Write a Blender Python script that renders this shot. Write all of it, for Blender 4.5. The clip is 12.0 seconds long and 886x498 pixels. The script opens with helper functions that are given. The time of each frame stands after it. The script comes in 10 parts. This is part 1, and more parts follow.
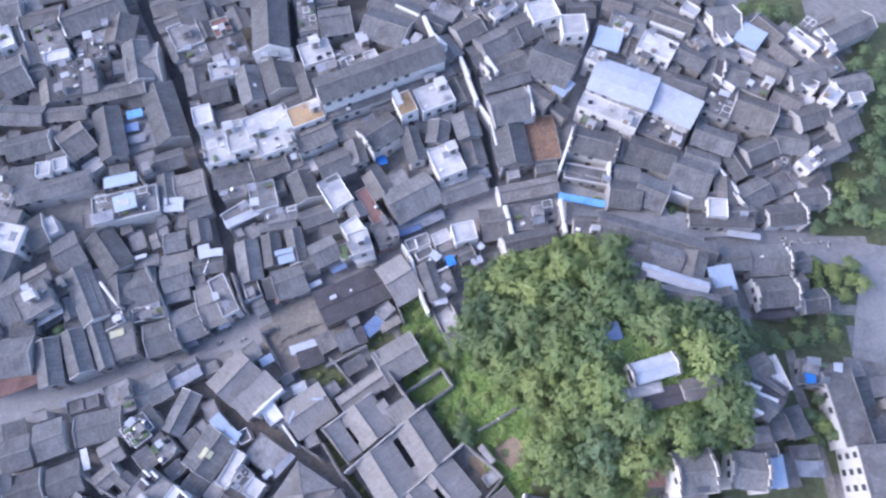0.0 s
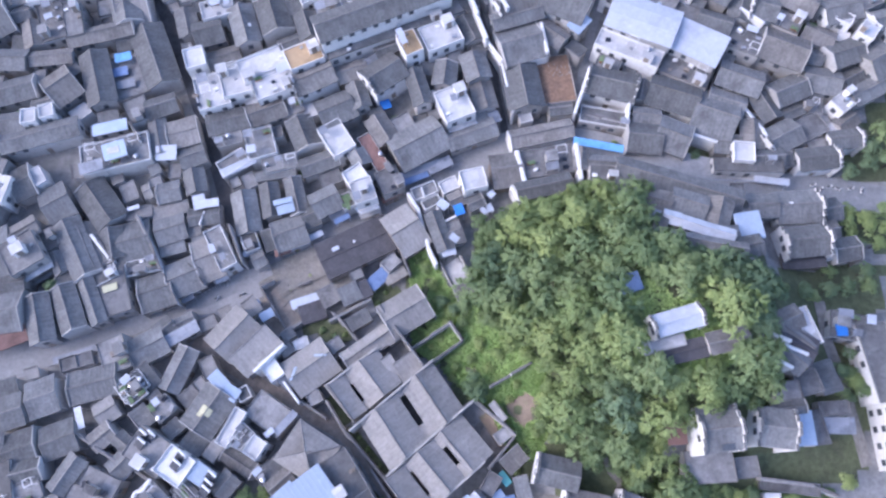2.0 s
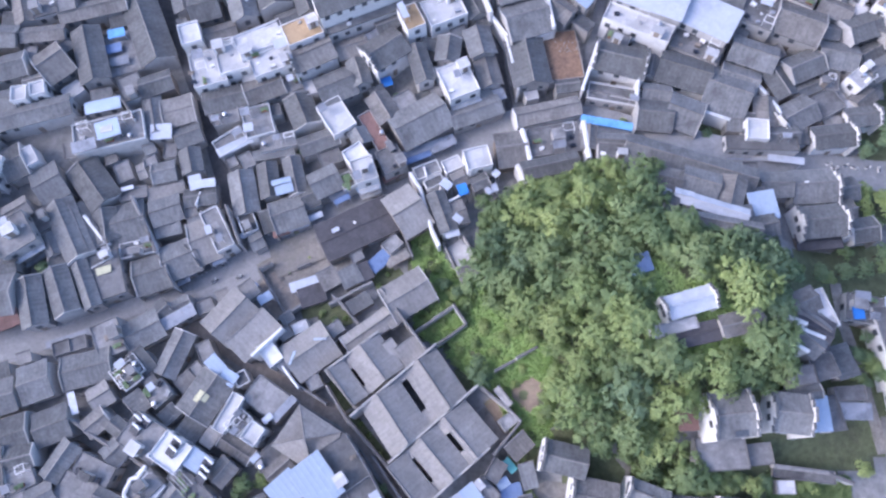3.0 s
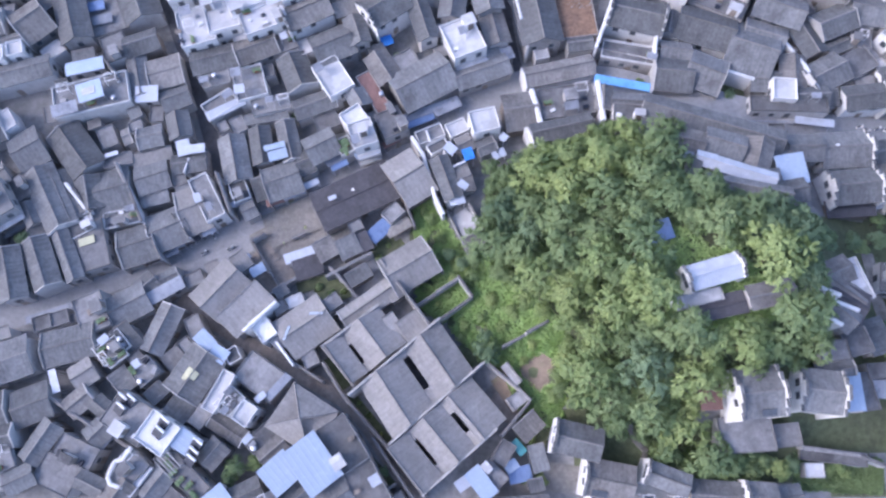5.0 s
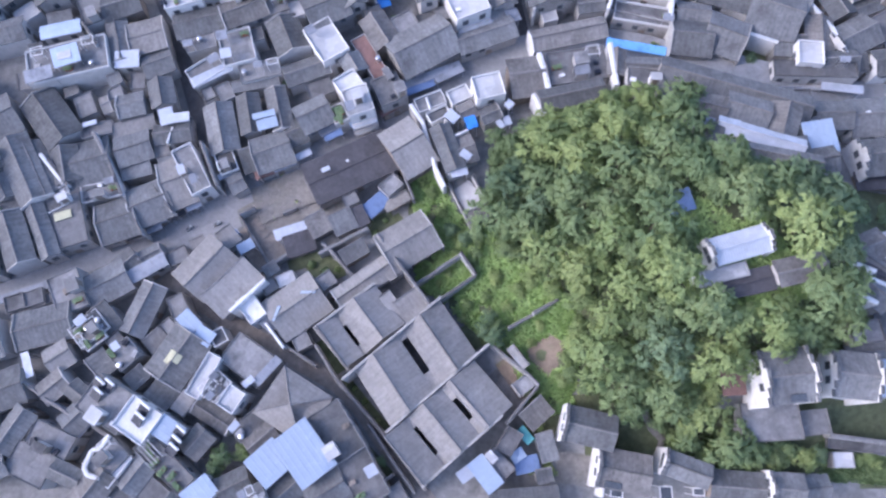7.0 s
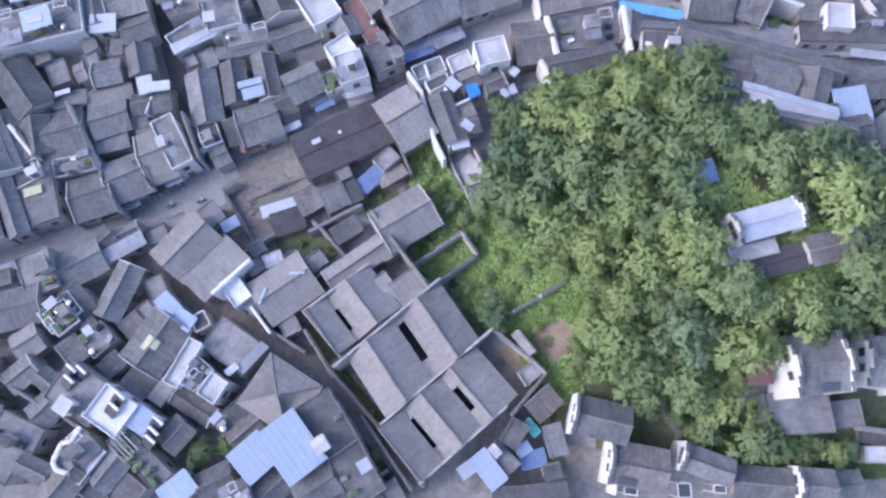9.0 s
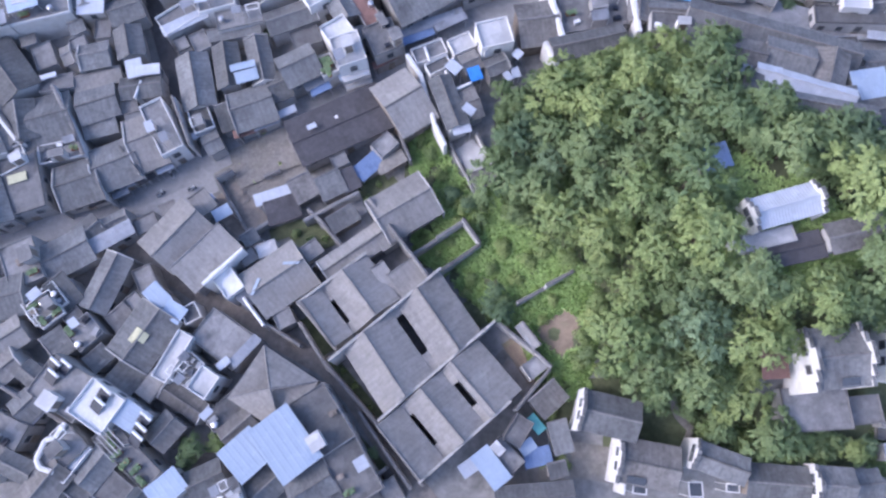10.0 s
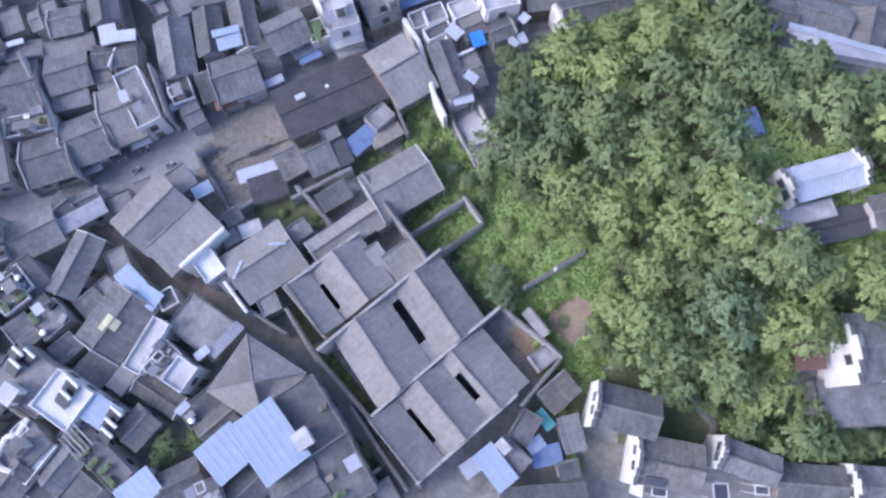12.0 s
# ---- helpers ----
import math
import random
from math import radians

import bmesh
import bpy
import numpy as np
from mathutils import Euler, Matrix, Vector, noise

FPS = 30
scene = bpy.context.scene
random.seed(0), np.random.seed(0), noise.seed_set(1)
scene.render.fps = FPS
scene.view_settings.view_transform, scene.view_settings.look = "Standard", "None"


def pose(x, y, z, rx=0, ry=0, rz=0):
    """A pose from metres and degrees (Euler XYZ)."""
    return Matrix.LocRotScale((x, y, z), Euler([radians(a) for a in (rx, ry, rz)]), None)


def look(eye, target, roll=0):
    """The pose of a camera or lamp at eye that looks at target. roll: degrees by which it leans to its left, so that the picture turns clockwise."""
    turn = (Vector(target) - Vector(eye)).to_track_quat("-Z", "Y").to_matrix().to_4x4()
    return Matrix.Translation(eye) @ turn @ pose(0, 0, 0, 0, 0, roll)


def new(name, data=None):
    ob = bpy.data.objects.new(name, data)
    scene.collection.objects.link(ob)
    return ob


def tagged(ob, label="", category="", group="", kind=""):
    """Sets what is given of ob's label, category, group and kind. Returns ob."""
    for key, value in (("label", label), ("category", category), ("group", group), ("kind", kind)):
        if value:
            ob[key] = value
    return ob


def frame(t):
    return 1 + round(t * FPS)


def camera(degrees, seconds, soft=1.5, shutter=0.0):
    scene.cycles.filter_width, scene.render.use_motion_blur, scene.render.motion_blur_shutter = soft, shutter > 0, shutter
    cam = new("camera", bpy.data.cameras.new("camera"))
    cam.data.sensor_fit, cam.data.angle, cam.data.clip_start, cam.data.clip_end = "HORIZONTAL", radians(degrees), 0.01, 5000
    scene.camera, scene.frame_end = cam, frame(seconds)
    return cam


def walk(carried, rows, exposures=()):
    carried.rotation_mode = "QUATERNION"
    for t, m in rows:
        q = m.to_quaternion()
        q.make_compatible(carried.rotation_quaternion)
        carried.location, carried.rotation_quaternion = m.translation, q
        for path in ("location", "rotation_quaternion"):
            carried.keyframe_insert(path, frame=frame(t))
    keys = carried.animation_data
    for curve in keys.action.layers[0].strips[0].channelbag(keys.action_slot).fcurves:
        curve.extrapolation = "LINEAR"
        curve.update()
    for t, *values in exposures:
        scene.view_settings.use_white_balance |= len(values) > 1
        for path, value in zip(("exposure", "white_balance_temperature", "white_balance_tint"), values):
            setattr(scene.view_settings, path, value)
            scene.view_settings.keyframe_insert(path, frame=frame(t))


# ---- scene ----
# Camera: a drone that sinks almost straight down over an old town, tilting a little further down as it goes.
cam = camera(65.2, 12.0, soft=2.5)
METRES, EYE, TILT, LEAN, TURN = 56.0, 155.0, -68.3, 0.0, 0.0
ROWS = [
    (0.0, 0.0, 0.0, 0.0, -0.0, 0.0, -0.0),
    (0.5, -0.0005, 0.0388, -0.016, 0.18, -0.91, 0.23),
    (1.0, -0.0011, 0.0773, -0.0292, 0.36, -1.71, 0.28),
    (1.5, -0.002, 0.1174, -0.0444, 0.49, -2.42, 0.33),
    (2.0, -0.003, 0.155, -0.0586, 0.61, -3.02, 0.34),
    (2.5, -0.0056, 0.1941, -0.0752, 0.73, -3.56, 0.37),
    (3.0, -0.006, 0.2324, -0.0922, 0.83, -3.93, 0.38),
    (5.0, -0.0119, 0.3879, -0.1561, 1.09, -5.25, 0.46),
    (5.5, -0.0148, 0.4272, -0.1709, 1.1, -5.52, 0.48),
    (6.0, -0.0165, 0.4649, -0.1854, 1.09, -5.77, 0.46),
    (6.5, -0.0186, 0.5034, -0.202, 1.07, -5.96, 0.45),
    (7.0, -0.0206, 0.5408, -0.2165, 1.05, -6.14, 0.44),
    (9.0, -0.0267, 0.6964, -0.2765, 0.95, -6.75, 0.34),
    (9.5, -0.028, 0.736, -0.2916, 0.96, -6.92, 0.33),
    (10.0, -0.0306, 0.773, -0.3089, 0.93, -6.96, 0.3),
    (10.5, -0.0321, 0.8124, -0.3249, 0.92, -7.05, 0.28),
    (11.0, -0.032, 0.8498, -0.3397, 0.94, -7.11, 0.28),
    (11.5, -0.0342, 0.8894, -0.3557, 0.9, -7.16, 0.27),
    (12.0, -0.036, 0.9273, -0.3714, 0.84, -7.21, 0.25),
]
walk(cam, [(t, pose(0, 0, EYE, TILT, LEAN, TURN) @ pose(METRES * x, METRES * y, METRES * z, 90 + pitch, roll, yaw)) for t, x, y, z, yaw, pitch, roll in ROWS],
     exposures=[(0.0, 0.74, 5700, 22), (2.0, 0.79, 5700, 22), (12.0, 0.61, 5700, 22)])

# ---- light: a hazy evening sky, brighter towards the west ----
world = bpy.data.worlds.new("sky")
scene.world = world
world.use_nodes = True
wn = world.node_tree.nodes
sky = wn.new("ShaderNodeTexSky")
sky.sky_type, sky.sun_disc = "NISHITA", False
sky.sun_elevation, sky.sun_rotation = radians(38), radians(262)
sky.air_density, sky.dust_density, sky.ozone_density = 1.0, 2.5, 1.2
world.node_tree.links.new(sky.outputs[0], wn["Background"].inputs[0])
wn["Background"].inputs[1].default_value = 0.22
sun = new("sun", bpy.data.lights.new("sun", "SUN"))
sun.data.energy, sun.data.angle, sun.data.color = 0.85, radians(32), (1.0, 0.95, 0.88)
SUN_EL, SUN_AZ = radians(38), radians(262)
sun_from = Vector((math.sin(SUN_AZ) * math.cos(SUN_EL), math.cos(SUN_AZ) * math.cos(SUN_EL), math.sin(SUN_EL)))
sun.matrix_world = look(sun_from * 200, (0, 0, 0))

# ---- materials ----


def material(name, color, rough=0.8, spread=0.25, grain=1.2, stain=0.12, stain_color=None, bump=0.3, bump_scale=9.0, metal=0.0, vary=0.2, coords="Object",
             gloss=0.3, patch=0.0, streak=0.0):
    """Base colour with grain, broad stains, a shift from thing to thing, and fine relief, all at real size."""
    m = bpy.data.materials.new(name)
    m.use_nodes = True
    nt = m.node_tree
    N, L = nt.nodes, nt.links
    b = N["Principled BSDF"]
    b.inputs["Roughness"].default_value, b.inputs["Metallic"].default_value = rough, metal
    b.inputs["Specular IOR Level"].default_value = gloss
    tc = N.new("ShaderNodeTexCoord")
    info = N.new("ShaderNodeObjectInfo")
    geo = N.new("ShaderNodeNewGeometry")
    place = N.new("ShaderNodeVectorMath")
    place.operation = "ADD"
    shift = N.new("ShaderNodeCombineXYZ")
    far = N.new("ShaderNodeMath")
    far.operation = "MULTIPLY"
    far.inputs[1].default_value = 60
    L.new(info.outputs["Random"], far.inputs[0])
    L.new(far.outputs[0], shift.inputs[0])
    L.new(tc.outputs[coords], place.inputs[0])
    L.new(shift.outputs[0], place.inputs[1])

    def noise_at(scale, detail, rough_=0.6):
        n = N.new("ShaderNodeTexNoise")
        n.inputs["Scale"].default_value, n.inputs["Detail"].default_value, n.inputs["Roughness"].default_value = scale, detail, rough_
        L.new(place.outputs[0], n.inputs["Vector"])
        return n.outputs["Fac"]

    def ramp(fac, lo, hi, a, b_):
        r = N.new("ShaderNodeMapRange")
        r.inputs[1].default_value, r.inputs[2].default_value, r.inputs[3].default_value, r.inputs[4].default_value = lo, hi, a, b_
        L.new(fac, r.inputs[0])
        return r.outputs[0]

    def mix(fac, a, b_, kind="MIX"):
        x = N.new("ShaderNodeMix")
        x.data_type, x.blend_type = "RGBA", kind
        for s, v in ((x.inputs[0], fac), (x.inputs[6], a), (x.inputs[7], b_)):
            if isinstance(v, (tuple, list)):
                s.default_value = (*v, 1)
            elif isinstance(v, float):
                s.default_value = v
            else:
                L.new(v, s)
        return x.outputs[2]

    def grey(v):
        c = N.new("ShaderNodeCombineColor")
        for i in range(3):
            L.new(v, c.inputs[i])
        return c.outputs[0]

    dark = stain_color or tuple(c * 0.45 for c in color)
    col = mix(ramp(noise_at(stain, 5, 0.65), 0.5, 0.68, 0.0, 0.75), tuple(color), dark)
    col = mix(ramp(noise_at(stain * 4.3, 4), 0.55, 0.75, 0.0, 0.45), col, tuple(min(1, c * 1.35) for c in color))
    col = mix(1.0, col, grey(ramp(noise_at(grain, 6, 0.7), 0.25, 0.75, 1 - spread, 1 + spread)), "MULTIPLY")
    col = mix(1.0, col, grey(ramp(info.outputs["Random"], 0, 1, 1 - vary, 1 + vary)), "MULTIPLY")
    if patch:
        vo = N.new("ShaderNodeTexVoronoi")
        vo.distance, vo.inputs["Scale"].default_value = "CHEBYCHEV", 0.42
        L.new(place.outputs[0], vo.inputs["Vector"])
        sep = N.new("ShaderNodeSeparateColor")
        L.new(vo.outputs["Color"], sep.inputs[0])
        col = mix(1.0, col, grey(ramp(sep.outputs[0], 0, 1, 1 - patch, 1 + patch)), "MULTIPLY")
    if streak:
        mp = N.new("ShaderNodeMapping")
        mp.inputs["Scale"].default_value = (2.4, 0.22, 0.22)
        L.new(place.outputs[0], mp.inputs["Vector"])
        n = N.new("ShaderNodeTexNoise")
        n.inputs["Scale"].default_value, n.inputs["Detail"].default_value = 1.0, 4
        L.new(mp.outputs[0], n.inputs["Vector"])
        col = mix(1.0, col, grey(ramp(n.outputs["Fac"], 0.3, 0.7, 1 - streak, 1 + streak)), "MULTIPLY")
    L.new(col, b.inputs["Base Color"])
    if bump:
        bp = N.new("ShaderNodeBump")
        bp.inputs["Strength"].default_value, bp.inputs["Distance"].default_value = bump, 0.05
        L.new(noise_at(bump_scale, 4), bp.inputs["Height"])
        L.new(bp.outputs[0], b.inputs["Normal"])
    return m


def leaf_material(name, color, color2):
    m = bpy.data.materials.new(name)
    m.use_nodes = True
    N, L = m.node_tree.nodes, m.node_tree.links
    b = N["Principled BSDF"]
    b.inputs["Roughness"].default_value, b.inputs["Specular IOR Level"].default_value = 0.6, 0.25
    info, geo = N.new("ShaderNodeObjectInfo"), N.new("ShaderNodeNewGeometry")
    tint = N.new("ShaderNodeMix")
    tint.data_type = "RGBA"
    tint.inputs[6].default_value, tint.inputs[7].default_value = (*color, 1), (*color2, 1)
    L.new(info.outputs["Random"], tint.inputs[0])
    r = N.new("ShaderNodeMapRange")
    r.inputs[3].default_value, r.inputs[4].default_value = 0.78, 1.24
    L.new(geo.outputs["Random Per Island"], r.inputs[0])
    c = N.new("ShaderNodeCombineColor")
    for i in range(3):
        L.new(r.outputs[0], c.inputs[i])
    mul = N.new("ShaderNodeMix")
    mul.data_type, mul.blend_type = "RGBA", "MULTIPLY"
    mul.inputs[0].default_value = 1.0
    L.new(tint.outputs[2], mul.inputs[6])
    L.new(c.outputs[0], mul.inputs[7])
    L.new(mul.outputs[2], b.inputs["Base Color"])
    tr = N.new("ShaderNodeBsdfTranslucent")
    L.new(mul.outputs[2], tr.inputs[0])
    ms = N.new("ShaderNodeMixShader")
    ms.inputs[0].default_value = 0.25
    L.new(b.outputs[0], ms.inputs[1])
    L.new(tr.outputs[0], ms.inputs[2])
    L.new(ms.outputs[0], N["Material Output"].inputs[0])
    return m


TILE = material("clay_tile", (0.146, 0.15, 0.154), 0.85, 0.32, 1.6, 0.16, (0.098, 0.099, 0.103), vary=0.3, patch=0.1, streak=0.14)
TILE_BROWN = material("brown_clay_tile", (0.175, 0.168, 0.162), 0.85, 0.32, 1.6, 0.18, (0.112, 0.106, 0.102), vary=0.25, patch=0.1, streak=0.14)
# Pale tile, raised further: the lens's brighter centre is put into the colour.
TILE_PALE = material("pale_brightened_clay_tile", (0.25, 0.24, 0.232), 0.85, 0.2, 1.6, 0.12, (0.2, 0.193, 0.187), vary=0.12, patch=0.07, streak=0.1)
RIDGE = material("ridge_tile", (0.185, 0.18, 0.18), 0.85, 0.3, 2.0, 0.3, vary=0.3)
PLASTER = material("lime_plaster", (0.4, 0.395, 0.39), 0.9, 0.14, 0.8, 0.35, (0.31, 0.3, 0.285), vary=0.3)
WHITE = material("white_plaster", (0.66, 0.66, 0.66), 0.85, 0.07, 1.2, 0.4, (0.5, 0.49, 0.47), vary=0.08)
BRICK = material("grey_brick", (0.32, 0.31, 0.305), 0.9, 0.25, 2.5, 0.3, vary=0.3)
CONCRETE = material("roof_concrete", (0.19, 0.188, 0.19), 0.85, 0.28, 0.9, 0.16, (0.09, 0.09, 0.095), vary=0.38, patch=0.16)
PALE = material("pale_concrete", (0.44, 0.44, 0.45), 0.8, 0.16, 1.0, 0.25, (0.36, 0.36, 0.36), vary=0.2, patch=0.12)
TAN = material("tan_screed", (0.42, 0.3, 0.18), 0.85, 0.15, 1.2, 0.3, vary=0.15)
RUST = material("rusty_brown", (0.2, 0.13, 0.09), 0.9, 0.45, 1.6, 0.5, (0.1, 0.07, 0.06), vary=0.15)
REDDISH = material("faded_red", (0.2, 0.12, 0.105), 0.8, 0.25, 1.6, 0.4, vary=0.2)
TAR = material("tarred_felt", (0.088, 0.085, 0.092), 0.8, 0.22, 1.2, 0.2, (0.068, 0.066, 0.072), vary=0.05, gloss=0.1, patch=0.08)
SHEET_BLUE = material("light_blue_sheet", (0.36, 0.43, 0.53), 0.45, 0.06, 1.0, 0.2, (0.28, 0.36, 0.5), metal=0.1, vary=0.12, bump=0.05)
SHEET_WHITE = material("white_sheet", (0.45, 0.48, 0.54), 0.5, 0.1, 1.0, 0.2, (0.36, 0.38, 0.42), metal=0.1, vary=0.06, bump=0.05)
SHEET_GREY = material("blue_grey_sheet", (0.25, 0.265, 0.3), 0.55, 0.15, 1.0, 0.3, vary=0.2, bump=0.05)
SHEET_SKY = material("sky_blue_sheet", (0.16, 0.38, 0.72), 0.5, 0.1, 1.0, 0.4, vary=0.1, bump=0.05)
VIVID = material("vivid_blue_plastic", (0.05, 0.22, 0.62), 0.5, 0.1, 2.0, 0.5, vary=0.1, bump=0.1)
TARP = material("faded_blue_tarpaulin", (0.17, 0.24, 0.4), 0.6, 0.12, 1.0, 0.4, vary=0.1, bump=0.2)
TEAL = material("teal_sheet", (0.12, 0.36, 0.36), 0.5, 0.1, 1.0, 0.4, vary=0.1, bump=0.1)
DIRT = material("bare_dirt", (0.215, 0.203, 0.188), 0.95, 0.4, 0.8, 0.3, (0.15, 0.142, 0.12), vary=0.05, coords="Object")
PAVING = material("stone_paving", (0.262, 0.264, 0.272), 0.8, 0.2, 1.3, 0.12, (0.18, 0.18, 0.19), vary=0.03)
GROUND = material("town_ground", (0.225, 0.222, 0.218), 0.92, 0.35, 0.7, 0.1, (0.12, 0.12, 0.12), vary=0.0)
LANE = material("trodden_earth", (0.265, 0.23, 0.2), 0.95, 0.34, 0.8, 0.3, (0.19, 0.165, 0.145), vary=0.02)
# Dark stone, deepened: shade of the narrow gap is put into the colour.
ALLEY = material("shade_dark_alley_paving", (0.085, 0.085, 0.09), 0.9, 0.3, 1.0, 0.2, vary=0.05)
GRASS = material("grass_soil", (0.1, 0.115, 0.062), 0.95, 0.4, 0.8, 0.15, (0.075, 0.078, 0.05), vary=0.0)
COPING = material("worn_coping", (0.36, 0.35, 0.335), 0.9, 0.35, 1.0, 0.3, (0.2, 0.2, 0.19), vary=0.1)
EARTH = material("red_brown_earth", (0.21, 0.165, 0.125), 0.95, 0.4, 0.8, 0.4, (0.13, 0.125, 0.075), vary=0.0)
GLASS = material("window_glass", (0.09, 0.1, 0.115), 0.12, 0.1, 1, 1, vary=0.3, bump=0, gloss=0.5)
STEEL = material("brushed_steel", (0.6, 0.62, 0.65), 0.35, 0.08, 2, 1, metal=0.9, vary=0.1, bump=0)
DARK = material("dark_collector", (0.03, 0.035, 0.05), 0.3, 0.1, 2, 1, vary=0.2, bump=0)
WOOD = material("weathered_wood", (0.25, 0.215, 0.185), 0.85, 0.3, 3, 0.8, vary=0.2)
TERRACOTTA = material("terracotta", (0.3, 0.13, 0.08), 0.85, 0.2, 3, 1, vary=0.2)
TANK_WHITE = material("white_enamel", (0.74, 0.74, 0.74), 0.4, 0.05, 2, 1, vary=0.05, bump=0)
FRAME = material("window_frame", (0.22, 0.23, 0.24), 0.6, 0.1, 2, 1, vary=0.4, bump=0)
RUBBISH = material("rubble_stone", (0.3, 0.28, 0.26), 0.9, 0.4, 3, 1.5, vary=0.2)
YELLOWED = material("yellowed_panel", (0.5, 0.49, 0.33), 0.5, 0.1, 2, 0.6, vary=0.1, bump=0.05)
BARK = material("bark", (0.09, 0.07, 0.055), 0.95, 0.3, 4, 1, vary=0.2)
LEAVES = (leaf_material("leaf_green", (0.268, 0.345, 0.160), (0.193, 0.272, 0.128)), leaf_material("leaf_yellow_green", (0.352, 0.425, 0.170), (0.259, 0.345, 0.145)),
          leaf_material("leaf_blue_green", (0.221, 0.305, 0.170), (0.160, 0.235, 0.130)), leaf_material("grass_blade", (0.376, 0.500, 0.200), (0.357, 0.490, 0.190)))

# ---- mesh helpers ----


class Shape:
    """Collects faces of one mesh."""

    def __init__(self):
        self.v, self.f = [], []

    def face(self, *points):
        n = len(self.v)
        self.v += [tuple(p) for p in points]
        self.f.append(tuple(range(n, n + len(points))))
        return self

    def box(self, x0, x1, y0, y1, z0, z1, slope=0.0):
        """An upright box; slope lifts its top at y1."""
        n = len(self.v)
        self.v += [(x0, y0, z0), (x1, y0, z0), (x1, y1, z0), (x0, y1, z0), (x0, y0, z1), (x1, y0, z1), (x1, y1, z1 + slope), (x0, y1, z1 + slope)]
        self.f += [tuple(n + i for i in q) for q in ((3, 2, 1, 0), (4, 5, 6, 7), (0, 1, 5, 4), (1, 2, 6, 5), (2, 3, 7, 6), (3, 0, 4, 7))]
        return self

    def prism(self, outline, a, b):
        """An outline in y, z pushed along x from a to b."""
        n, k = len(self.v), len(outline)
        self.v += [(a, y, z) for y, z in outline] + [(b, y, z) for y, z in outline]
        self.f.append(tuple(n + i for i in range(k - 1, -1, -1)))
        self.f.append(tuple(n + k + i for i in range(k)))
        self.f += [(n + i, n + (i + 1) % k, n + k + (i + 1) % k, n + k + i) for i in range(k)]
        return self

    def tube(self, x, y, z0, z1, r0, r1, n=10, axis="z"):
        k = len(self.v)
        for z, r in ((z0, r0), (z1, r1)):
            for i in range(n):
                c, s = math.cos(6.2832 * i / n) * r, math.sin(6.2832 * i / n) * r
                self.v.append((x + c, y + s, z) if axis == "z" else (z, x + c, y + s))
        self.f += [(k + i, k + (i + 1) % n, k + n + (i + 1) % n, k + n + i) for i in range(n)]
        self.f += [tuple(k + n + i for i in range(n)), tuple(k + n - 1 - i for i in range(n))]
        return self

    def sheet(self, grid):
        """A sheet from rows of points."""
        n, k = len(self.v), len(grid[0])
        self.v += [tuple(p) for row in grid for p in row]
        self.f += [(n + i * k + j, n + i * k + j + 1, n + (i + 1) * k + j + 1, n + (i + 1) * k + j) for i in range(len(grid) - 1) for j in range(k - 1)]
        return self

    def weld(self):
        """Joins points that lie on one another."""
        at, index = {}, []
        for p in self.v:
            index.append(at.setdefault(tuple(round(c, 3) for c in p), len(at)))
        self.v = list(at)
        self.f = [q for q in ([index[i] for i in f] for f in self.f) if len(set(q)) == len(q)]
        return self

    def ring(self, hx, hy, t, z0, z1):
        """A closed kerb of rectangular section round a rectangle."""
        n = len(self.v)
        for a, b, z in ((hx, hy, z0), (hx, hy, z1), (hx - t, hy - t, z1), (hx - t, hy - t, z0)):
            self.v += [(-a, -b, z), (a, -b, z), (a, b, z), (-a, b, z)]
        self.f += [(n + 4 * i + k, n + 4 * i + (k + 1) % 4, n + 4 * ((i + 1) % 4) + (k + 1) % 4, n + 4 * ((i + 1) % 4) + k) for i in range(4) for k in range(4)]
        return self

    def mesh(self, name):
        me = bpy.data.meshes.new(name)
        me.from_pydata(self.v, [], self.f)
        return me


def part(name, shape, mat, parent, label=""):
    """One mesh under a thing or a part."""
    me = shape.mesh(name) if isinstance(shape, Shape) else shape
    if not me.materials:
        me.materials.append(mat)
    ob = new(name, me)
    ob.parent = parent
    if label:
        tagged(ob, label)
    return ob


def thing(name, x, y, z, turn, label, category, group=""):
    ob = new(name)
    ob.empty_display_size = 0.5
    ob.matrix_world = pose(x, y, z, 0, 0, turn)
    return tagged(ob, label, category, group)


def smooth(a, b, x):
    u = min(1, max(0, (x - a) / (b - a)))
    return u * u * (3 - 2 * u)


def ground_at(x, y):
    """The lie of the land: a steep wooded knoll in a town that dips along the street to the west and rises a little to the north-east."""
    dx, dy = x - 42, y - 27
    sx, sy = (21 if dx < 0 else 20), (15 if dy < 0 else 22)
    knoll = min(20.5, 22 * math.exp(-0.5 * ((dx / sx) ** 2 + (dy / sy) ** 2)))
    dip = 4 * math.exp(-0.5 * (((x + 60) / 26) ** 2 + ((y - 45) / 20) ** 2))
    return knoll + 5 * smooth(75, 112, y) * smooth(-75, -10, x) - dip


def inside(x, y, outline):
    hit = False
    for (x0, y0), (x1, y1) in zip(outline, outline[1:] + outline[:1]):
        if (y0 > y) != (y1 > y) and x < (x1 - x0) * (y - y0) / (y1 - y0) + x0:
            hit = not hit
    return hit


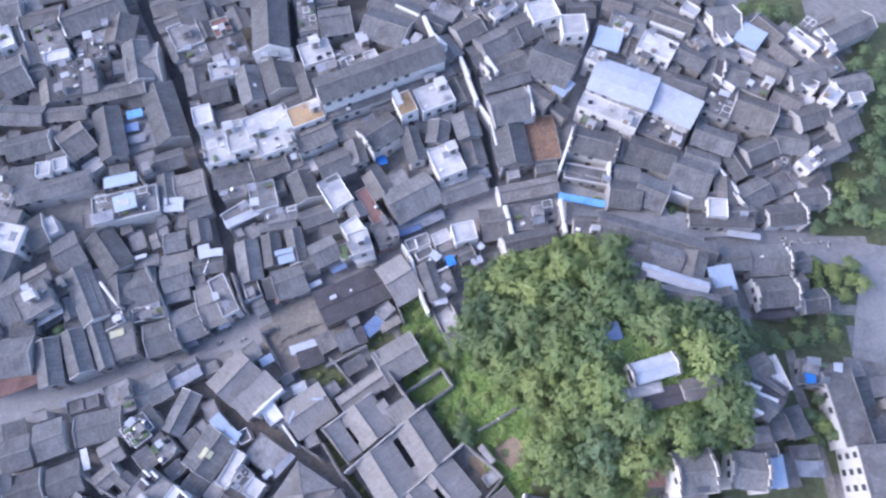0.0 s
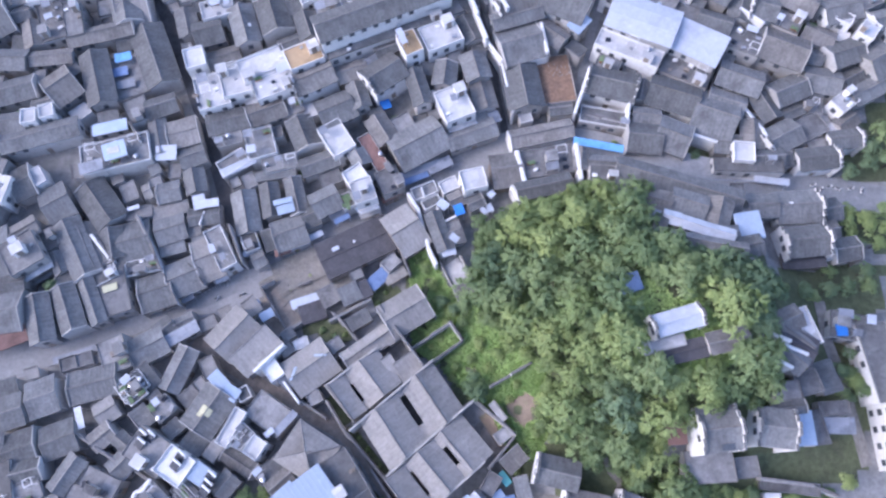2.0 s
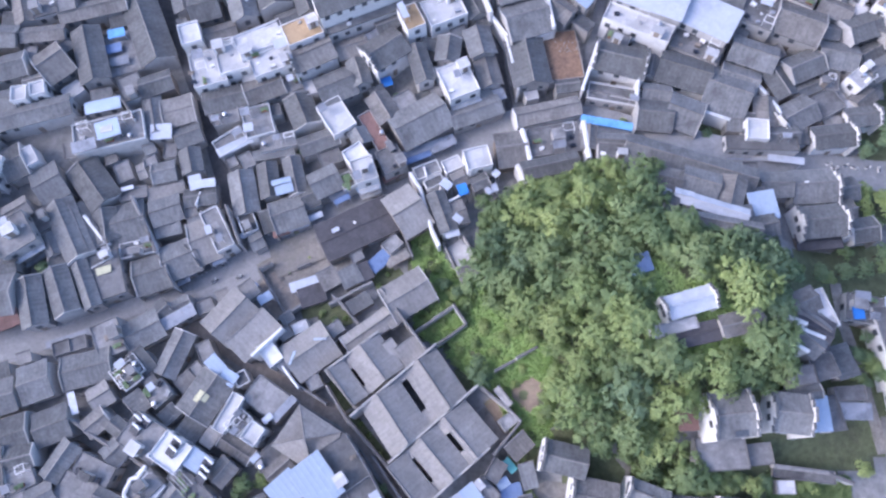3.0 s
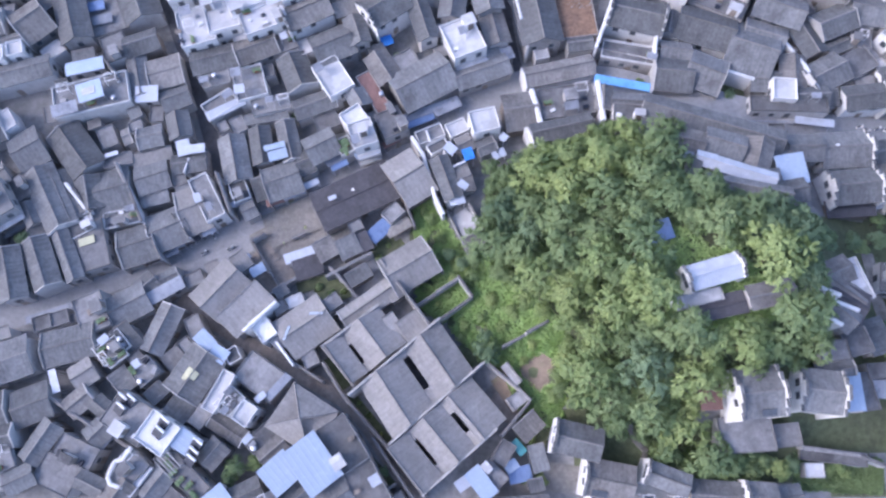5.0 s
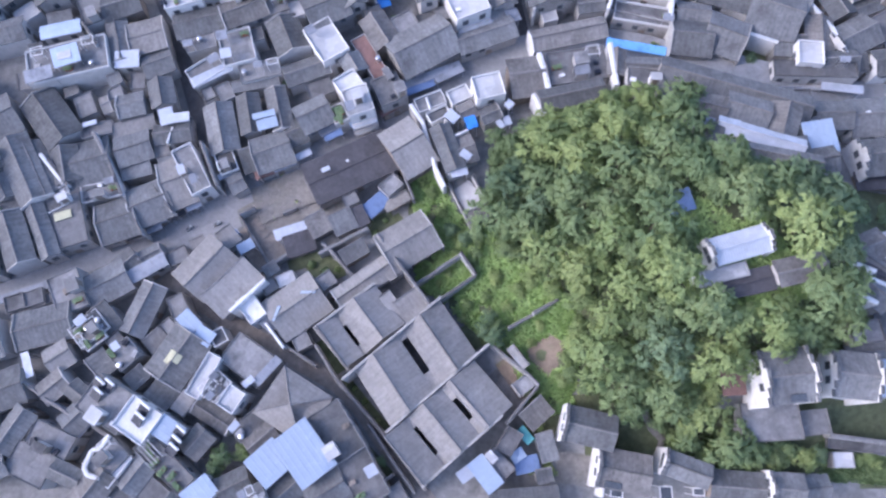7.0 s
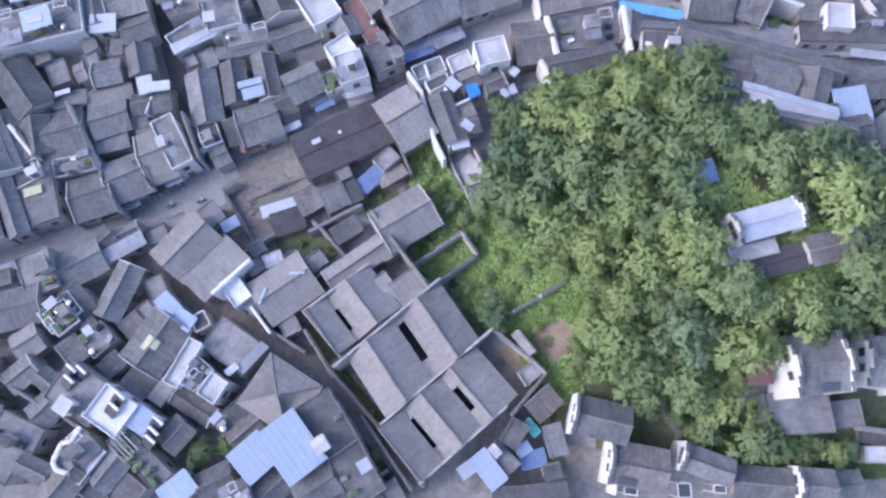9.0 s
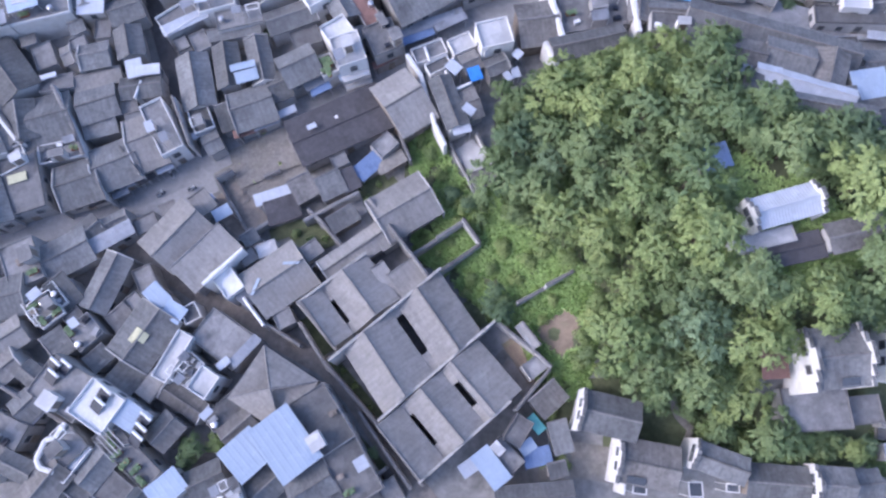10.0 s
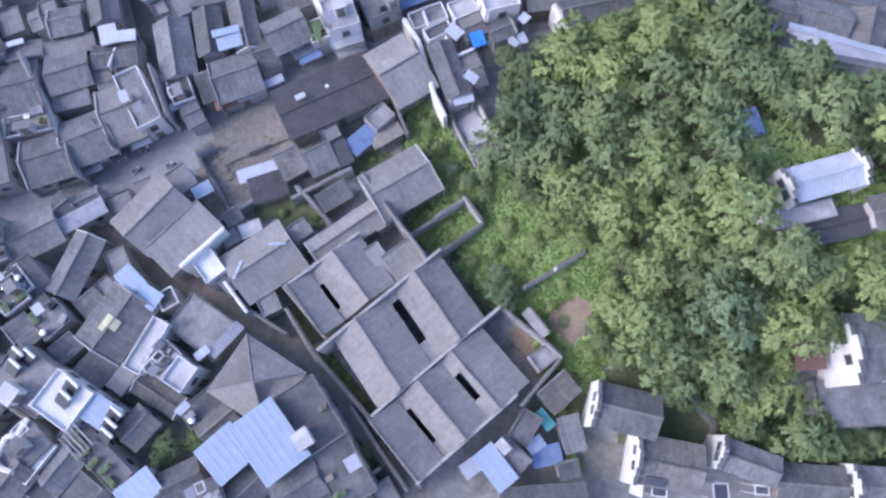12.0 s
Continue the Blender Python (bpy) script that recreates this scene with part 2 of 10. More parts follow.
# ---- ground, street, lanes ----
WOODS = [(6.1, 53.5), (9.7, 55.5), (19.5, 57.4), (30.1, 60.6), (37.9, 60.5), (41.2, 58.4), (38.3, 53.2), (41.5, 47.9), (44.5, 42.5), (54.6, 41.4), (62.4, 39.1), (63.1, 33.8), (58.2, 28.0), (61.1, 20.5), (59.8, 14.4), (49.4, 13.6), (38.5, 10.0), (40.1, 2.3), (47.2, 0.5), (52.0, -0.4), (51.2, -3.5), (39.1, -4.4), (30.7, 1.4), (22.5, 6.8), (17.0, 10.5), (17.8, 16.6), (17.0, 21.1), (11.0, 27.1), (6.2, 31.2), (1.4, 34.9), (3.5, 39.1), (5.5, 46.9)]
GLADE = [(30.5, 35.4), (36.1, 37.0), (45.7, 34.6), (46.6, 31.0), (53.7, 25.1), (53.7, 21.3), (41.0, 18.1), (34.7, 19.9), (32.6, 24.5), (34.1, 29.3)]
MEADOW = [(-9.0, 48.1), (-5.0, 49.1), (-0.6, 39.2), (3.7, 41.1), (6.6, 32.8), (17.8, 22.2), (18.8, 14.6), (17.9, 5.3), (12.1, 3.5), (8.3, 13.2), (3.3, 17.4), (-2.9, 23.4), (-8.2, 27.3), (-8.9, 39.8)]
BARE = [(10.5, 13.4), (11.0, 15.9), (14.7, 17.4), (17.1, 15.8), (17.0, 11.9), (13.5, 10.5)]
GREENS = [
    [(58.5, 0.0), (74.5, -1.4), (73.8, -6.8), (58.5, -5.9)],
    [(101.9, 111.9), (118.7, 125.0), (111.4, 83.0), (101.7, 83.0), (107.1, 91.9), (110.9, 97.8), (111.2, 107.1), (105.6, 111.9)],
    [(15.6, 8.6), (25.8, 8.3), (33.0, 4.7), (44.4, 4.7), (46.6, 1.2), (55.1, 0.9), (55.4, -5.3), (42.7, -5.3), (33.0, -3.5), (25.7, -2.8), (17.6, -0.3), (13.0, -3.2), (10.4, 1.2), (9.3, 4.2)],
    [(60.9, 39.6), (79.2, 44.1), (95.1, 46.1), (90.9, 34.1), (85.9, 14.5), (80.4, -0.1), (54.4, -0.1), (52.8, 5.3), (63.1, 16.0)],
    [(87.2, 59.4), (104.2, 56.0), (96.7, 46.8), (85.4, 51.4)],
    [(88.5, 66.9), (98.4, 84.5), (119.9, 90.4), (114.2, 63.3), (97.9, 64.0)],
    [(107.8, 121.5), (127.8, 129.0), (119.7, 89.0), (102.5, 89.0), (110.1, 104.1)],
    [(80.1, 136.7), (100.2, 136.7), (95.7, 121.5), (88.5, 123.3)],
    [(80.6, 111.5), (89.9, 105.6), (89.3, 100.1), (79.7, 105.6)]]
HUT = (33.8, 35.1)


def make_ground():
    step, half = 2.5, 170.0
    n = int(2 * half / step) + 1
    verts, faces, grassy = [], [], []
    for j in range(n):
        for i in range(n):
            x, y = -half + i * step, -half + 50 + j * step
            verts.append((x, y, ground_at(x, y) + 0.06 * noise.noise((x * 0.2, y * 0.2, 0))))
    for j in range(n - 1):
        for i in range(n - 1):
            a = j * n + i
            faces.append((a, a + 1, a + n + 1, a + n))
            x, y = verts[a][0] + step / 2, verts[a][1] + step / 2
            grassy.append(inside(x, y, WOODS) or inside(x, y, MEADOW) or ground_at(x, y) > 9 and y < 75 or any(inside(x, y, g) for g in GREENS))
    ring = [i for i in range(n)] + [j * n + n - 1 for j in range(1, n)] + [(n - 1) * n + i for i in range(n - 2, -1, -1)] + [j * n for j in range(n - 2, 0, -1)]
    base = len(verts)
    for k in ring:
        x, y, z = verts[k]
        verts.append((x * 14, 50 + (y - 50) * 14, z))
    for k in range(len(ring)):
        m = (k + 1) % len(ring)
        faces.append((ring[m], ring[k], base + k, base + m))
        grassy.append(True)
    me = bpy.data.meshes.new("ground")
    me.from_pydata(verts, [], faces)
    me.materials.append(GROUND)
    me.materials.append(GRASS)
    me.polygons.foreach_set("material_index", [int(g) for g in grassy])
    me.polygons.foreach_set("use_smooth", [True] * len(faces))
    tagged(new("ground", me), "dark town ground with a grassy wooded knoll", "ground", kind="structure")


def ribbon(name, line, width, mat, lift, label):
    """A strip of paving that follows the ground along a line, with a thickness."""
    pts = []
    for (x0, y0), (x1, y1) in zip(line, line[1:]):
        k = max(2, int(math.hypot(x1 - x0, y1 - y0) / 2.5))
        pts += [(x0 + (x1 - x0) * i / k, y0 + (y1 - y0) * i / k) for i in range(k)]
    pts.append(line[-1])
    left, right = [], []
    for i, (x, y) in enumerate(pts):
        (xa, ya), (xb, yb) = pts[max(0, i - 2)], pts[min(len(pts) - 1, i + 2)]
        d = math.hypot(xb - xa, yb - ya)
        nx, ny = -(yb - ya) / d, (xb - xa) / d
        w = width / 2 * (1 + 0.12 * noise.noise((x * 0.08, y * 0.08, 5)))
        left.append((x + nx * w, y + ny * w))
        right.append((x - nx * w, y - ny * w))
    rows = []
    for (xl, yl), (xr, yr) in zip(left, right):
        z = max(ground_at(xl, yl), ground_at(xr, yr), ground_at((xl + xr) / 2, (yl + yr) / 2)) + lift
        rows.append([(xl, yl, z - 0.6), (xl, yl, z), (xl * 0.5 + xr * 0.5, yl * 0.5 + yr * 0.5, z + 0.06), (xr, yr, z), (xr, yr, z - 0.6)])
    ob = new(name, Shape().sheet(rows).mesh(name))
    ob.data.materials.append(mat)
    return tagged(ob, label, "street", kind="structure")


def patch(name, x, y, w, d, turn, mat, label, lift=0.14):
    """A yard surface that lies on the ground."""
    c, s = math.cos(radians(turn)), math.sin(radians(turn))
    rows = []
    for j in range(7):
        row = []
        for i in range(7):
            u, v = (i / 6 - 0.5) * w * (1 + 0.05 * noise.noise((j, i, 2))), (j / 6 - 0.5) * d
            px, py = x + c * u - s * v, y + s * u + c * v
            row.append((px, py, ground_at(px, py) + lift + 0.05 * noise.noise((px, py, 1))))
        rows.append(row)
    ob = new(name, Shape().sheet(rows).mesh(name))
    ob.data.materials.append(mat)
    return tagged(ob, label, "yard", kind="structure")


make_ground()
ribbon("street", [(-111.0, 17.0), (-98.0, 22.5), (-85.8, 27.7), (-69.8, 34.6), (-53.9, 41.5), (-35.6, 50.3), (-19.6, 58.3), (-8.8, 64.3), (2.2, 69.9), (13.4, 74.2), (24.6, 75.7), (35.2, 72.7), (44.2, 68.9), (55.9, 65.4), (69.6, 63.3), (86.4, 62.2), (106.0, 58.9), (123.1, 56.0)], 7, PAVING, 0.12, "worn grey stone paving of the main street")
ribbon("lane", [(-55.7, 30.0), (-48.2, 24.8), (-41.6, 20.3), (-30.9, 14.6), (-21.9, 9.7), (-17.3, 5.0), (-13.5, -0.3), (-8.5, -6.9), (-5.3, -10.9)], 3.2, LANE, 0.1, "brown dirt lane between courtyard walls")
# The next three strips carry the shade between close houses in their colour.
ribbon("alley", [(-84.9, 137.2), (-79.9, 127.7), (-73.8, 116.7), (-68.1, 104.4), (-62.9, 92.0), (-58.1, 80.2), (-53.8, 67.5), (-50.3, 56.8), (-47.8, 49.4)], 3.2, ALLEY, 0.07, "narrow alley paved in shade-darkened stone")
ribbon("alley", [(-42.0, 143.5), (-40.4, 123.8), (-38.1, 114.3)], 2.2, ALLEY, 0.07, "narrow alley paved in shade-darkened stone")
ribbon("alley", [(0.9, 121.5), (6.8, 108.9), (9.6, 97.9), (11.1, 87.4), (13.2, 75.1)], 1.8, ALLEY, 0.07, "narrow alley paved in shade-darkened stone")
ribbon("alley", [(42.5, 132.9), (38.2, 117.9), (32.7, 97.9), (29.1, 82.6), (28.0, 76.3)], 2, PAVING, 0.07, "narrow paved alley")
ribbon("track", [(76.2, 35.8), (76.2, 27.0), (79.0, 17.8), (81.1, 8.7), (82.1, 3.1)], 2.2, DIRT, 0.1, "pale earth track beside the houses")
ribbon("road", [(102.9, 57.4), (99.3, 44.8), (95.6, 34.2)], 7, PAVING, 0.1, "grey paved road")
patch("yard", -34.8, 42.3, 14.3, 8.6, 27, DIRT, "bare brown yard strewn with rubble")
patch("plaza", -49.8, 39.2, 14.7, 5.8, 24, PAVING, "grey paved widening of the street")
patch("yard", -18.7, 30.3, 6.8, 3.4, 28, PAVING, "pale paved courtyard")
patch("green_yard", -23.0, 14.8, 3.9, 6.9, 31, GRASS, "dark green overgrown yard between walls")
patch("green_yard", -15.3, -4.1, 3.6, 6.5, 44, GRASS, "dark green overgrown yard between walls")
patch("green_yard", -25.9, 30.4, 5.4, 4.4, 17, GRASS, "dark green overgrown yard between walls")
patch("green_yard", -13.4, 38.6, 5.4, 2.2, 37, GRASS, "dark green overgrown yard between walls")
patch("green_yard", 56.1, 71.3, 5.5, 6.2, 5, GRASS, "dark green overgrown yard between walls")
patch("earth_yard", 7.5, 9.9, 3.8, 5.6, 40, DIRT, "brown earth yard inside a wall")
patch("earth_yard", 18.6, -4.5, 6.5, 5.1, -9, DIRT, "dusty brown yard between houses")

# ---- kinds of building ----


def frame_ring(w, h, t, y0, y1):
    """A window frame: one ring of rectangular section."""
    s = Shape()
    loops = [[(-a, y, -b), (a, y, -b), (a, y, b), (-a, y, b)] for a, b, y in ((w, h, y0), (w, h, y1), (w - t, h - t, y1), (w - t, h - t, y0))]
    s.v = [p for loop in loops for p in loop]
    s.f = [(4 * i + k, 4 * i + (k + 1) % 4, 4 * ((i + 1) % 4) + (k + 1) % 4, 4 * ((i + 1) % 4) + k) for i in range(4) for k in range(4)]
    return s.mesh("window")


WINDOW_FRAME = frame_ring(0.62, 0.72, 0.09, -0.1, 0.05)
WINDOW_FRAME.materials.append(FRAME)
PANE = Shape().box(-0.54, 0.54, -0.02, 0.02, -0.62, 0.62).mesh("pane")
PANE.materials.append(GLASS)
DOOR = Shape().box(-0.6, 0.6, -0.06, 0.06, 0.0, 2.1).mesh("door")
DOOR.materials.append(WOOD)


def openings(home, x, y, turn, w, d, h, most=2, step=2.7):
    """Windows and doors in the walls that face the open middle of the town."""
    for side in range(4):
        a = turn + (-90, 0, 90, 180)[side]
        nx, ny = math.cos(radians(a)), math.sin(radians(a))
        reach, length = (d / 2, w) if side % 2 == 0 else (w / 2, d)
        px, py = x + nx * reach, y + ny * reach
        if -(nx * px + ny * (py - 4)) < 0.35 * math.hypot(px, py):
            continue
        count = max(1, int((length - 0.6) / step))
        made = 0
        for floor in range(max(1, int((h + 0.4) / 2.9))):
            for k in range(count):
                u = (k + 0.5) / count * length - length / 2
                zz = h - 1.5 - 2.9 * floor
                if made >= most or zz < 0.8:
                    break
                turned = math.radians((-90, 0, 90, 180)[side]) + math.pi / 2
                m = Matrix.Translation((math.cos(turned - math.pi / 2) * reach - math.sin(turned - math.pi / 2) * u,
                                        math.sin(turned - math.pi / 2) * reach + math.cos(turned - math.pi / 2) * u, zz)) @ Matrix.Rotation(turned, 4, "Z")
                win = part("window", WINDOW_FRAME, PLASTER, home)
                win.matrix_local = m
                part("pane", PANE, GLASS, win)
                made += 1
        m = Matrix.Translation((math.cos(turned - math.pi / 2) * reach, math.sin(turned - math.pi / 2) * reach, 0.05)) @ Matrix.Rotation(turned, 4, "Z")
        if h < 7 and length > 3.2:
            part("door", DOOR, WOOD, home).matrix_local = m


def tiled_slope(shape, x0, x1, ya, za, yb, zb, seed, rib=0.24, height=0.035):
    """One slope of barrel tiles from the ridge (ya, za) to the eave (yb, zb): ribs run down it, and it sags a little."""
    n = max(4, int((x1 - x0) / rib) * 2)
    k = 4
    rows, under = [], []
    for j in range(k + 1):
        t = j / k
        row = []
        for i in range(n + 1):
            x = x0 + (x1 - x0) * i / n
            sag = -0.1 * math.sin(math.pi * t) - 0.07 * math.sin(math.pi * i / n) + 0.09 * t * noise.noise((x * 0.35 + seed, t * 2, seed))
            edge = 0.05 * noise.noise((x * 1.7, seed, 0)) if j == k else 0
            row.append((x, ya + (yb - ya) * t + edge, za + (zb - za) * t + sag + (height if i % 2 else 0)))
        rows.append(row)
    shape.sheet(rows if yb < ya else [r[::-1] for r in rows])
    shape.sheet([[(x, y, z - 0.16) for x, y, z in r] for r in (rows[0], rows[-1])])
    shape.sheet([[(x, y, z - 0.16) for x, y, z in rows[-1]], rows[-1]])
    for c in (0, -1):
        shape.sheet([[rows[j][c] for j in range(k + 1)], [(rows[j][c][0], rows[j][c][1], rows[j][c][2] - 0.16) for j in range(k + 1)]])
    return shape


def stepped_gable(home, x, d, eave, rise, name="gable_wall"):
    """A white fire wall with stepped shoulders and dark tile copings, higher than the roof."""
    s, t = Shape(), 0.17
    lips = []
    half = d / 2 + 0.1
    steps = ((half, eave + 0.55), (half * 0.68, eave + rise * 0.45 + 0.6), (half * 0.34, eave + rise + 0.75))
    outline = []
    for r, z in steps:
        outline += [(r, z)] if not outline else [(r, outline[-1][1]), (r, z)]
    full = [(half, -2.5)] + outline + [(-y, z) for y, z in outline[::-1]] + [(-half, -2.5)]
    s.prism(full, x - t, x + t)
    ends = [r for r, _ in steps] + [0]
    for i, (r, z) in enumerate(steps):
        for a, b in ((ends[i + 1], r), (-r, -ends[i + 1])):
            lips.append(Shape().prism([(a - 0.02, z + 0.004), (b + 0.02, z + 0.004), ((a + b) / 2, z + 0.16)], x - t - 0.08, x + t + 0.08))
    wall = part(name, s, WHITE, home, "white plastered stepped fire wall")
    for lip in lips:
        part("coping", lip, TILE, wall, "dark tile coping")
    for y in (-0.15 * d, 0.15 * d):
        side = math.copysign(1, x)
        window = part("window", WINDOW_FRAME, FRAME, home)
        window.matrix_local = Matrix.Translation((x + side * (t + 0.03), y, eave - 0.5)) @ Matrix.Rotation(side * math.pi / 2, 4, "Z")
        part("pane", PANE, GLASS, window)


def low_gable(home, x, d, eave, rise, mat):
    """A fire wall that follows the slope of the roof and stands a little above it."""
    h, t = d / 2, 0.09
    part("gable_wall", Shape().prism([(h, -2), (h, eave + 0.2), (0, eave + rise + 0.3), (-h, eave + 0.2), (-h, -2)], x - t, x + t), mat, home, "pale fire wall")


def tiled_house(x, y, w, d, turn, h, label, pitch=26, gables="", walls="plaster", tile="grey", roof="gable", panes=True, name="house"):
    """A town house with a roof of clay tiles; w runs along the ridge."""
    home = thing(name, x, y, ground_at(x, y), turn, label, name.replace("_", " "))
    seed = (x * 1.37 + y * 0.73) % 50
    wall_mat = {"plaster": PLASTER, "white": WHITE, "brick": BRICK, "timber": WOOD}[walls]
    tiles = {"grey": TILE, "pale": TILE_PALE, "brown": TILE_BROWN, "tar": TAR, "sheet": SHEET_WHITE}[tile]
    rib, high = {"tar": (1.0, 0.012), "sheet": (0.4, 0.04)}.get(tile, (0.24, 0.035))
    hx, hy, slope = w / 2, d / 2, math.tan(radians(pitch))
    ix, iy = hx - 0.22, hy - min(0.75, 0.14 * d)
    roof_shape = Shape()
    if roof == "gable":
        rise = hy * slope
        low = h - 0.02
        body = Shape().prism([(-iy, -2.5), (iy, -2.5), (iy, low + (hy - iy) * slope - 0.2), (0, h + rise - 0.2), (-iy, low + (hy - iy) * slope - 0.2)], -ix, ix)
        tiled_slope(roof_shape, -hx, hx, 0, h + rise, -hy, h, seed, rib, high)
        tiled_slope(roof_shape, -hx, hx, 0, h + rise, hy, h, seed + 3, rib, high)
        cap = Shape().prism([(-0.17, h + rise - 0.04), (-0.1, h + rise + 0.14), (0.1, h + rise + 0.14), (0.17, h + rise - 0.04)], -hx - 0.02, hx + 0.02)
    elif roof == "shed":
        rise = d * slope * 0.7
        body = Shape().prism([(-iy, -2.5), (iy, -2.5), (iy, h + rise - 0.3), (-iy, h - 0.08)], -ix, ix)
        tiled_slope(roof_shape, -hx, hx, hy, h + rise, -hy, h, seed, rib, high)
        cap = Shape().prism([(hy - 0.15, h + rise - 0.1), (hy - 0.12, h + rise + 0.1), (hy + 0.12, h + rise + 0.1), (hy + 0.15, h + rise - 0.1)], -hx, hx)
    else:
        rise = min(hx, hy) * slope
        body = Shape().box(-ix, ix, -iy, iy, -2.5, h - 0.05)
        k = max(0.0, hx - hy)
        top = ((-k, 0, h + rise), (k, 0, h + rise))
        c = ((-hx, -hy, h), (hx, -hy, h), (hx, hy, h), (-hx, hy, h))
        roof_shape.face(c[0], c[1], top[1], top[0]).face(c[2], c[3], top[0], top[1]).face(c[1], c[2], top[1]).face(c[3], c[0], top[0]).face(*c[::-1])
        cap = Shape()
        for a, b in ((c[0], top[0]), (c[3], top[0]), (c[1], top[1]), (c[2], top[1])):
            e = (Vector(b) - Vector(a)).cross(Vector((0, 0, 1))).normalized() * 0.16
            up = Vector((0, 0, 0.13))
            a, b = Vector(a), Vector(b)
            cap.face(a - e, b - e, b + up, a + up).face(a + up, b + up, b + e, a + e)
    part("wall", body, wall_mat, home)
    cover = part("roof", roof_shape.weld(), tiles, home)
    part("ridge_cap", cap, tiles if tile in ("tar", "sheet") else RIDGE, cover)
    for end in gables:
        if end in "ab":
            stepped_gable(home, -hx if end == "a" else hx, d, h, hy * slope)
        if end in "lr":
            low_gable(home, -hx if end == "l" else hx, d, h, hy * slope, WHITE if walls == "white" else PLASTER)
    if panes:
        openings(home, x, y, turn, 2 * ix, 2 * iy, h, 8 if h > 7 else 2)
    return home


def courtyard_house(x, y, z, turn, w, skew, halls, wells, fire_walls, label):
    """Tiled halls in a row that share fire walls; narrow sky wells lie between them. The ridges run along x from 0 to w."""
    home = thing("courtyard_house", x, y, z, turn, label, "house")

    def lean(shape):
        shape.v = [(px + skew * py, py, pz) for px, py, pz in shape.v]
        return shape

    for k, profile in enumerate(halls):
        body = [(profile[0][0] + 0.12, -3), (profile[-1][0] - 0.12, -3)] + [(min(max(a, profile[0][0] + 0.12), profile[-1][0] - 0.12), b - 0.3) for a, b in profile[::-1]]
        part("wall", lean(Shape().prism(body, 0.1, w - 0.1)), BRICK, home)
        roof, cap = Shape(), Shape()
        for (ya, za), (yb, zb) in zip(profile, profile[1:]):
            high, low = ((ya, za), (yb, zb)) if za > zb else ((yb, zb), (ya, za))
            tiled_slope(roof, 0.12, w - 0.12, *high, *low, x + ya)
        top, zt = max(profile, key=lambda q: q[1])
        cap.prism([(top - 0.17, zt - 0.05), (top - 0.1, zt + 0.12), (top + 0.1, zt + 0.12), (top + 0.17, zt - 0.05)], 0.1, w - 0.1)
        cover = part("roof", lean(roof.weld()), TILE_PALE, home)
        part("ridge_cap", lean(cap), RIDGE, cover)
    for k, (x0, x1) in enumerate(wells):
        (ya, za), (yb, zb) = halls[k][-1], halls[k + 1][0]
        for a, b in ((0.12, x0), (x1, w - 0.12)):
            part("valley_roof", lean(tiled_slope(Shape(), a, b, yb + 0.25, zb - 0.02, ya - 0.25, za - 0.03, x + k).weld()), TILE_PALE, home)
    for at_x, y0, y1, high in fire_walls:
        wall = part("fire_wall", lean(Shape().box(at_x - 0.15, at_x + 0.15, y0, y1, -3, high)), PLASTER, home, "grey plastered fire wall")
        part("coping", lean(Shape().prism([(y0 - 0.1, high + 0.004), (y1 + 0.1, high + 0.004), (y1 + 0.1, high + 0.1), (y0 - 0.1, high + 0.1)], at_x - 0.2, at_x + 0.2)), COPING, wall)
    return home


def glazed_canopy(x, y, turn, w, d, h):
    """A white steel frame with dark glass on four posts."""
    ob = thing("glazed_canopy", x, y, ground_at(x, y), turn, "white-framed canopy with dark glass beside a white house", "canopy")
    part("frame", Shape().ring(w / 2, d / 2, 0.16, h - 0.12, h + 0.06), WHITE, ob)
    part("pane", Shape().box(-w / 2 + 0.162, w / 2 - 0.162, -d / 2 + 0.162, d / 2 - 0.162, h - 0.06, h - 0.02), GLASS, ob, "dark glass pane")
    for sx in (-1, 1):
        for sy in (-1, 1):
            part("post", Shape().tube(sx * (w / 2 - 0.1), sy * (d / 2 - 0.1), -1.5, h - 0.122, 0.06, 0.06, 8), WHITE, ob)


def bare_patch(x, y, r, seed, mat, label):
    """A trodden spot with a ragged edge that lies on the slope."""
    rows = []
    for j in range(5):
        row = []
        for i in range(37):
            a = math.tau * (i % 36) / 36
            q = r * j / 4 * (1 + 0.45 * noise.noise((math.cos(a) * 1.3 + seed, math.sin(a) * 1.3, seed)) + 0.16 * noise.noise((math.cos(a) * 5, math.sin(a) * 5, seed)))
            px, py = x + math.cos(a) * q, y + math.sin(a) * q
            row.append((px, py, ground_at(px, py) + 0.2 - 0.03 * j))
        rows.append(row)
    ob = new("bare_patch", Shape().sheet(rows[::-1]).weld().mesh("bare_patch"))
    ob.data.materials.append(mat)
    tagged(ob, label, "earth", kind="structure")


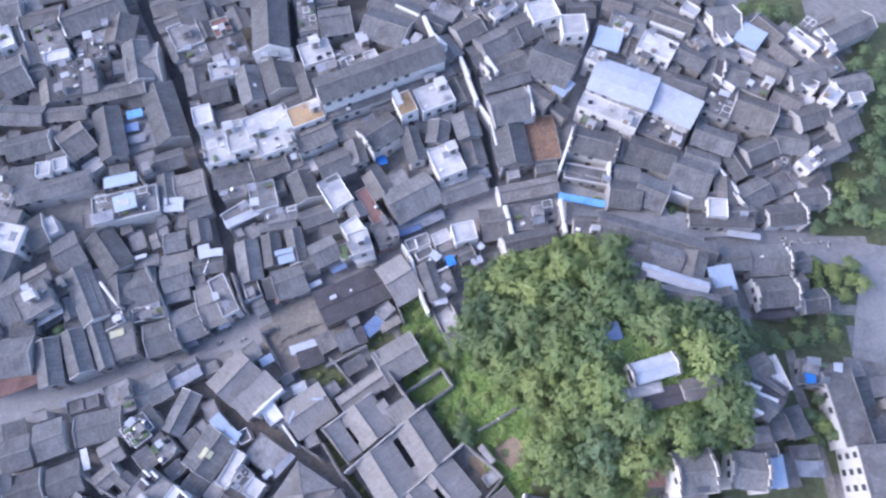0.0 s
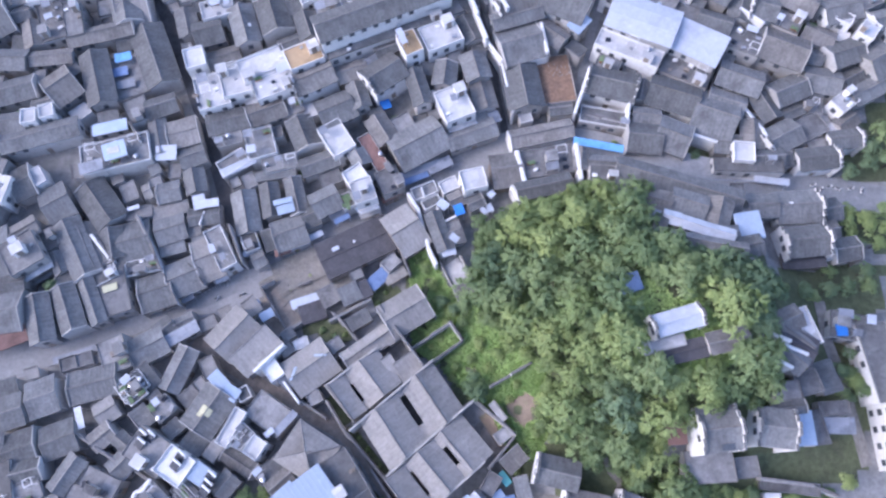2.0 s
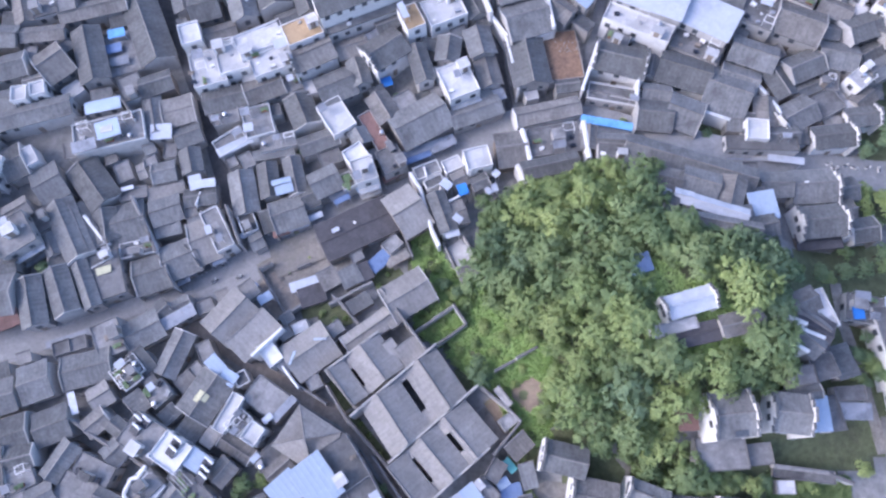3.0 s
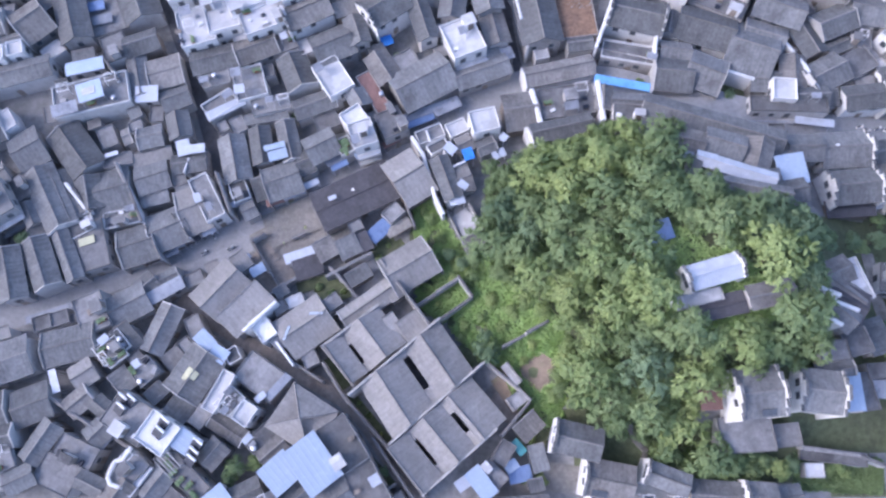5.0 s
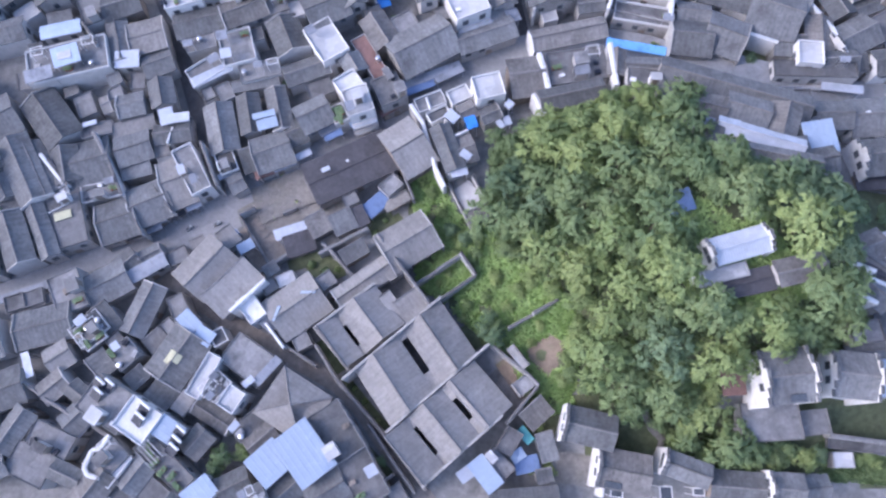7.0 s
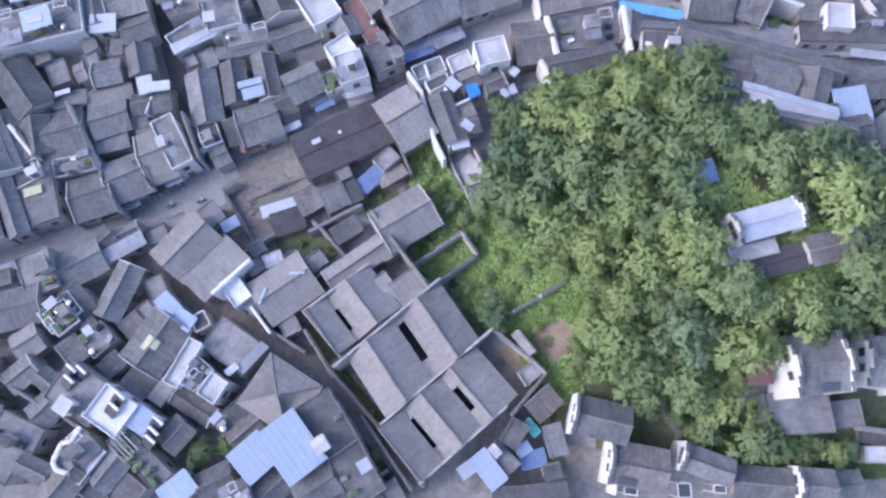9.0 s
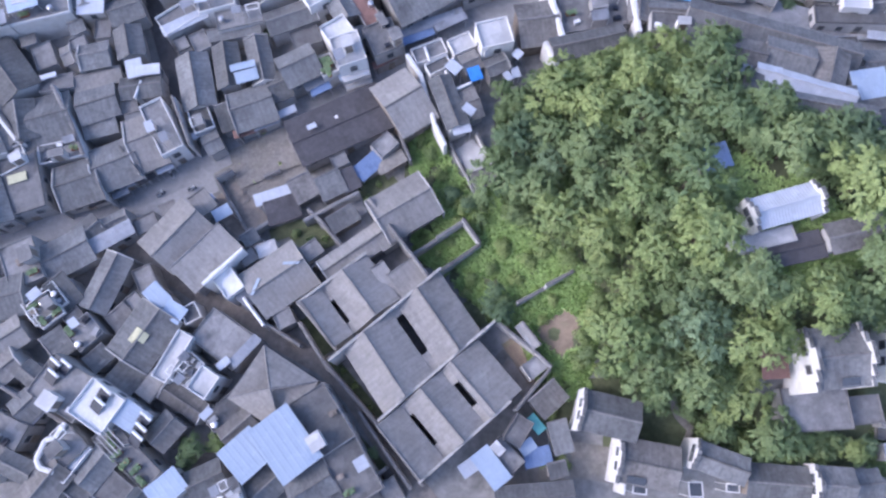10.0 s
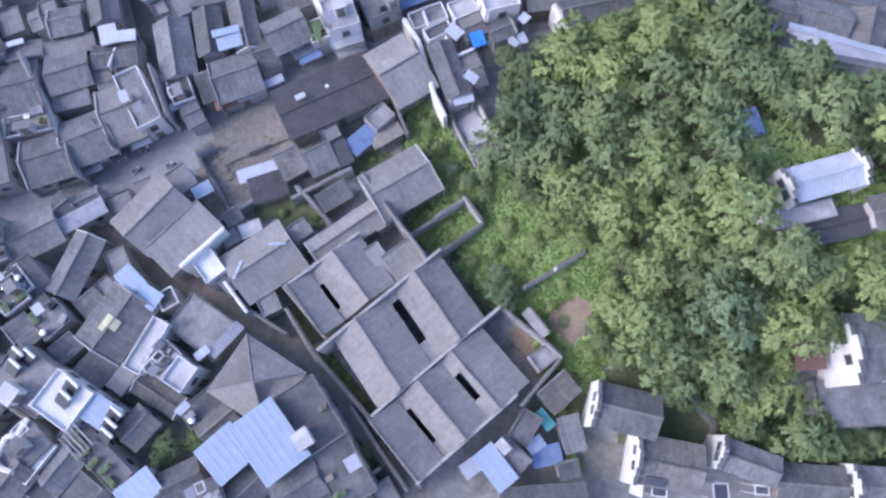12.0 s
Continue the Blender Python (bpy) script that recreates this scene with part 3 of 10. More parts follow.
def garden_wall(points, h, label, mat, t=0.14, base=2.0):
    """A courtyard wall with a tile coping; it steps with the ground."""
    x0, y0 = points[0]
    ob = thing("courtyard_wall", x0, y0, ground_at(x0, y0), 0, label, "wall")
    for (xa, ya), (xb, yb) in zip(points, points[1:]):
        length = math.hypot(xb - xa, yb - ya)
        n = max(1, int(length / 4.5))
        for k in range(n):
            px, py = xa + (xb - xa) * (k + 0.5) / n - x0, ya + (yb - ya) * (k + 0.5) / n - y0
            z = ground_at(px + x0, py + y0) - ground_at(x0, y0) + h
            half = length / n / 2 + 0.03
            piece = part("wall_bay", Shape().box(-half, half, -t, t, -base - h, 0), mat, ob)
            piece.matrix_local = Matrix.Translation((px, py, z)) @ Matrix.Rotation(math.atan2(yb - ya, xb - xa), 4, "Z")
            part("coping", Shape().prism([(-t - 0.05, 0.004), (t + 0.05, 0.004), (0.06, 0.12), (-0.06, 0.12)], -half, half), WHITE if mat is WHITE else RIDGE, piece)
    return ob


def flat_house(x, y, w, d, turn, h, label, top="concrete", walls="plaster", parapet=0.45, rail="", panes=True, balcony=False, name="house", bits=0):
    """A house with a flat roof behind a low parapet."""
    home = thing(name, x, y, ground_at(x, y), turn, label, name.replace("_", " "))
    wall_mat = {"plaster": PLASTER, "white": WHITE, "brick": BRICK}[walls]
    roof_mat = {"concrete": CONCRETE, "pale": PALE, "white": WHITE, "tan": TAN, "red": REDDISH, "rust": RUST}[top]
    hx, hy, t = w / 2, d / 2, 0.14
    part("wall", Shape().box(-hx, hx, -hy, hy, -2.5, h - 0.12), wall_mat, home)
    rows = [[(-hx + t + (w - 2 * t) * i / 6, -hy + t + (d - 2 * t) * j / 6, h - 0.05 + 0.05 * noise.noise((x + i, y + j, 4))) for i in range(7)] for j in range(7)]
    part("roof", Shape().sheet(rows), roof_mat, home)
    edge = Shape().ring(hx, hy, t, h - 0.116, h + (parapet if rail else 0.22))
    part("parapet", edge, WHITE if rail == "white" else PALE if top == "pale" else roof_mat if top == "concrete" else wall_mat, home, "white parapet" if rail == "white" else "")
    if balcony:
        for k in range(max(1, int(h / 3))):
            z = h - 3 * (k + 1)
            slab = part("balcony", Shape().box(-hx + 0.1, hx - 0.1, -hy - 1.2, -hy - 0.003, z, z + 0.15), PALE, home)
            bars = Shape().box(-hx + 0.1, hx - 0.1, -hy - 1.2, -hy - 1.14, z + 0.95, z + 1.02)
            n = max(2, int(w / 0.5))
            for i in range(n + 1):
                u = -hx + 0.13 + (w - 0.3) * i / n
                bars.box(u, u + 0.05, -hy - 1.19, -hy - 1.15, z + 0.15, z + 0.95)
            part("railing", bars, SHEET_BLUE, slab, "light blue metal railing")
    if w * d > 14 and min(w, d) > 3 and h > 4 and bits:
        clutter(x, y, w, d, turn, h, top == "pale", bits)
    if panes:
        openings(home, x, y, turn, w, d, h, 14 if h > 7 else 3)
    return home


def sheet_shelter(x, y, w, d, turn, h, label, colour="blue", shape="flat", walls=True):
    """A roof of ribbed metal sheet over a plain house or on posts."""
    home = thing("sheet_roofed_house" if walls else "canopy", x, y, ground_at(x, y), turn, label, "house" if walls else "canopy")
    mat = {"blue": SHEET_BLUE, "white": SHEET_WHITE, "grey": SHEET_GREY, "red": REDDISH, "vivid": VIVID, "sky": SHEET_SKY, "tarp": TARP, "dark": TAR, "teal": TEAL}[colour]
    hx, hy = w / 2, d / 2
    if walls:
        part("wall", Shape().box(-hx + 0.3, hx - 0.3, -hy + 0.3, hy - 0.3, -2.5, h - 0.08), PLASTER, home)
        openings(home, x, y, turn, w - 0.6, d - 0.6, h)
    else:
        for sx in (-1, 1):
            for sy in (-1, 1):
                part("post", Shape().tube(sx * (hx - 0.25), sy * (hy - 0.25), -1.5, h - 0.02, 0.06, 0.06, 8), STEEL, home)
    n = max(4, int(w / 0.25))
    tilt = 0.1 * d
    rows = []
    for j in range(4):
        y_ = hy - d * j / 3
        z = h + (tilt * (1 - j / 3) if shape == "flat" else 0.22 * (hy - abs(y_)))
        rows.append([(-hx + w * i / n, y_, z + (0.02 if i % 4 == 1 else 0) + 0.03 * noise.noise((x + i * 0.2, y + j, 2))) for i in range(n + 1)])
    low = [[(p[0], p[1], p[2] - 0.06) for p in r] for r in rows]
    roof = Shape().sheet([r[::-1] for r in rows]).sheet(low).sheet([rows[0], low[0]]).sheet([low[-1], rows[-1]])
    roof.sheet([[r[0] for r in low], [r[0] for r in rows]]).sheet([[r[-1] for r in rows], [r[-1] for r in low]])
    part("roof", roof.weld(), mat, home)
    part("gutter", Shape().box(-hx, hx, -hy - 0.1, -hy - 0.003, h - 0.12, h - 0.01), mat, home)
    return home


def roof_panel(home, u, v, w, d, h, depth, pitch, mat, words, turn=0.0):
    """A thin panel that lies on the slope of a gable roof, u along the ridge and v down the slope."""
    ob = part("roof_panel", Shape().box(-w / 2, w / 2, -d / 2, d / 2, 0, 0.05), mat, home, words)
    a = radians(pitch)
    rise = (depth / 2 - abs(v)) * math.tan(a) + 0.07
    ob.matrix_local = Matrix.Translation((u, v, h + rise)) @ Matrix.Rotation(a if v < 0 else -a, 4, "X") @ Matrix.Rotation(radians(turn), 4, "Z")


def rubble(name, x, y, w, d, turn, count, seed, up=0.12):
    """Broken stone and scraps scattered on a yard."""
    rng = random.Random(seed)
    s = Shape()
    for _ in range(count):
        px, py = on(x, y, turn, rng.uniform(-0.48, 0.48) * w, rng.uniform(-0.48, 0.48) * d)
        z, r = ground_at(px, py) + up, rng.uniform(0.05, 0.17)
        s.box(px - r, px + r * rng.uniform(0.4, 1.2), py - r * rng.uniform(0.4, 1), py + r, z - 0.05, z + r * rng.uniform(0.4, 0.9), rng.uniform(-0.1, 0.1))
    ob = new(name, s.mesh(name))
    ob.data.materials.append(RUBBISH)
    return tagged(ob, "broken stone and scraps scattered over a bare yard", "rubble", kind="stuff")


# ---- small things on roofs ----


def on(x, y, turn, u, v):
    c, s = math.cos(radians(turn)), math.sin(radians(turn))
    return x + c * u - s * v, y + s * u + c * v


def solar_heater(x, y, z, turn):
    ob = thing("solar_water_heater", x, y, z, turn, "white solar water heater with dark collector on a flat roof", "water heater", "solar water heaters")
    part("tank", Shape().tube(0.35, 0.95, -1.0, 1.0, 0.25, 0.25, 12, "x"), TANK_WHITE, ob, "white cylindrical tank")
    tubes = Shape()
    n = len(tubes.v)
    tubes.v += [(-0.95, -1.4, 0.1), (0.95, -1.4, 0.1), (0.95, 0.3, 0.95), (-0.95, 0.3, 0.95), (-0.95, -1.4, 0.16), (0.95, -1.4, 0.16), (0.95, 0.3, 1.01), (-0.95, 0.3, 1.01)]
    tubes.f += [tuple(n + i for i in q) for q in ((3, 2, 1, 0), (4, 5, 6, 7), (0, 1, 5, 4), (1, 2, 6, 5), (2, 3, 7, 6), (3, 0, 4, 7))]
    part("collector", tubes, DARK, ob, "dark glass tube collector")
    for u in (-0.8, 0.8):
        part("leg", Shape().box(u - 0.03, u + 0.03, 0.32, 0.38, 0, 0.75), STEEL, ob)


def water_tank(x, y, z, kind="white"):
    ob = thing("water_tank", x, y, z, 0, {"white": "round steel water tank standing on a flat roof", "blue": "bright blue plastic water tank on a roof"}[kind], "water tank")
    mat = STEEL if kind == "white" else VIVID
    part("body", Shape().tube(0, 0, 0, 0.95, 0.45, 0.48, 14), mat, ob)
    part("lid", Shape().tube(0, 0, 0.95, 1.05, 0.48, 0.22, 14), mat, ob)


def stair_hut(x, y, z, turn, w, d, h, pale):
    ob = thing("stair_hut", x, y, z, turn, "small plastered stair hut on a flat roof", "roof hut")
    part("wall", Shape().box(-w / 2, w / 2, -d / 2, d / 2, -0.06, h), WHITE if pale else PLASTER, ob)
    part("roof", Shape().box(-w / 2 - 0.15, w / 2 + 0.15, -d / 2 - 0.15, d / 2 + 0.15, h + 0.003, h + 0.15), PALE if pale else CONCRETE, ob)
    part("door", DOOR, WOOD, ob).matrix_local = pose(0, -d / 2, 0)


def planter(x, y, z, turn):
    ob = thing("planter", x, y, z, turn, "planter box with green leaves on a roof terrace", "planter")
    part("box", Shape().box(-0.8, 0.8, -0.3, 0.3, 0, 0.4), TERRACOTTA, ob)
    s = Shape()
    for k in range(60):
        u, v, q = random.uniform(-0.8, 0.8), random.uniform(-0.35, 0.35), random.uniform(0.35, 0.9)
        a, r = random.uniform(0, 6.28), random.uniform(0.12, 0.25)
        c, e = math.cos(a) * r, math.sin(a) * r
        s.face((u - c, v - e, q), (u + e, v - c, q + 0.05), (u + c, v + e, q + 0.1), (u - e, v + c, q + 0.02))
    part("leaves", s, LEAVES[2], ob)


def pergola(x, y, z, turn, w, d):
    ob = thing("pergola", x, y, z, turn, "pale concrete pergola frame over a roof terrace", "pergola")
    for sx in (-1, 1):
        for sy in (-1, 1):
            part("post", Shape().box(sx * w / 2 - 0.08, sx * w / 2 + 0.08, sy * d / 2 - 0.08, sy * d / 2 + 0.08, -0.05, 2.2), PLASTER, ob)
    for k in range(5):
        u = -w / 2 + w * k / 4
        part("beam", Shape().box(u - 0.07, u + 0.07, -d / 2 - 0.3, d / 2 + 0.3, 2.2, 2.36), PLASTER, ob)


def lean_to(x, y, z, turn, w, d, colour):
    """A small sheet roof on posts that stands on a terrace."""
    ob = thing("roof_canopy", x, y, z, turn, {"blue": "light blue", "white": "white", "grey": "blue-grey", "vivid": "bright blue", "red": "faded red"}[colour] + " sheet canopy on thin posts over a roof terrace", "canopy")
    mat = {"blue": SHEET_BLUE, "white": SHEET_WHITE, "grey": SHEET_GREY, "vivid": VIVID, "red": REDDISH}[colour]
    part("sheet", Shape().box(-w / 2, w / 2, -d / 2, d / 2, 1.9, 1.96, 0.25), mat, ob)
    for sx in (-1, 1):
        for sy in (-1, 1):
            part("post", Shape().box(sx * (w / 2 - 0.1) - 0.03, sx * (w / 2 - 0.1) + 0.03, sy * (d / 2 - 0.1) - 0.03, sy * (d / 2 - 0.1) + 0.03, -0.05, 1.9 + 0.12 * (sy + 1)), STEEL, ob)


def crate(x, y, z, turn, s, mat, words):
    ob = thing("storage_box", x, y, z, turn, words + " storage box standing on a flat roof", "box")
    part("body", Shape().box(-s, s, -s * 0.6, s * 0.6, -0.04, s * 0.9), mat, ob)
    part("lid", Shape().box(-s - 0.04, s + 0.04, -s * 0.6 - 0.04, s * 0.6 + 0.04, s * 0.9 + 0.003, s * 0.9 + 0.08), mat, ob)


def rail_frame(x, y, z, turn, w, d):
    """A light metal drying frame."""
    ob = thing("drying_frame", x, y, z, turn, "thin white metal drying frame on a flat roof", "drying frame")
    for sx in (-1, 1):
        for sy in (-1, 1):
            part("post", Shape().box(sx * w / 2 - 0.04, sx * w / 2 + 0.04, sy * d / 2 - 0.04, sy * d / 2 + 0.04, -0.05, 1.9), TANK_WHITE, ob)
    part("top_frame", Shape().ring(w / 2 + 0.06, d / 2 + 0.06, 0.12, 1.9, 2.0), TANK_WHITE, ob)


def clutter(x, y, w, d, turn, h, pale=False, n=7):
    """Tanks, huts, canopies and boxes that have gathered on a flat roof."""
    rng = random.Random(int(x * 91 + y * 37))
    z = ground_at(x, y) + h
    spots = [(-0.32, -0.28), (0.3, 0.28), (-0.3, 0.3), (0.32, -0.3), (0.02, 0.02), (0.0, -0.32), (0.03, 0.33), (-0.34, 0.0), (0.34, 0.0)]
    rng.shuffle(spots)
    n = min(len(spots), n if n < 5 else max(n, int(w * d / 9)))
    for k, (fu, fv) in enumerate(spots[:n]):
        px, py = on(x, y, turn, (fu + rng.uniform(-0.03, 0.03)) * w, (fv + rng.uniform(-0.03, 0.03)) * d)
        what = rng.choice(("tank", "canopy", "crate", "crate", "planter", "crate", "frame", "crate", "none")) if k else rng.choice(("hut", "canopy", "hut"))
        if what == "hut":
            stair_hut(px, py, z, turn, min(2.4, w * 0.33), min(2.2, d * 0.33), 2.1, pale or rng.random() < 0.4)
        elif what == "tank":
            water_tank(px, py, z, "white")
        elif what == "frame":
            rail_frame(px, py, z, turn, min(2.2, w * 0.3), min(1.8, d * 0.3))
        elif what == "canopy":
            lean_to(px, py, z, turn + rng.uniform(-6, 6), min(rng.uniform(1.4, 3.0), w * 0.34), min(rng.uniform(1.2, 2.4), d * 0.34),
                    rng.choice(("white", "grey", "white", "white") if pale else ("grey", "grey", "white", "grey", "grey", "white")))
        elif what == "planter":
            planter(px, py, z, turn + rng.choice((0, 90)))
        elif what == "crate":
            crate(px, py, z, turn + rng.uniform(-25, 25), rng.uniform(0.3, 0.65), rng.choice((TANK_WHITE, SHEET_GREY, WOOD, PALE, DARK)), "weathered")


# ---- trees and grass ----


def leaf_spray(shape, rng, centre, axis, outward, length, width, count, size):
    """One spray of leaves along a twig: small bent leaves that face out of the crown, dense at its middle and thin at its tip."""
    for _ in range(count):
        along = rng.betavariate(1.6, 1.3)
        d = Vector((rng.gauss(0, 1), rng.gauss(0, 1), rng.gauss(0.2, 0.7))).normalized()
        p = Vector(centre) + axis * length * (along - 0.35) + d * width * (1.15 - 0.75 * along) * rng.uniform(0.4, 1.1)
        n = (outward + Vector((rng.uniform(-1, 1), rng.uniform(-1, 1), rng.uniform(-0.5, 0.9))) * 0.5).normalized()
        u = (axis + Vector((rng.uniform(-1, 1), rng.uniform(-1, 1), rng.uniform(-0.6, 0.4))) * 0.9)
        u = (u - n * u.dot(n)).normalized()
        v = n.cross(u)
        a = size * rng.uniform(0.7, 1.4)
        tip, base, l, r = p + u * a, p - u * a, p + v * a * 0.48 - n * a * 0.16, p - v * a * 0.48 - n * a * 0.16
        shape.face(base, r, tip, l)


def crown_mesh(seed, lobes, sprays, leaves, size):
    """A crown of many separate domes of foliage with dark clefts between them."""
    rng = random.Random(seed)
    s = Shape()
    domes = [(0.0, 0.0, 0.5, 0.44)]
    for k in range(lobes):
        a, q = 2.4 * k + rng.uniform(-0.4, 0.4), math.sqrt((k + 0.7) / lobes) * rng.uniform(0.72, 0.92)
        domes.append((math.cos(a) * q, math.sin(a) * q, 0.55 - 0.85 * q * q + rng.uniform(-0.14, 0.2), rng.uniform(0.24, 0.42)))
    for lx, ly, lz, lr in domes:
        for _ in range(max(8, int(sprays * lr * lr * 6))):
            d = Vector((rng.gauss(0, 1) + lx * 0.5, rng.gauss(0, 1) + ly * 0.5, abs(rng.gauss(0.35, 0.8)) - 0.25)).normalized()
            r = lr * rng.uniform(0.8, 1.12)
            axis = Vector((d.x + rng.uniform(-0.4, 0.4), d.y + rng.uniform(-0.4, 0.4), d.z * 0.35 - rng.uniform(0.0, 0.55))).normalized()
            leaf_spray(s, rng, ((lx + d.x * r) * 3.0, (ly + d.y * r) * 3.0, 5.4 + (lz + d.z * r) * 2.8), axis, d, rng.uniform(0.5, 1.2), rng.uniform(0.12, 0.26), leaves, size)
    return s.mesh("crown")


def trunk_shape(seed):
    rng = random.Random(seed)
    s = Shape().tube(0, 0, -1.2, 4.8, 0.26, 0.13, 8)
    for k in range(5):
        a, z = k * 1.26 + rng.uniform(-0.3, 0.3), rng.uniform(2.6, 4.4)
        tip = (math.cos(a) * 2.0, math.sin(a) * 2.0, z + rng.uniform(1.2, 2.2))
        e = Vector((-math.sin(a), math.cos(a), 0)) * 0.07
        b = Vector((0, 0, z))
        t = Vector(tip)
        s.face(b - e, t - e * 0.3, t + e * 0.3, b + e).face(b - e + Vector((0, 0, 0.14)), b + e + Vector((0, 0, 0.14)), t + e * 0.3, t - e * 0.3)
        s.face(b - e, b - e + Vector((0, 0, 0.14)), t - e * 0.3).face(b + e, t + e * 0.3, b + e + Vector((0, 0, 0.14)))
    return s


CROWNS = []
for k in range(7):
    base = crown_mesh(k, 8 + k % 4 * 2, 38, 18, 0.185)
    for leaf in LEAVES[:3]:
        me = base.copy()
        me.materials.append(leaf)
        CROWNS.append(me)
TRUNKS = [trunk_shape(k).mesh("trunk") for k in range(3)]
for me in TRUNKS:
    me.materials.append(BARK)
TREE_WORDS = ("green broad-leaved tree with a dense lumpy crown", "yellow-green broad-leaved tree with a loose crown", "blue-green tree with a dense dark crown")


def tree(x, y, size=1.0, hue=0, shape=0, sink=0.0, tall=1.0):
    ob = thing("tree", x, y, ground_at(x, y) - sink, shape * 77 + x * 13 % 360, TREE_WORDS[hue] + (" on the knoll" if ground_at(x, y) > 4 and y < 75 else " between houses"), "tree")
    ob.scale = (size, size, size * tall)
    part("trunk", TRUNKS[shape % 3], BARK, ob)
    part("crown", CROWNS[(shape % 7) * 3 + hue], LEAVES[hue], ob)
    return ob


def bush(x, y, size=0.35, hue=0, shape=0):
    ob = thing("bush", x, y, ground_at(x, y) - 3.3 * size, shape * 50, ("green", "yellow-green", "blue-green")[hue] + " leafy bush growing on open ground", "bush")
    ob.scale = (size, size, size)
    part("leaves", CROWNS[(shape % 7) * 3 + hue], LEAVES[hue], ob)
    part("stem", TRUNKS[shape % 3], BARK, ob)


def tufts(name, outline, count, seed, label, hue, high=0.5, avoid=()):
    """Grass and weeds as many bent blades."""
    rng = random.Random(seed)
    xs, ys = [p[0] for p in outline], [p[1] for p in outline]
    s, made = Shape(), 0
    for _ in range(count * 6):
        if made >= count:
            break
        x, y = rng.uniform(min(xs), max(xs)), rng.uniform(min(ys), max(ys))
        if not inside(x, y, outline) or any(inside(x, y, a) for a in avoid):
            continue
        if noise.noise((x * 0.25, y * 0.25, seed)) < -0.25 + rng.uniform(-0.2, 0.2):
            continue
        made += 1
        z = ground_at(x, y)
        for _ in range(3):
            a, hgt, w = rng.uniform(0, 6.28), high * rng.uniform(0.5, 1.4), rng.uniform(0.1, 0.28)
            dx, dy = math.cos(a), math.sin(a)
            px, py = x + rng.uniform(-0.3, 0.3), y + rng.uniform(-0.3, 0.3)
            s.face((px - dy * w, py + dx * w, z - 0.05), (px + dy * w, py - dx * w, z - 0.05), (px + dx * 0.35 + dy * w * 0.5, py + dy * 0.35 - dx * w * 0.5, z + hgt * 0.8),
                   (px + dx * 0.6, py + dy * 0.6, z + hgt * 0.75))
    ob = new(name, s.mesh(name))
    ob.data.materials.append(LEAVES[hue])
    return tagged(ob, label, "grass", kind="stuff")


def plant_woods():
    """Large and small trees stand as close as their crowns allow, but for the glade round the pavilion."""
    rng = random.Random(11)
    spots = []
    xs, ys = [p[0] for p in WOODS], [p[1] for p in WOODS]
    for k in range(16000):
        x, y = rng.uniform(min(xs), max(xs)), rng.uniform(min(ys), max(ys))
        if not inside(x, y, WOODS) or inside(x, y, GLADE) or math.hypot(x - HUT[0], y - HUT[1]) < 4.2:
            continue
        size = rng.uniform(1.05, 1.5) if k < 2500 else rng.uniform(0.75, 1.05) if k < 7000 else rng.uniform(0.45, 0.75)
        reach = 2.1 * size
        if size > 0.7 and not all(inside(x + u * reach, y + v * reach, WOODS) for u, v in ((1, 0), (-1, 0), (0, 1), (0, -1))):
            continue
        if all((x - a) ** 2 + (y - b) ** 2 > (2.05 * (size + q)) ** 2 for a, b, q in spots):
            spots.append((x, y, size))
    for k, (x, y, size) in enumerate(spots):
        tone = noise.noise((x * 0.06, y * 0.06, 8)) + rng.uniform(-0.22, 0.22)
        tone += 0.3 * (34 - x) / 30
        hue = 1 if tone > 0.1 else 2 if tone < -0.27 else 0
        tree(x, y, size, hue, k, 0.4, rng.uniform(0.8, 1.1) if size < 1 else rng.uniform(0.75, 0.95))


def terrace_garden(x, y, w, d, turn, h, frame=True):
    rng = random.Random(int(x * 7 + y * 3))
    z = ground_at(x, y) + h
    for k in range(6):
        px, py = on(x, y, turn, rng.uniform(-0.36, 0.36) * w, (k / 5 - 0.5) * 0.8 * d)
        planter(px, py, z - 0.04, turn + rng.choice((0, 90)))
    if frame:
        pergola(*on(x, y, turn, 0, d * 0.2), z, turn, w * 0.7, d * 0.3)


def skylight(x, y, w, d, turn, h):
    ob = thing("roof_skylight", *on(x, y, turn, 0, d * 0.1), ground_at(x, y) + h, turn, "yellowed plastic skylight panel on a flat roof", "skylight")
    part("panel", Shape().box(-1.6, 1.6, -0.8, 0.8, 0.2, 0.28), YELLOWED, ob)
    part("kerb", Shape().box(-1.5, 1.5, -0.7, 0.7, -0.06, 0.197), CONCRETE, ob)


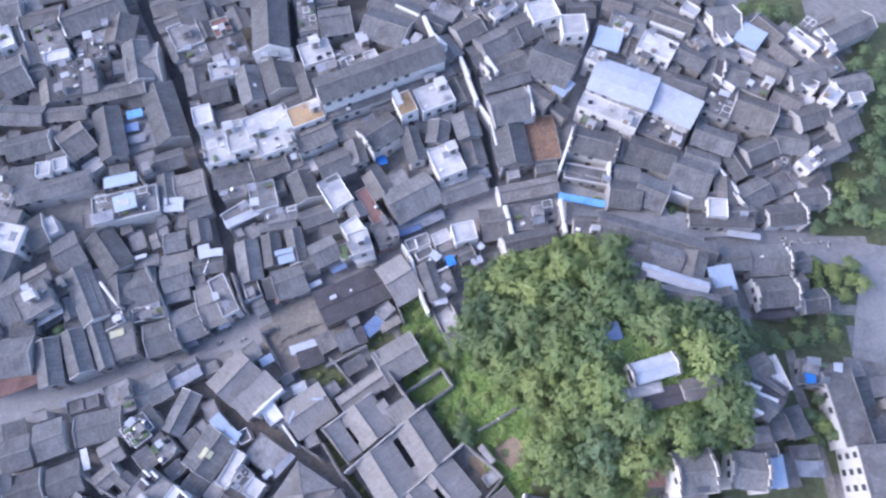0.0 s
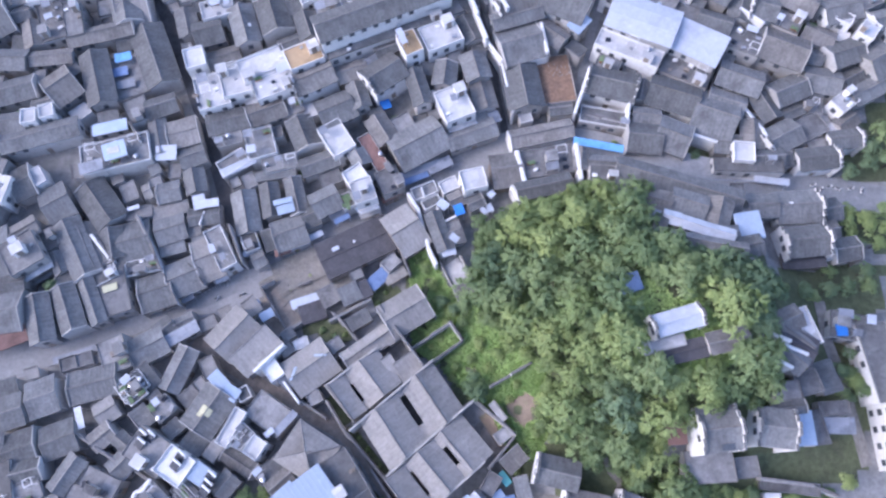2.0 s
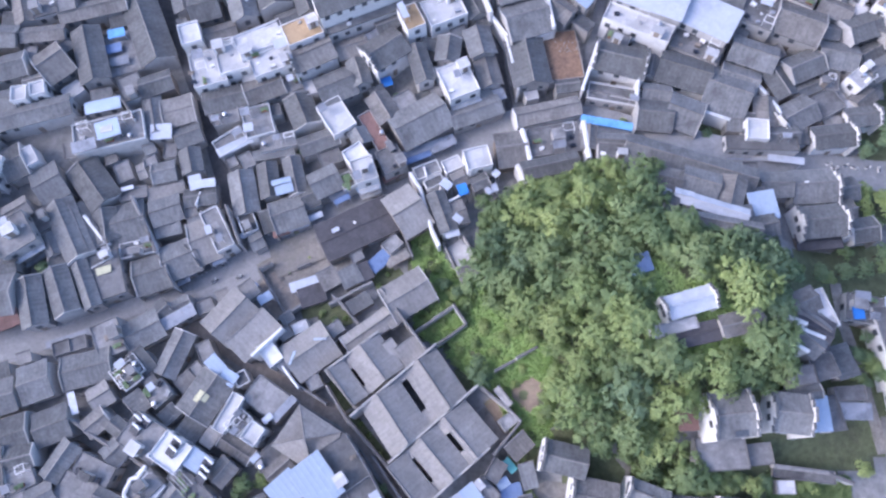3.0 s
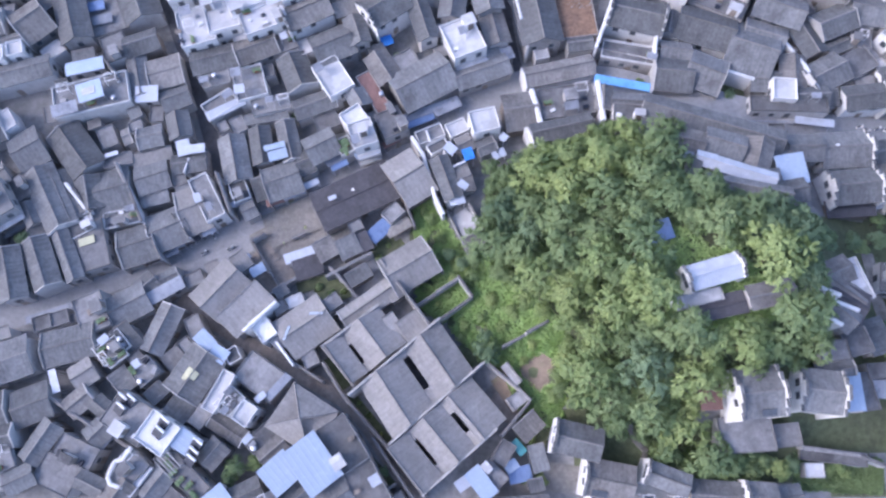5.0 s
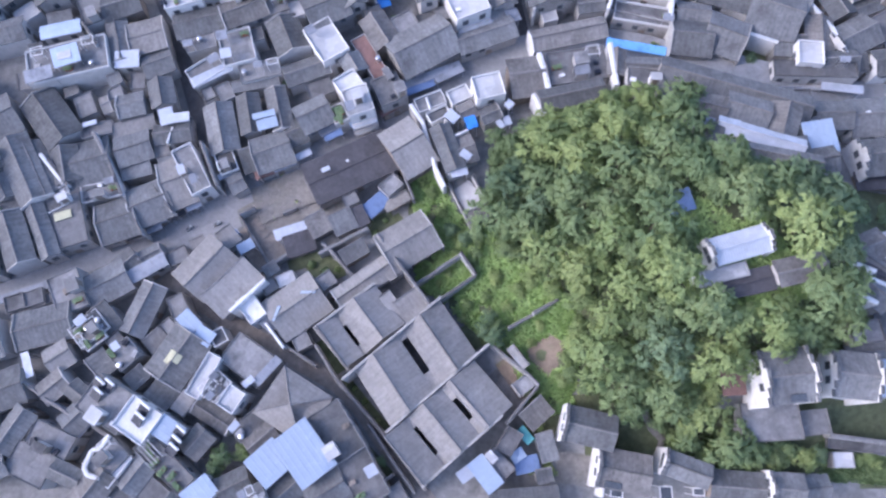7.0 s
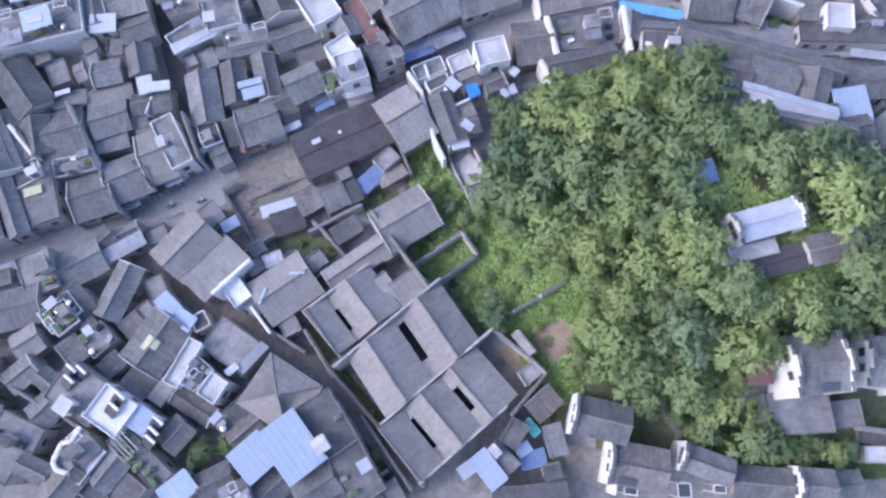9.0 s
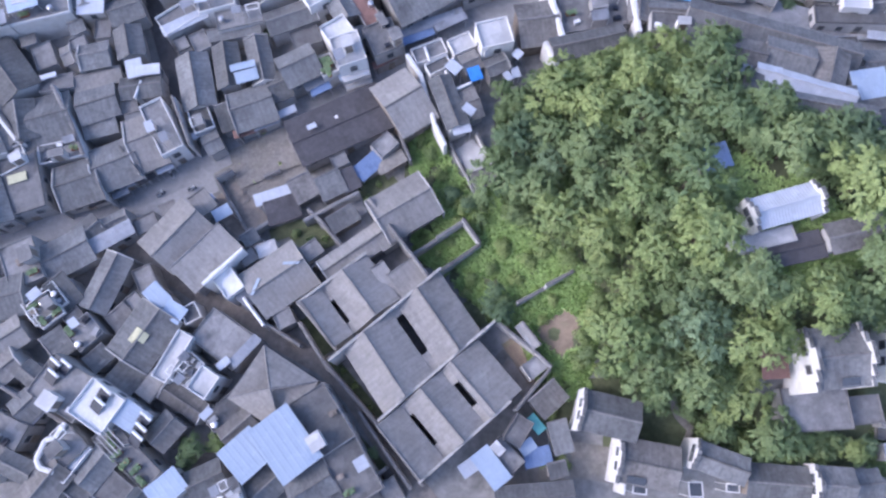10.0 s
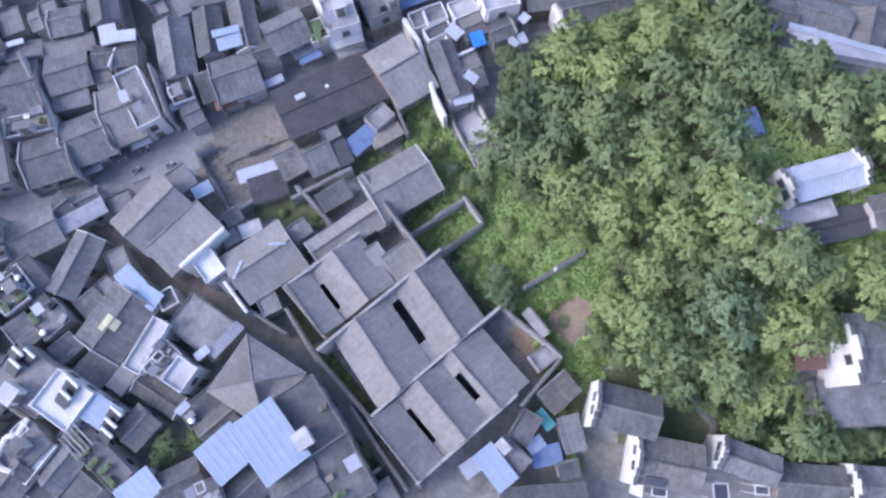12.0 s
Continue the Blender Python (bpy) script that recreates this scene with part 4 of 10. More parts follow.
def scooter(x, y, turn):
    ob = thing("parked_scooter", x, y, ground_at(x, y) + 0.16, turn, "pale motor scooter parked on the paved street", "scooter", "scooters on the street")
    part("body", Shape().prism([(-0.18, 0.25), (0.18, 0.25), (0.2, 0.6), (0.1, 0.75), (-0.1, 0.75), (-0.2, 0.6)], -0.75, 0.1), TANK_WHITE, ob)
    part("seat", Shape().box(-0.7, 0.0, -0.14, 0.14, 0.753, 0.84), DARK, ob)
    part("fairing", Shape().box(0.35, 0.5, -0.22, 0.22, 0.3, 1.0), TANK_WHITE, ob)
    part("footboard", Shape().box(0.1, 0.35, -0.18, 0.18, 0.26, 0.34), DARK, ob)
    part("handlebar", Shape().box(0.38, 0.44, -0.35, 0.35, 1.003, 1.06), STEEL, ob)
    for u in (-0.55, 0.55):
        wheel = part("wheel", Shape().tube(0, 0.24, -0.06, 0.06, 0.24, 0.24, 12, "x"), DARK, ob)
        wheel.matrix_local = Matrix.Translation((u, 0, 0)) @ Matrix.Rotation(radians(90), 4, "Z")


# ---- the town, house by house ----
tiled_house(-63.9, 62.8, 5.3, 5.2, 12.5, 4.5, "low house, grey clay-tile gable roof in a packed block", 20, "l", "plaster", "grey", "gable", False)
tiled_house(-63.4, 58.7, 8.4, 3.0, 15.7, 3.8, "low narrow house, pale grey clay-tile shed roof in a packed block", 10, "", "plaster", "pale", "shed", False)
tiled_house(-58.3, 65.5, 6.2, 5.1, -74.1, 4.1, "low house, grey clay-tile gable roof in a packed block", 24, "", "plaster", "grey", "gable", False)
sheet_shelter(-56.7, 60.3, 2.8, 3.3, 14.8, 4.9, "low narrow house, white ribbed sheet roof, in a packed block", "white", "flat", True)
sheet_shelter(-54.3, 60.0, 4.1, 1.8, 6.5, 5.0, "low narrow house, white ribbed sheet roof, in a packed block", "white", "flat", True)
tiled_house(-62.8, 54.1, 7.1, 6.5, 18.6, 4.5, "low house, grey clay-tile gable roof in a packed block", 20, "", "brick", "grey", "gable", False)
tiled_house(-55.6, 57.2, 7.3, 4.4, 7.8, 4.3, "low narrow house, grey clay-tile gable roof in a packed block", 20, "", "brick", "grey", "gable", False)
tiled_house(-62.2, 50.0, 5.9, 3.3, 14.9, 4.0, "low narrow house, grey clay-tile shed roof in a packed block", 12, "", "plaster", "grey", "shed", False)
tiled_house(-53.8, 47.2, 5.7, 10.5, 23.0, 4.3, "low house, pale grey clay-tile gable roof in a packed block", 21, "l", "plaster", "pale", "gable", True)
tiled_house(-58.5, 43.2, 7.8, 8.5, 23.5, 4.3, "low house, grey clay-tile gable roof in a packed block", 21, "l", "plaster", "grey", "gable", True)
tiled_house(-70.3, 51.2, 7.3, 10.1, 16.2, 4.3, "low house, grey clay-tile gable roof in a packed block", 22, "", "plaster", "grey", "gable", False)
flat_house(-68.1, 45.5, 7.3, 3.4, 12.7, 4.4, "low narrow house, stained concrete flat roof, in a packed block", "concrete", "plaster", rail="white", panes=False, balcony=False, bits=5)
tiled_house(-64.3, 39.8, 7.3, 8.3, 18.7, 4.3, "low house, grey clay-tile gable roof in a packed block", 20, "lr", "plaster", "grey", "gable", True)
flat_house(-50.9, 49.4, 4.0, 10.1, 28.6, 5.4, "low narrow house, stained concrete flat roof, in a packed block", "concrete", "white", rail="white", panes=True, balcony=False, bits=2)
garden_wall([(-70.3, 57.0), (-66.9, 51.4), (-63.4, 44.3)], 5.9, "pale plastered fire wall between roofs", PALE, 0.28)
garden_wall([(-56.2, 54.9), (-55.5, 58.1)], 5, "thin white coping wall on a roof", WHITE, 0.12)
garden_wall([(-49.3, 54.6), (-45.5, 45.7)], 6.2, "pale plastered wall along the alley", PALE, 0.2)
garden_wall([(-58.0, 46.2), (-53.8, 41.1)], 5.4, "thin pale fire wall between roofs", PLASTER, 0.12)
garden_wall([(-62.8, 43.5), (-58.8, 36.6)], 5.6, "thin pale fire wall between roofs", PLASTER, 0.14)
tiled_house(-57.6, 53.8, 2.9, 2.4, 10.5, 3.8, "low narrow house, brownish clay-tile shed roof in a packed block", 12, "", "brick", "brown", "shed", False)
tiled_house(-56.3, 52.0, 3.7, 1.6, 17.0, 4.0, "low narrow house, grey clay-tile shed roof in a packed block", 12, "", "brick", "grey", "shed", False)
tiled_house(-69.2, 63.2, 1.9, 3.9, 24.4, 3.8, "low narrow house, pale grey clay-tile gable roof in a packed block", 16, "r", "plaster", "pale", "gable", False)
flat_house(-70.4, 58.1, 6.0, 2.9, 10.2, 4.0, "low narrow house, stained concrete flat roof, in a packed block", "concrete", "plaster", rail="", panes=False, balcony=False, bits=4)
sheet_shelter(-71.6, 59.1, 2.7, 0.8, 17.5, 4.6, "low narrow canopy, white ribbed sheet roof, in a packed block", "white", "flat", False)
tiled_house(-46.0, 57.9, 10.5, 5.9, 104.1, 4.3, "low house, grey clay-tile gable roof in a packed block", 24, "", "plaster", "grey", "gable", True)
tiled_house(-40.6, 60.6, 8.5, 4.7, -77.8, 4.2, "low house, grey clay-tile gable roof in a packed block", 25, "", "plaster", "grey", "gable", False)
sheet_shelter(-37.4, 59.6, 4.3, 1.1, 14.8, 5.9, "two-storey narrow canopy, light blue ribbed sheet roof, in a packed block", "blue", "flat", False)
sheet_shelter(-36.7, 57.9, 3.9, 2.0, 16.8, 5.6, "low narrow canopy, light blue ribbed sheet roof, in a packed block", "blue", "flat", False)
tiled_house(-35.7, 52.8, 7.5, 7.7, 19.9, 4.3, "low house, grey clay-tile gable roof in a packed block", 21, "l", "plaster", "grey", "gable", True)
tiled_house(-34.9, 61.4, 9.1, 4.3, -75.2, 4.1, "low narrow house, grey clay-tile gable roof in a packed block", 24, "lr", "brick", "grey", "gable", False)
flat_house(-44.7, 51.4, 3.5, 5.5, 22.8, 4.4, "low narrow house, stained concrete flat roof, in a packed block", "concrete", "plaster", rail="white", panes=True, balcony=False, bits=3)
tiled_house(-42.4, 46.9, 3.1, 4.0, 28.2, 4.0, "low narrow house, grey clay-tile gable roof in a packed block", 20, "", "plaster", "grey", "gable", False)
tiled_house(-40.5, 51.1, 2.4, 4.9, 19.9, 4.0, "low narrow house, grey clay-tile shed roof in a packed block", 14, "", "brick", "grey", "shed", False)
sheet_shelter(-37.2, 49.0, 4.0, 1.5, 19.6, 3.3, "low narrow canopy, faded red ribbed sheet roof, in a packed block", "red", "flat", False)
sheet_shelter(-33.5, 50.3, 4.6, 1.1, 21.5, 3.2, "low narrow canopy, white ribbed sheet roof, in a packed block", "white", "flat", False)
sheet_shelter(-44.4, 49.0, 3.9, 1.1, 26.5, 3.8, "low narrow canopy, white ribbed sheet roof, in a packed block", "white", "flat", False)
tiled_house(-31.4, 56.6, 3.8, 5.6, 23.3, 4.0, "low narrow house, grey clay-tile gable roof in a packed block", 22, "", "plaster", "grey", "gable", False)
home = tiled_house(-20.7, 49.1, 16.8, 8.9, 25.6, 4.2, "low long house, dark felted gable roof in a packed block", 3, "", "brick", "tar", "gable", True)
roof_panel(home, -4.3, 1.14, 1.6, 0.9, 4.93, 8.6, 3, SHEET_WHITE, "pale roof panel", 0)
roof_panel(home, 0.00, 0.9, 0.5, 0.5, 4.93, 8.6, 3, TANK_WHITE, "white roof panel", 20)
patch("yard", -33.8, 45.5, 12.1, 7.6, 22, DIRT, "grey-brown floor of a ruined plot with weeds and scraps", 0.5)
patch("yard", -38.1, 35.5, 6.2, 9.9, 44, LANE, "brown earth floor of an empty walled plot", 0.3)
garden_wall([(-41.9, 41.2), (-39.3, 42.6)], 2.6, "pale broken wall of a ruined plot", PLASTER, 0.25)
garden_wall([(-37.0, 29.7), (-31.9, 33.2)], 2.4, "pale broken wall of a ruined plot", PLASTER, 0.25)
garden_wall([(-41.9, 41.0), (-34.4, 29.4)], 1.6, "brown earth wall of a ruined plot", BRICK, 0.2)
garden_wall([(-29.7, 47.9), (-26.3, 42.1)], 2.8, "grey broken wall of a ruined plot", BRICK, 0.25)
garden_wall([(-33.8, 41.5), (-31.2, 42.6)], 1.4, "low remains of a brick wall", BRICK, 0.25)
sheet_shelter(-31.7, 37.5, 6.1, 2.0, 18.8, 2.8, "low narrow canopy, white ribbed sheet roof, in a packed block", "white", "flat", False)
sheet_shelter(-29.9, 35.1, 5.6, 4.1, 19.1, 2.4, "low narrow canopy, black felted roof, in a packed block", "dark", "flat", False)
tiled_house(-26.3, 38.2, 4.1, 4.3, 29.5, 3.6, "low narrow house, brownish clay-tile shed roof in a packed block", 12, "", "brick", "brown", "shed", False)
tiled_house(-21.7, 38.5, 4.5, 4.1, 26.4, 3.6, "low narrow house, grey clay-tile shed roof in a packed block", 14, "", "brick", "grey", "shed", False)
sheet_shelter(-18.9, 39.6, 3.0, 3.9, 26.2, 3.2, "low narrow canopy, black felted roof, in a packed block", "dark", "flat", False)
sheet_shelter(-15.9, 42.0, 4.8, 2.9, 43.2, 2.6, "low narrow canopy, faded blue tarpaulin roof, in a packed block", "tarp", "flat", False)
garden_wall([(-26.1, 32.8), (-17.2, 37.5)], 3, "pale plastered yard wall", PLASTER, 0.22)
garden_wall([(-25.5, 34.8), (-23.3, 32.7), (-19.3, 28.0)], 3, "pale plastered yard wall", PLASTER, 0.25)
tiled_house(-19.5, 32.8, 5.0, 2.9, 31.9, 3.2, "low narrow house, grey clay-tile shed roof in a packed block", 12, "", "timber", "grey", "shed", False)
patch("yard", -20.3, 34.4, 8.0, 3.8, 32, PAVING, "pale paved back court", 0.2)
patch("green_yard", -15.1, 39.2, 5.1, 3.1, 28, GRASS, "green weedy back yard", 0.3)
patch("earth_yard", -12.1, 42.7, 4.9, 1.9, 24, LANE, "bare brown earth behind the hall", 0.25)
patch("green_yard", -29.2, 32.1, 6.3, 2.4, 18, GRASS, "overgrown vegetable plot behind a wall", 0.3)
patch("green_yard", -24.6, 29.8, 5.9, 3.4, 21, GRASS, "overgrown vegetable plot behind a wall", 0.3)
tiled_house(-45.4, 29.7, 9.8, 8.2, 49.6, 6.6, "two-storey house, pale grey clay-tile gable roof in a packed block", 20, "", "brick", "pale", "gable", True)
tiled_house(-40.2, 25.9, 10.1, 5.6, 46.7, 6.2, "two-storey house, pale grey clay-tile shed roof in a packed block", 12, "", "brick", "pale", "shed", False)
flat_house(-36.9, 22.4, 3.3, 5.0, 37.8, 5.4, "low narrow house, white painted flat roof, in a packed block", "white", "white", rail="white", panes=True, balcony=False, bits=0)
garden_wall([(-40.2, 21.6), (-34.5, 27.2)], 7, "white plastered gable wall over the lane house", WHITE, 0.25)
tiled_house(-43.0, 36.2, 3.3, 3.8, 38.5, 3.8, "low narrow house, pale grey clay-tile shed roof in a packed block", 14, "", "plaster", "pale", "shed", False)
sheet_shelter(-39.5, 34.3, 3.0, 1.9, 30.8, 4.2, "low narrow canopy, light blue ribbed sheet roof, in a packed block", "blue", "flat", False)
sheet_shelter(-42.9, 36.7, 3.3, 1.0, 32.3, 3.6, "low narrow canopy, white ribbed sheet roof, in a packed block", "white", "flat", False)
home = tiled_house(-29.1, 22.8, 9.9, 8.6, 35.2, 4.2, "low house, pale grey clay-tile gable roof in a packed block", 25, "r", "brick", "pale", "gable", True)
roof_panel(home, 3.04, 0.52, 2.8, 0.5, 4.20, 8.60, 25, SHEET_BLUE, "light blue plastic roof panel", -40)
roof_panel(home, -3.41, 0.52, 3.0, 0.5, 4.20, 8.60, 25, SHEET_BLUE, "light blue plastic roof panel", 44)
flat_house(-34.4, 26.6, 2.7, 2.7, 34.5, 4.2, "low narrow house, stained concrete flat roof, in a packed block", "concrete", "plaster", rail="", panes=False, balcony=False, bits=3)
flat_house(-31.5, 27.9, 3.2, 2.3, 23.0, 4.0, "low narrow house, pale white flat roof, in a packed block", "pale", "plaster", rail="", panes=False, balcony=False, bits=4)
garden_wall([(-34.3, 19.8), (-30.9, 15.5)], 4.6, "white plastered end wall by the lane", WHITE, 0.2)
tiled_house(-64.2, 27.4, 8.3, 6.6, 29.1, 4.1, "low house, grey clay-tile gable roof in a packed block", 20, "", "plaster", "grey", "gable", False)
tiled_house(-61.2, 31.5, 4.3, 4.9, 43.6, 4.0, "low narrow house, grey clay-tile gable roof in a packed block", 20, "", "plaster", "grey", "gable", False)
tiled_house(-57.4, 33.2, 4.2, 3.0, 26.7, 3.8, "low narrow house, grey clay-tile gable roof in a packed block", 22, "lr", "brick", "grey", "gable", False)
sheet_shelter(-57.4, 30.4, 7.6, 2.7, 30.3, 4.3, "low narrow house, blue-grey ribbed sheet roof, in a packed block", "grey", "gable", True)
home = tiled_house(-56.7, 22.6, 9.7, 5.0, -110.9, 4.3, "low house, grey clay-tile gable roof in a packed block", 22, "l", "plaster", "grey", "gable", True)
flat_house(-50.5, 23.0, 3.1, 4.5, 27.4, 4.2, "low narrow house, stained concrete flat roof, in a packed block", "concrete", "plaster", rail="", panes=False, balcony=False, bits=2)
sheet_shelter(-47.6, 20.1, 2.8, 3.9, 45.0, 5.6, "low narrow house, light blue ribbed sheet roof, in a packed block", "blue", "flat", True)
sheet_shelter(-44.8, 17.6, 2.8, 3.2, 59.6, 5.2, "low narrow house, light blue ribbed sheet roof, in a packed block", "blue", "flat", True)
home = tiled_house(-49.1, 14.0, 9.2, 7.9, -121.3, 4.6, "low house, grey clay-tile gable roof in a packed block", 18, "lr", "plaster", "grey", "gable", True)
roof_panel(home, 0.18, 0.39, 1.6, 1.4, 4.60, 7.90, 18, YELLOWED, "yellowed translucent roof panel", 0)
roof_panel(home, 0.55, -0.83, 2.4, 1.1, 4.60, 7.90, 18, YELLOWED, "yellowed translucent roof panel", 0)
flat_house(-43.8, 10.7, 7.7, 2.6, 63.2, 5.8, "two-storey narrow house, pale white flat roof, in a packed block", "pale", "white", rail="white", panes=False, balcony=False, bits=4)
flat_house(-41.8, 9.0, 4.4, 3.4, 49.5, 4.8, "low narrow house, stained concrete flat roof, in a packed block", "concrete", "plaster", rail="white", panes=False, balcony=False, bits=9)
flat_house(-38.6, 6.8, 3.9, 3.3, 58.2, 6.2, "two-storey narrow house, pale white flat roof, in a packed block", "pale", "white", rail="white", panes=True, balcony=False, bits=1)
flat_house(-36.7, 13.4, 5.8, 8.6, 55.4, 4.9, "low house, stained concrete flat roof, in a packed block", "concrete", "plaster", rail="", panes=False, balcony=False, bits=0)
sheet_shelter(-33.2, 11.6, 5.6, 1.5, 48.6, 5.2, "low narrow canopy, blue-grey ribbed sheet roof, in a packed block", "grey", "flat", False)
sheet_shelter(-36.2, 9.7, 2.1, 1.1, 41.3, 5.6, "low narrow canopy, white ribbed sheet roof, in a packed block", "white", "flat", False)
flat_house(-42.5, 17.5, 2.6, 2.8, 29.7, 4.2, "low narrow house, stained concrete flat roof, in a packed block", "concrete", "plaster", rail="white", panes=False, balcony=False, bits=2)
tiled_house(-42.2, 4.2, 7.3, 3.4, -30.8, 3.8, "low narrow house, brownish clay-tile gable roof in a packed block", 20, "lr", "plaster", "brown", "gable", False)
flat_house(-58.7, 14.6, 4.5, 4.4, 43.1, 4.4, "low narrow house, stained concrete flat roof, in a packed block", "concrete", "plaster", rail="", panes=False, balcony=False, bits=6)
tiled_house(-63.0, 20.9, 3.8, 5.5, 41.1, 4.2, "low narrow house, grey clay-tile shed roof in a packed block", 14, "", "brick", "grey", "shed", False)
flat_house(-65.2, 18.2, 4.1, 4.9, 40.1, 4.4, "low narrow house, stained concrete flat roof, in a packed block", "concrete", "brick", rail="white", panes=False, balcony=False, bits=6)
patch("earth_yard", 7.6, 7.6, 3.5, 5.6, 57, LANE, "brown earth floor of a small walled yard", 0.3)
sheet_shelter(3.3, -5.0, 3.2, 5.7, 38.0, 4.8, "low narrow house, light blue ribbed sheet roof, in a packed block", "blue", "flat", True)
flat_house(5.4, -3.6, 3.3, 4.9, 43.5, 4.2, "low narrow house, stained concrete flat roof, in a packed block", "concrete", "plaster", rail="", panes=False, balcony=False, bits=1)
flat_house(7.4, -0.0, 4.2, 2.8, 57.9, 4.2, "low narrow house, stained concrete flat roof, in a packed block", "concrete", "plaster", rail="", panes=False, balcony=False, bits=0)
sheet_shelter(0.1, -5.1, 2.5, 2.0, 34.3, 4.4, "low narrow canopy, white ribbed sheet roof, in a packed block", "white", "flat", False)
sheet_shelter(8.7, -2.2, 2.5, 1.7, 34.6, 3.0, "low narrow canopy, light blue ribbed sheet roof, beside the knoll", "blue", "flat", False)
sheet_shelter(10.2, -3.6, 4.1, 2.6, 12.4, 2.4, "low narrow canopy, faded blue tarpaulin roof, beside the knoll", "tarp", "flat", False)
sheet_shelter(10.0, 1.0, 1.6, 2.8, 40.4, 2.6, "low narrow canopy, teal sheet roof, beside the knoll", "teal", "flat", False)
tiled_house(13.4, -0.9, 3.0, 4.7, 13.9, 3.6, "low narrow house, grey clay-tile shed roof beside the knoll", 10, "", "plaster", "grey", "shed", False)
tiled_house(-80.4, 49.6, 12.0, 7.3, -60.1, 4.1, "low house, grey clay-tile gable roof in a packed block", 22, "", "plaster", "grey", "gable", False)
flat_house(-75.8, 43.7, 5.2, 3.9, 30.4, 4.6, "low narrow house, pale white flat roof, in a packed block", "pale", "white", rail="white", panes=False, balcony=False, bits=3)
garden_wall([(-78.3, 51.4), (-73.7, 46.2)], 5.6, "pale plastered fire wall between roofs", PALE, 0.25)
tiled_house(-79.1, 60.1, 11.7, 7.7, -51.7, 4.2, "low house, grey clay-tile gable roof in a packed block", 20, "l", "plaster", "grey", "gable", False)
flat_house(-76.4, 71.5, 15.6, 7.4, 14.7, 5.4, "low long house, stained concrete flat roof, in a packed block", "concrete", "plaster", rail="white", panes=False, balcony=False, bits=9)
sheet_shelter(-78.5, 78.0, 8.0, 3.0, 13.5, 5.4, "low narrow house, light blue ribbed sheet roof, in a packed block", "blue", "gable", True)
sheet_shelter(-75.7, 71.3, 5.2, 4.0, 18.9, 7.4, "two-storey narrow canopy, light blue ribbed sheet roof, in a packed block", "blue", "flat", False)
sheet_shelter(-80.6, 67.5, 5.3, 2.6, 16.3, 7.2, "two-storey narrow canopy, blue-grey ribbed sheet roof, in a packed block", "grey", "flat", False)
tiled_house(-67.5, 76.4, 9.6, 4.5, -74.7, 4.1, "low house, grey clay-tile gable roof in a packed block", 20, "r", "plaster", "grey", "gable", False)
sheet_shelter(-65.1, 71.9, 4.8, 3.5, 4.0, 5.0, "low narrow house, white ribbed sheet roof, in a packed block", "white", "flat", True)
tiled_house(-62.1, 77.2, 7.3, 7.5, 16.7, 4.1, "low house, brownish clay-tile gable roof in a packed block", 8, "lr", "plaster", "brown", "gable", False)
tiled_house(-59.4, 71.5, 6.1, 5.5, 22.3, 4.0, "low house, grey clay-tile gable roof in a packed block", 20, "", "plaster", "grey", "gable", False)
garden_wall([(-74.3, 79.4), (-70.8, 74.3)], 5.8, "pale plastered fire wall between roofs", PALE, 0.25)
tiled_house(-50.0, 80.3, 13.3, 6.0, 14.8, 4.3, "low long house, grey clay-tile gable roof in a packed block", 20, "", "plaster", "grey", "gable", False)
flat_house(-51.0, 75.6, 5.9, 4.0, 15.4, 4.6, "low narrow house, stained concrete flat roof, in a packed block", "concrete", "plaster", rail="", panes=False, balcony=False, bits=3)
flat_house(-43.6, 74.1, 6.4, 7.4, 15.8, 4.8, "low house, stained concrete flat roof, in a packed block", "concrete", "white", rail="white", panes=False, balcony=False, bits=3)
flat_house(-49.6, 69.5, 6.9, 4.3, 35.8, 4.6, "low narrow house, stained concrete flat roof, in a packed block", "concrete", "plaster", rail="white", panes=False, balcony=False, bits=1)
sheet_shelter(-48.4, 68.5, 8.4, 2.0, 28.1, 4.9, "low narrow canopy, white ribbed sheet roof, in a packed block", "white", "flat", False)
tiled_house(-33.9, 76.6, 8.3, 6.6, -66.9, 4.3, "low house, grey clay-tile gable roof in a packed block", 22, "lr", "plaster", "grey", "gable", True)
flat_house(-25.9, 74.3, 5.7, 8.2, 31.8, 6.0, "two-storey house, pale white flat roof, in a packed block", "pale", "white", rail="white", panes=True, balcony=False, bits=1)
tiled_house(-29.9, 69.2, 8.9, 4.9, 21.0, 4.2, "low house, grey clay-tile gable roof in a packed block", 21, "r", "plaster", "grey", "gable", False)
flat_house(-20.8, 64.3, 4.6, 5.6, 34.1, 6.4, "two-storey house, pale white flat roof, in a packed block", "pale", "white", rail="white", panes=True, balcony=True, bits=0)
tiled_house(-39.9, 66.9, 9.3, 2.3, 11.2, 3.8, "low narrow house, grey clay-tile shed roof in a packed block", 12, "", "plaster", "grey", "shed", False)
flat_house(-39.0, 69.4, 8.0, 3.7, 13.7, 4.4, "low narrow house, stained concrete flat roof, in a packed block", "concrete", "plaster", rail="", panes=False, balcony=False, bits=4)
garden_wall([(-9.6, 61.1), (-7.3, 57.3), (-6.1, 52.8), (-4.8, 47.7), (-3.2, 44.2)], 4.4, "white plastered stepped fire wall beside the hall", WHITE, 0.32)
flat_house(-5.9, 61.9, 5.6, 3.0, 22.3, 3.6, "low narrow house, stained concrete flat roof, in a packed block", "concrete", "white", rail="white", panes=False, balcony=False, bits=0)
garden_wall([(-6.6, 62.5), (-5.8, 59.9)], 4.2, "white wall between two roofless rooms", WHITE, 0.2)
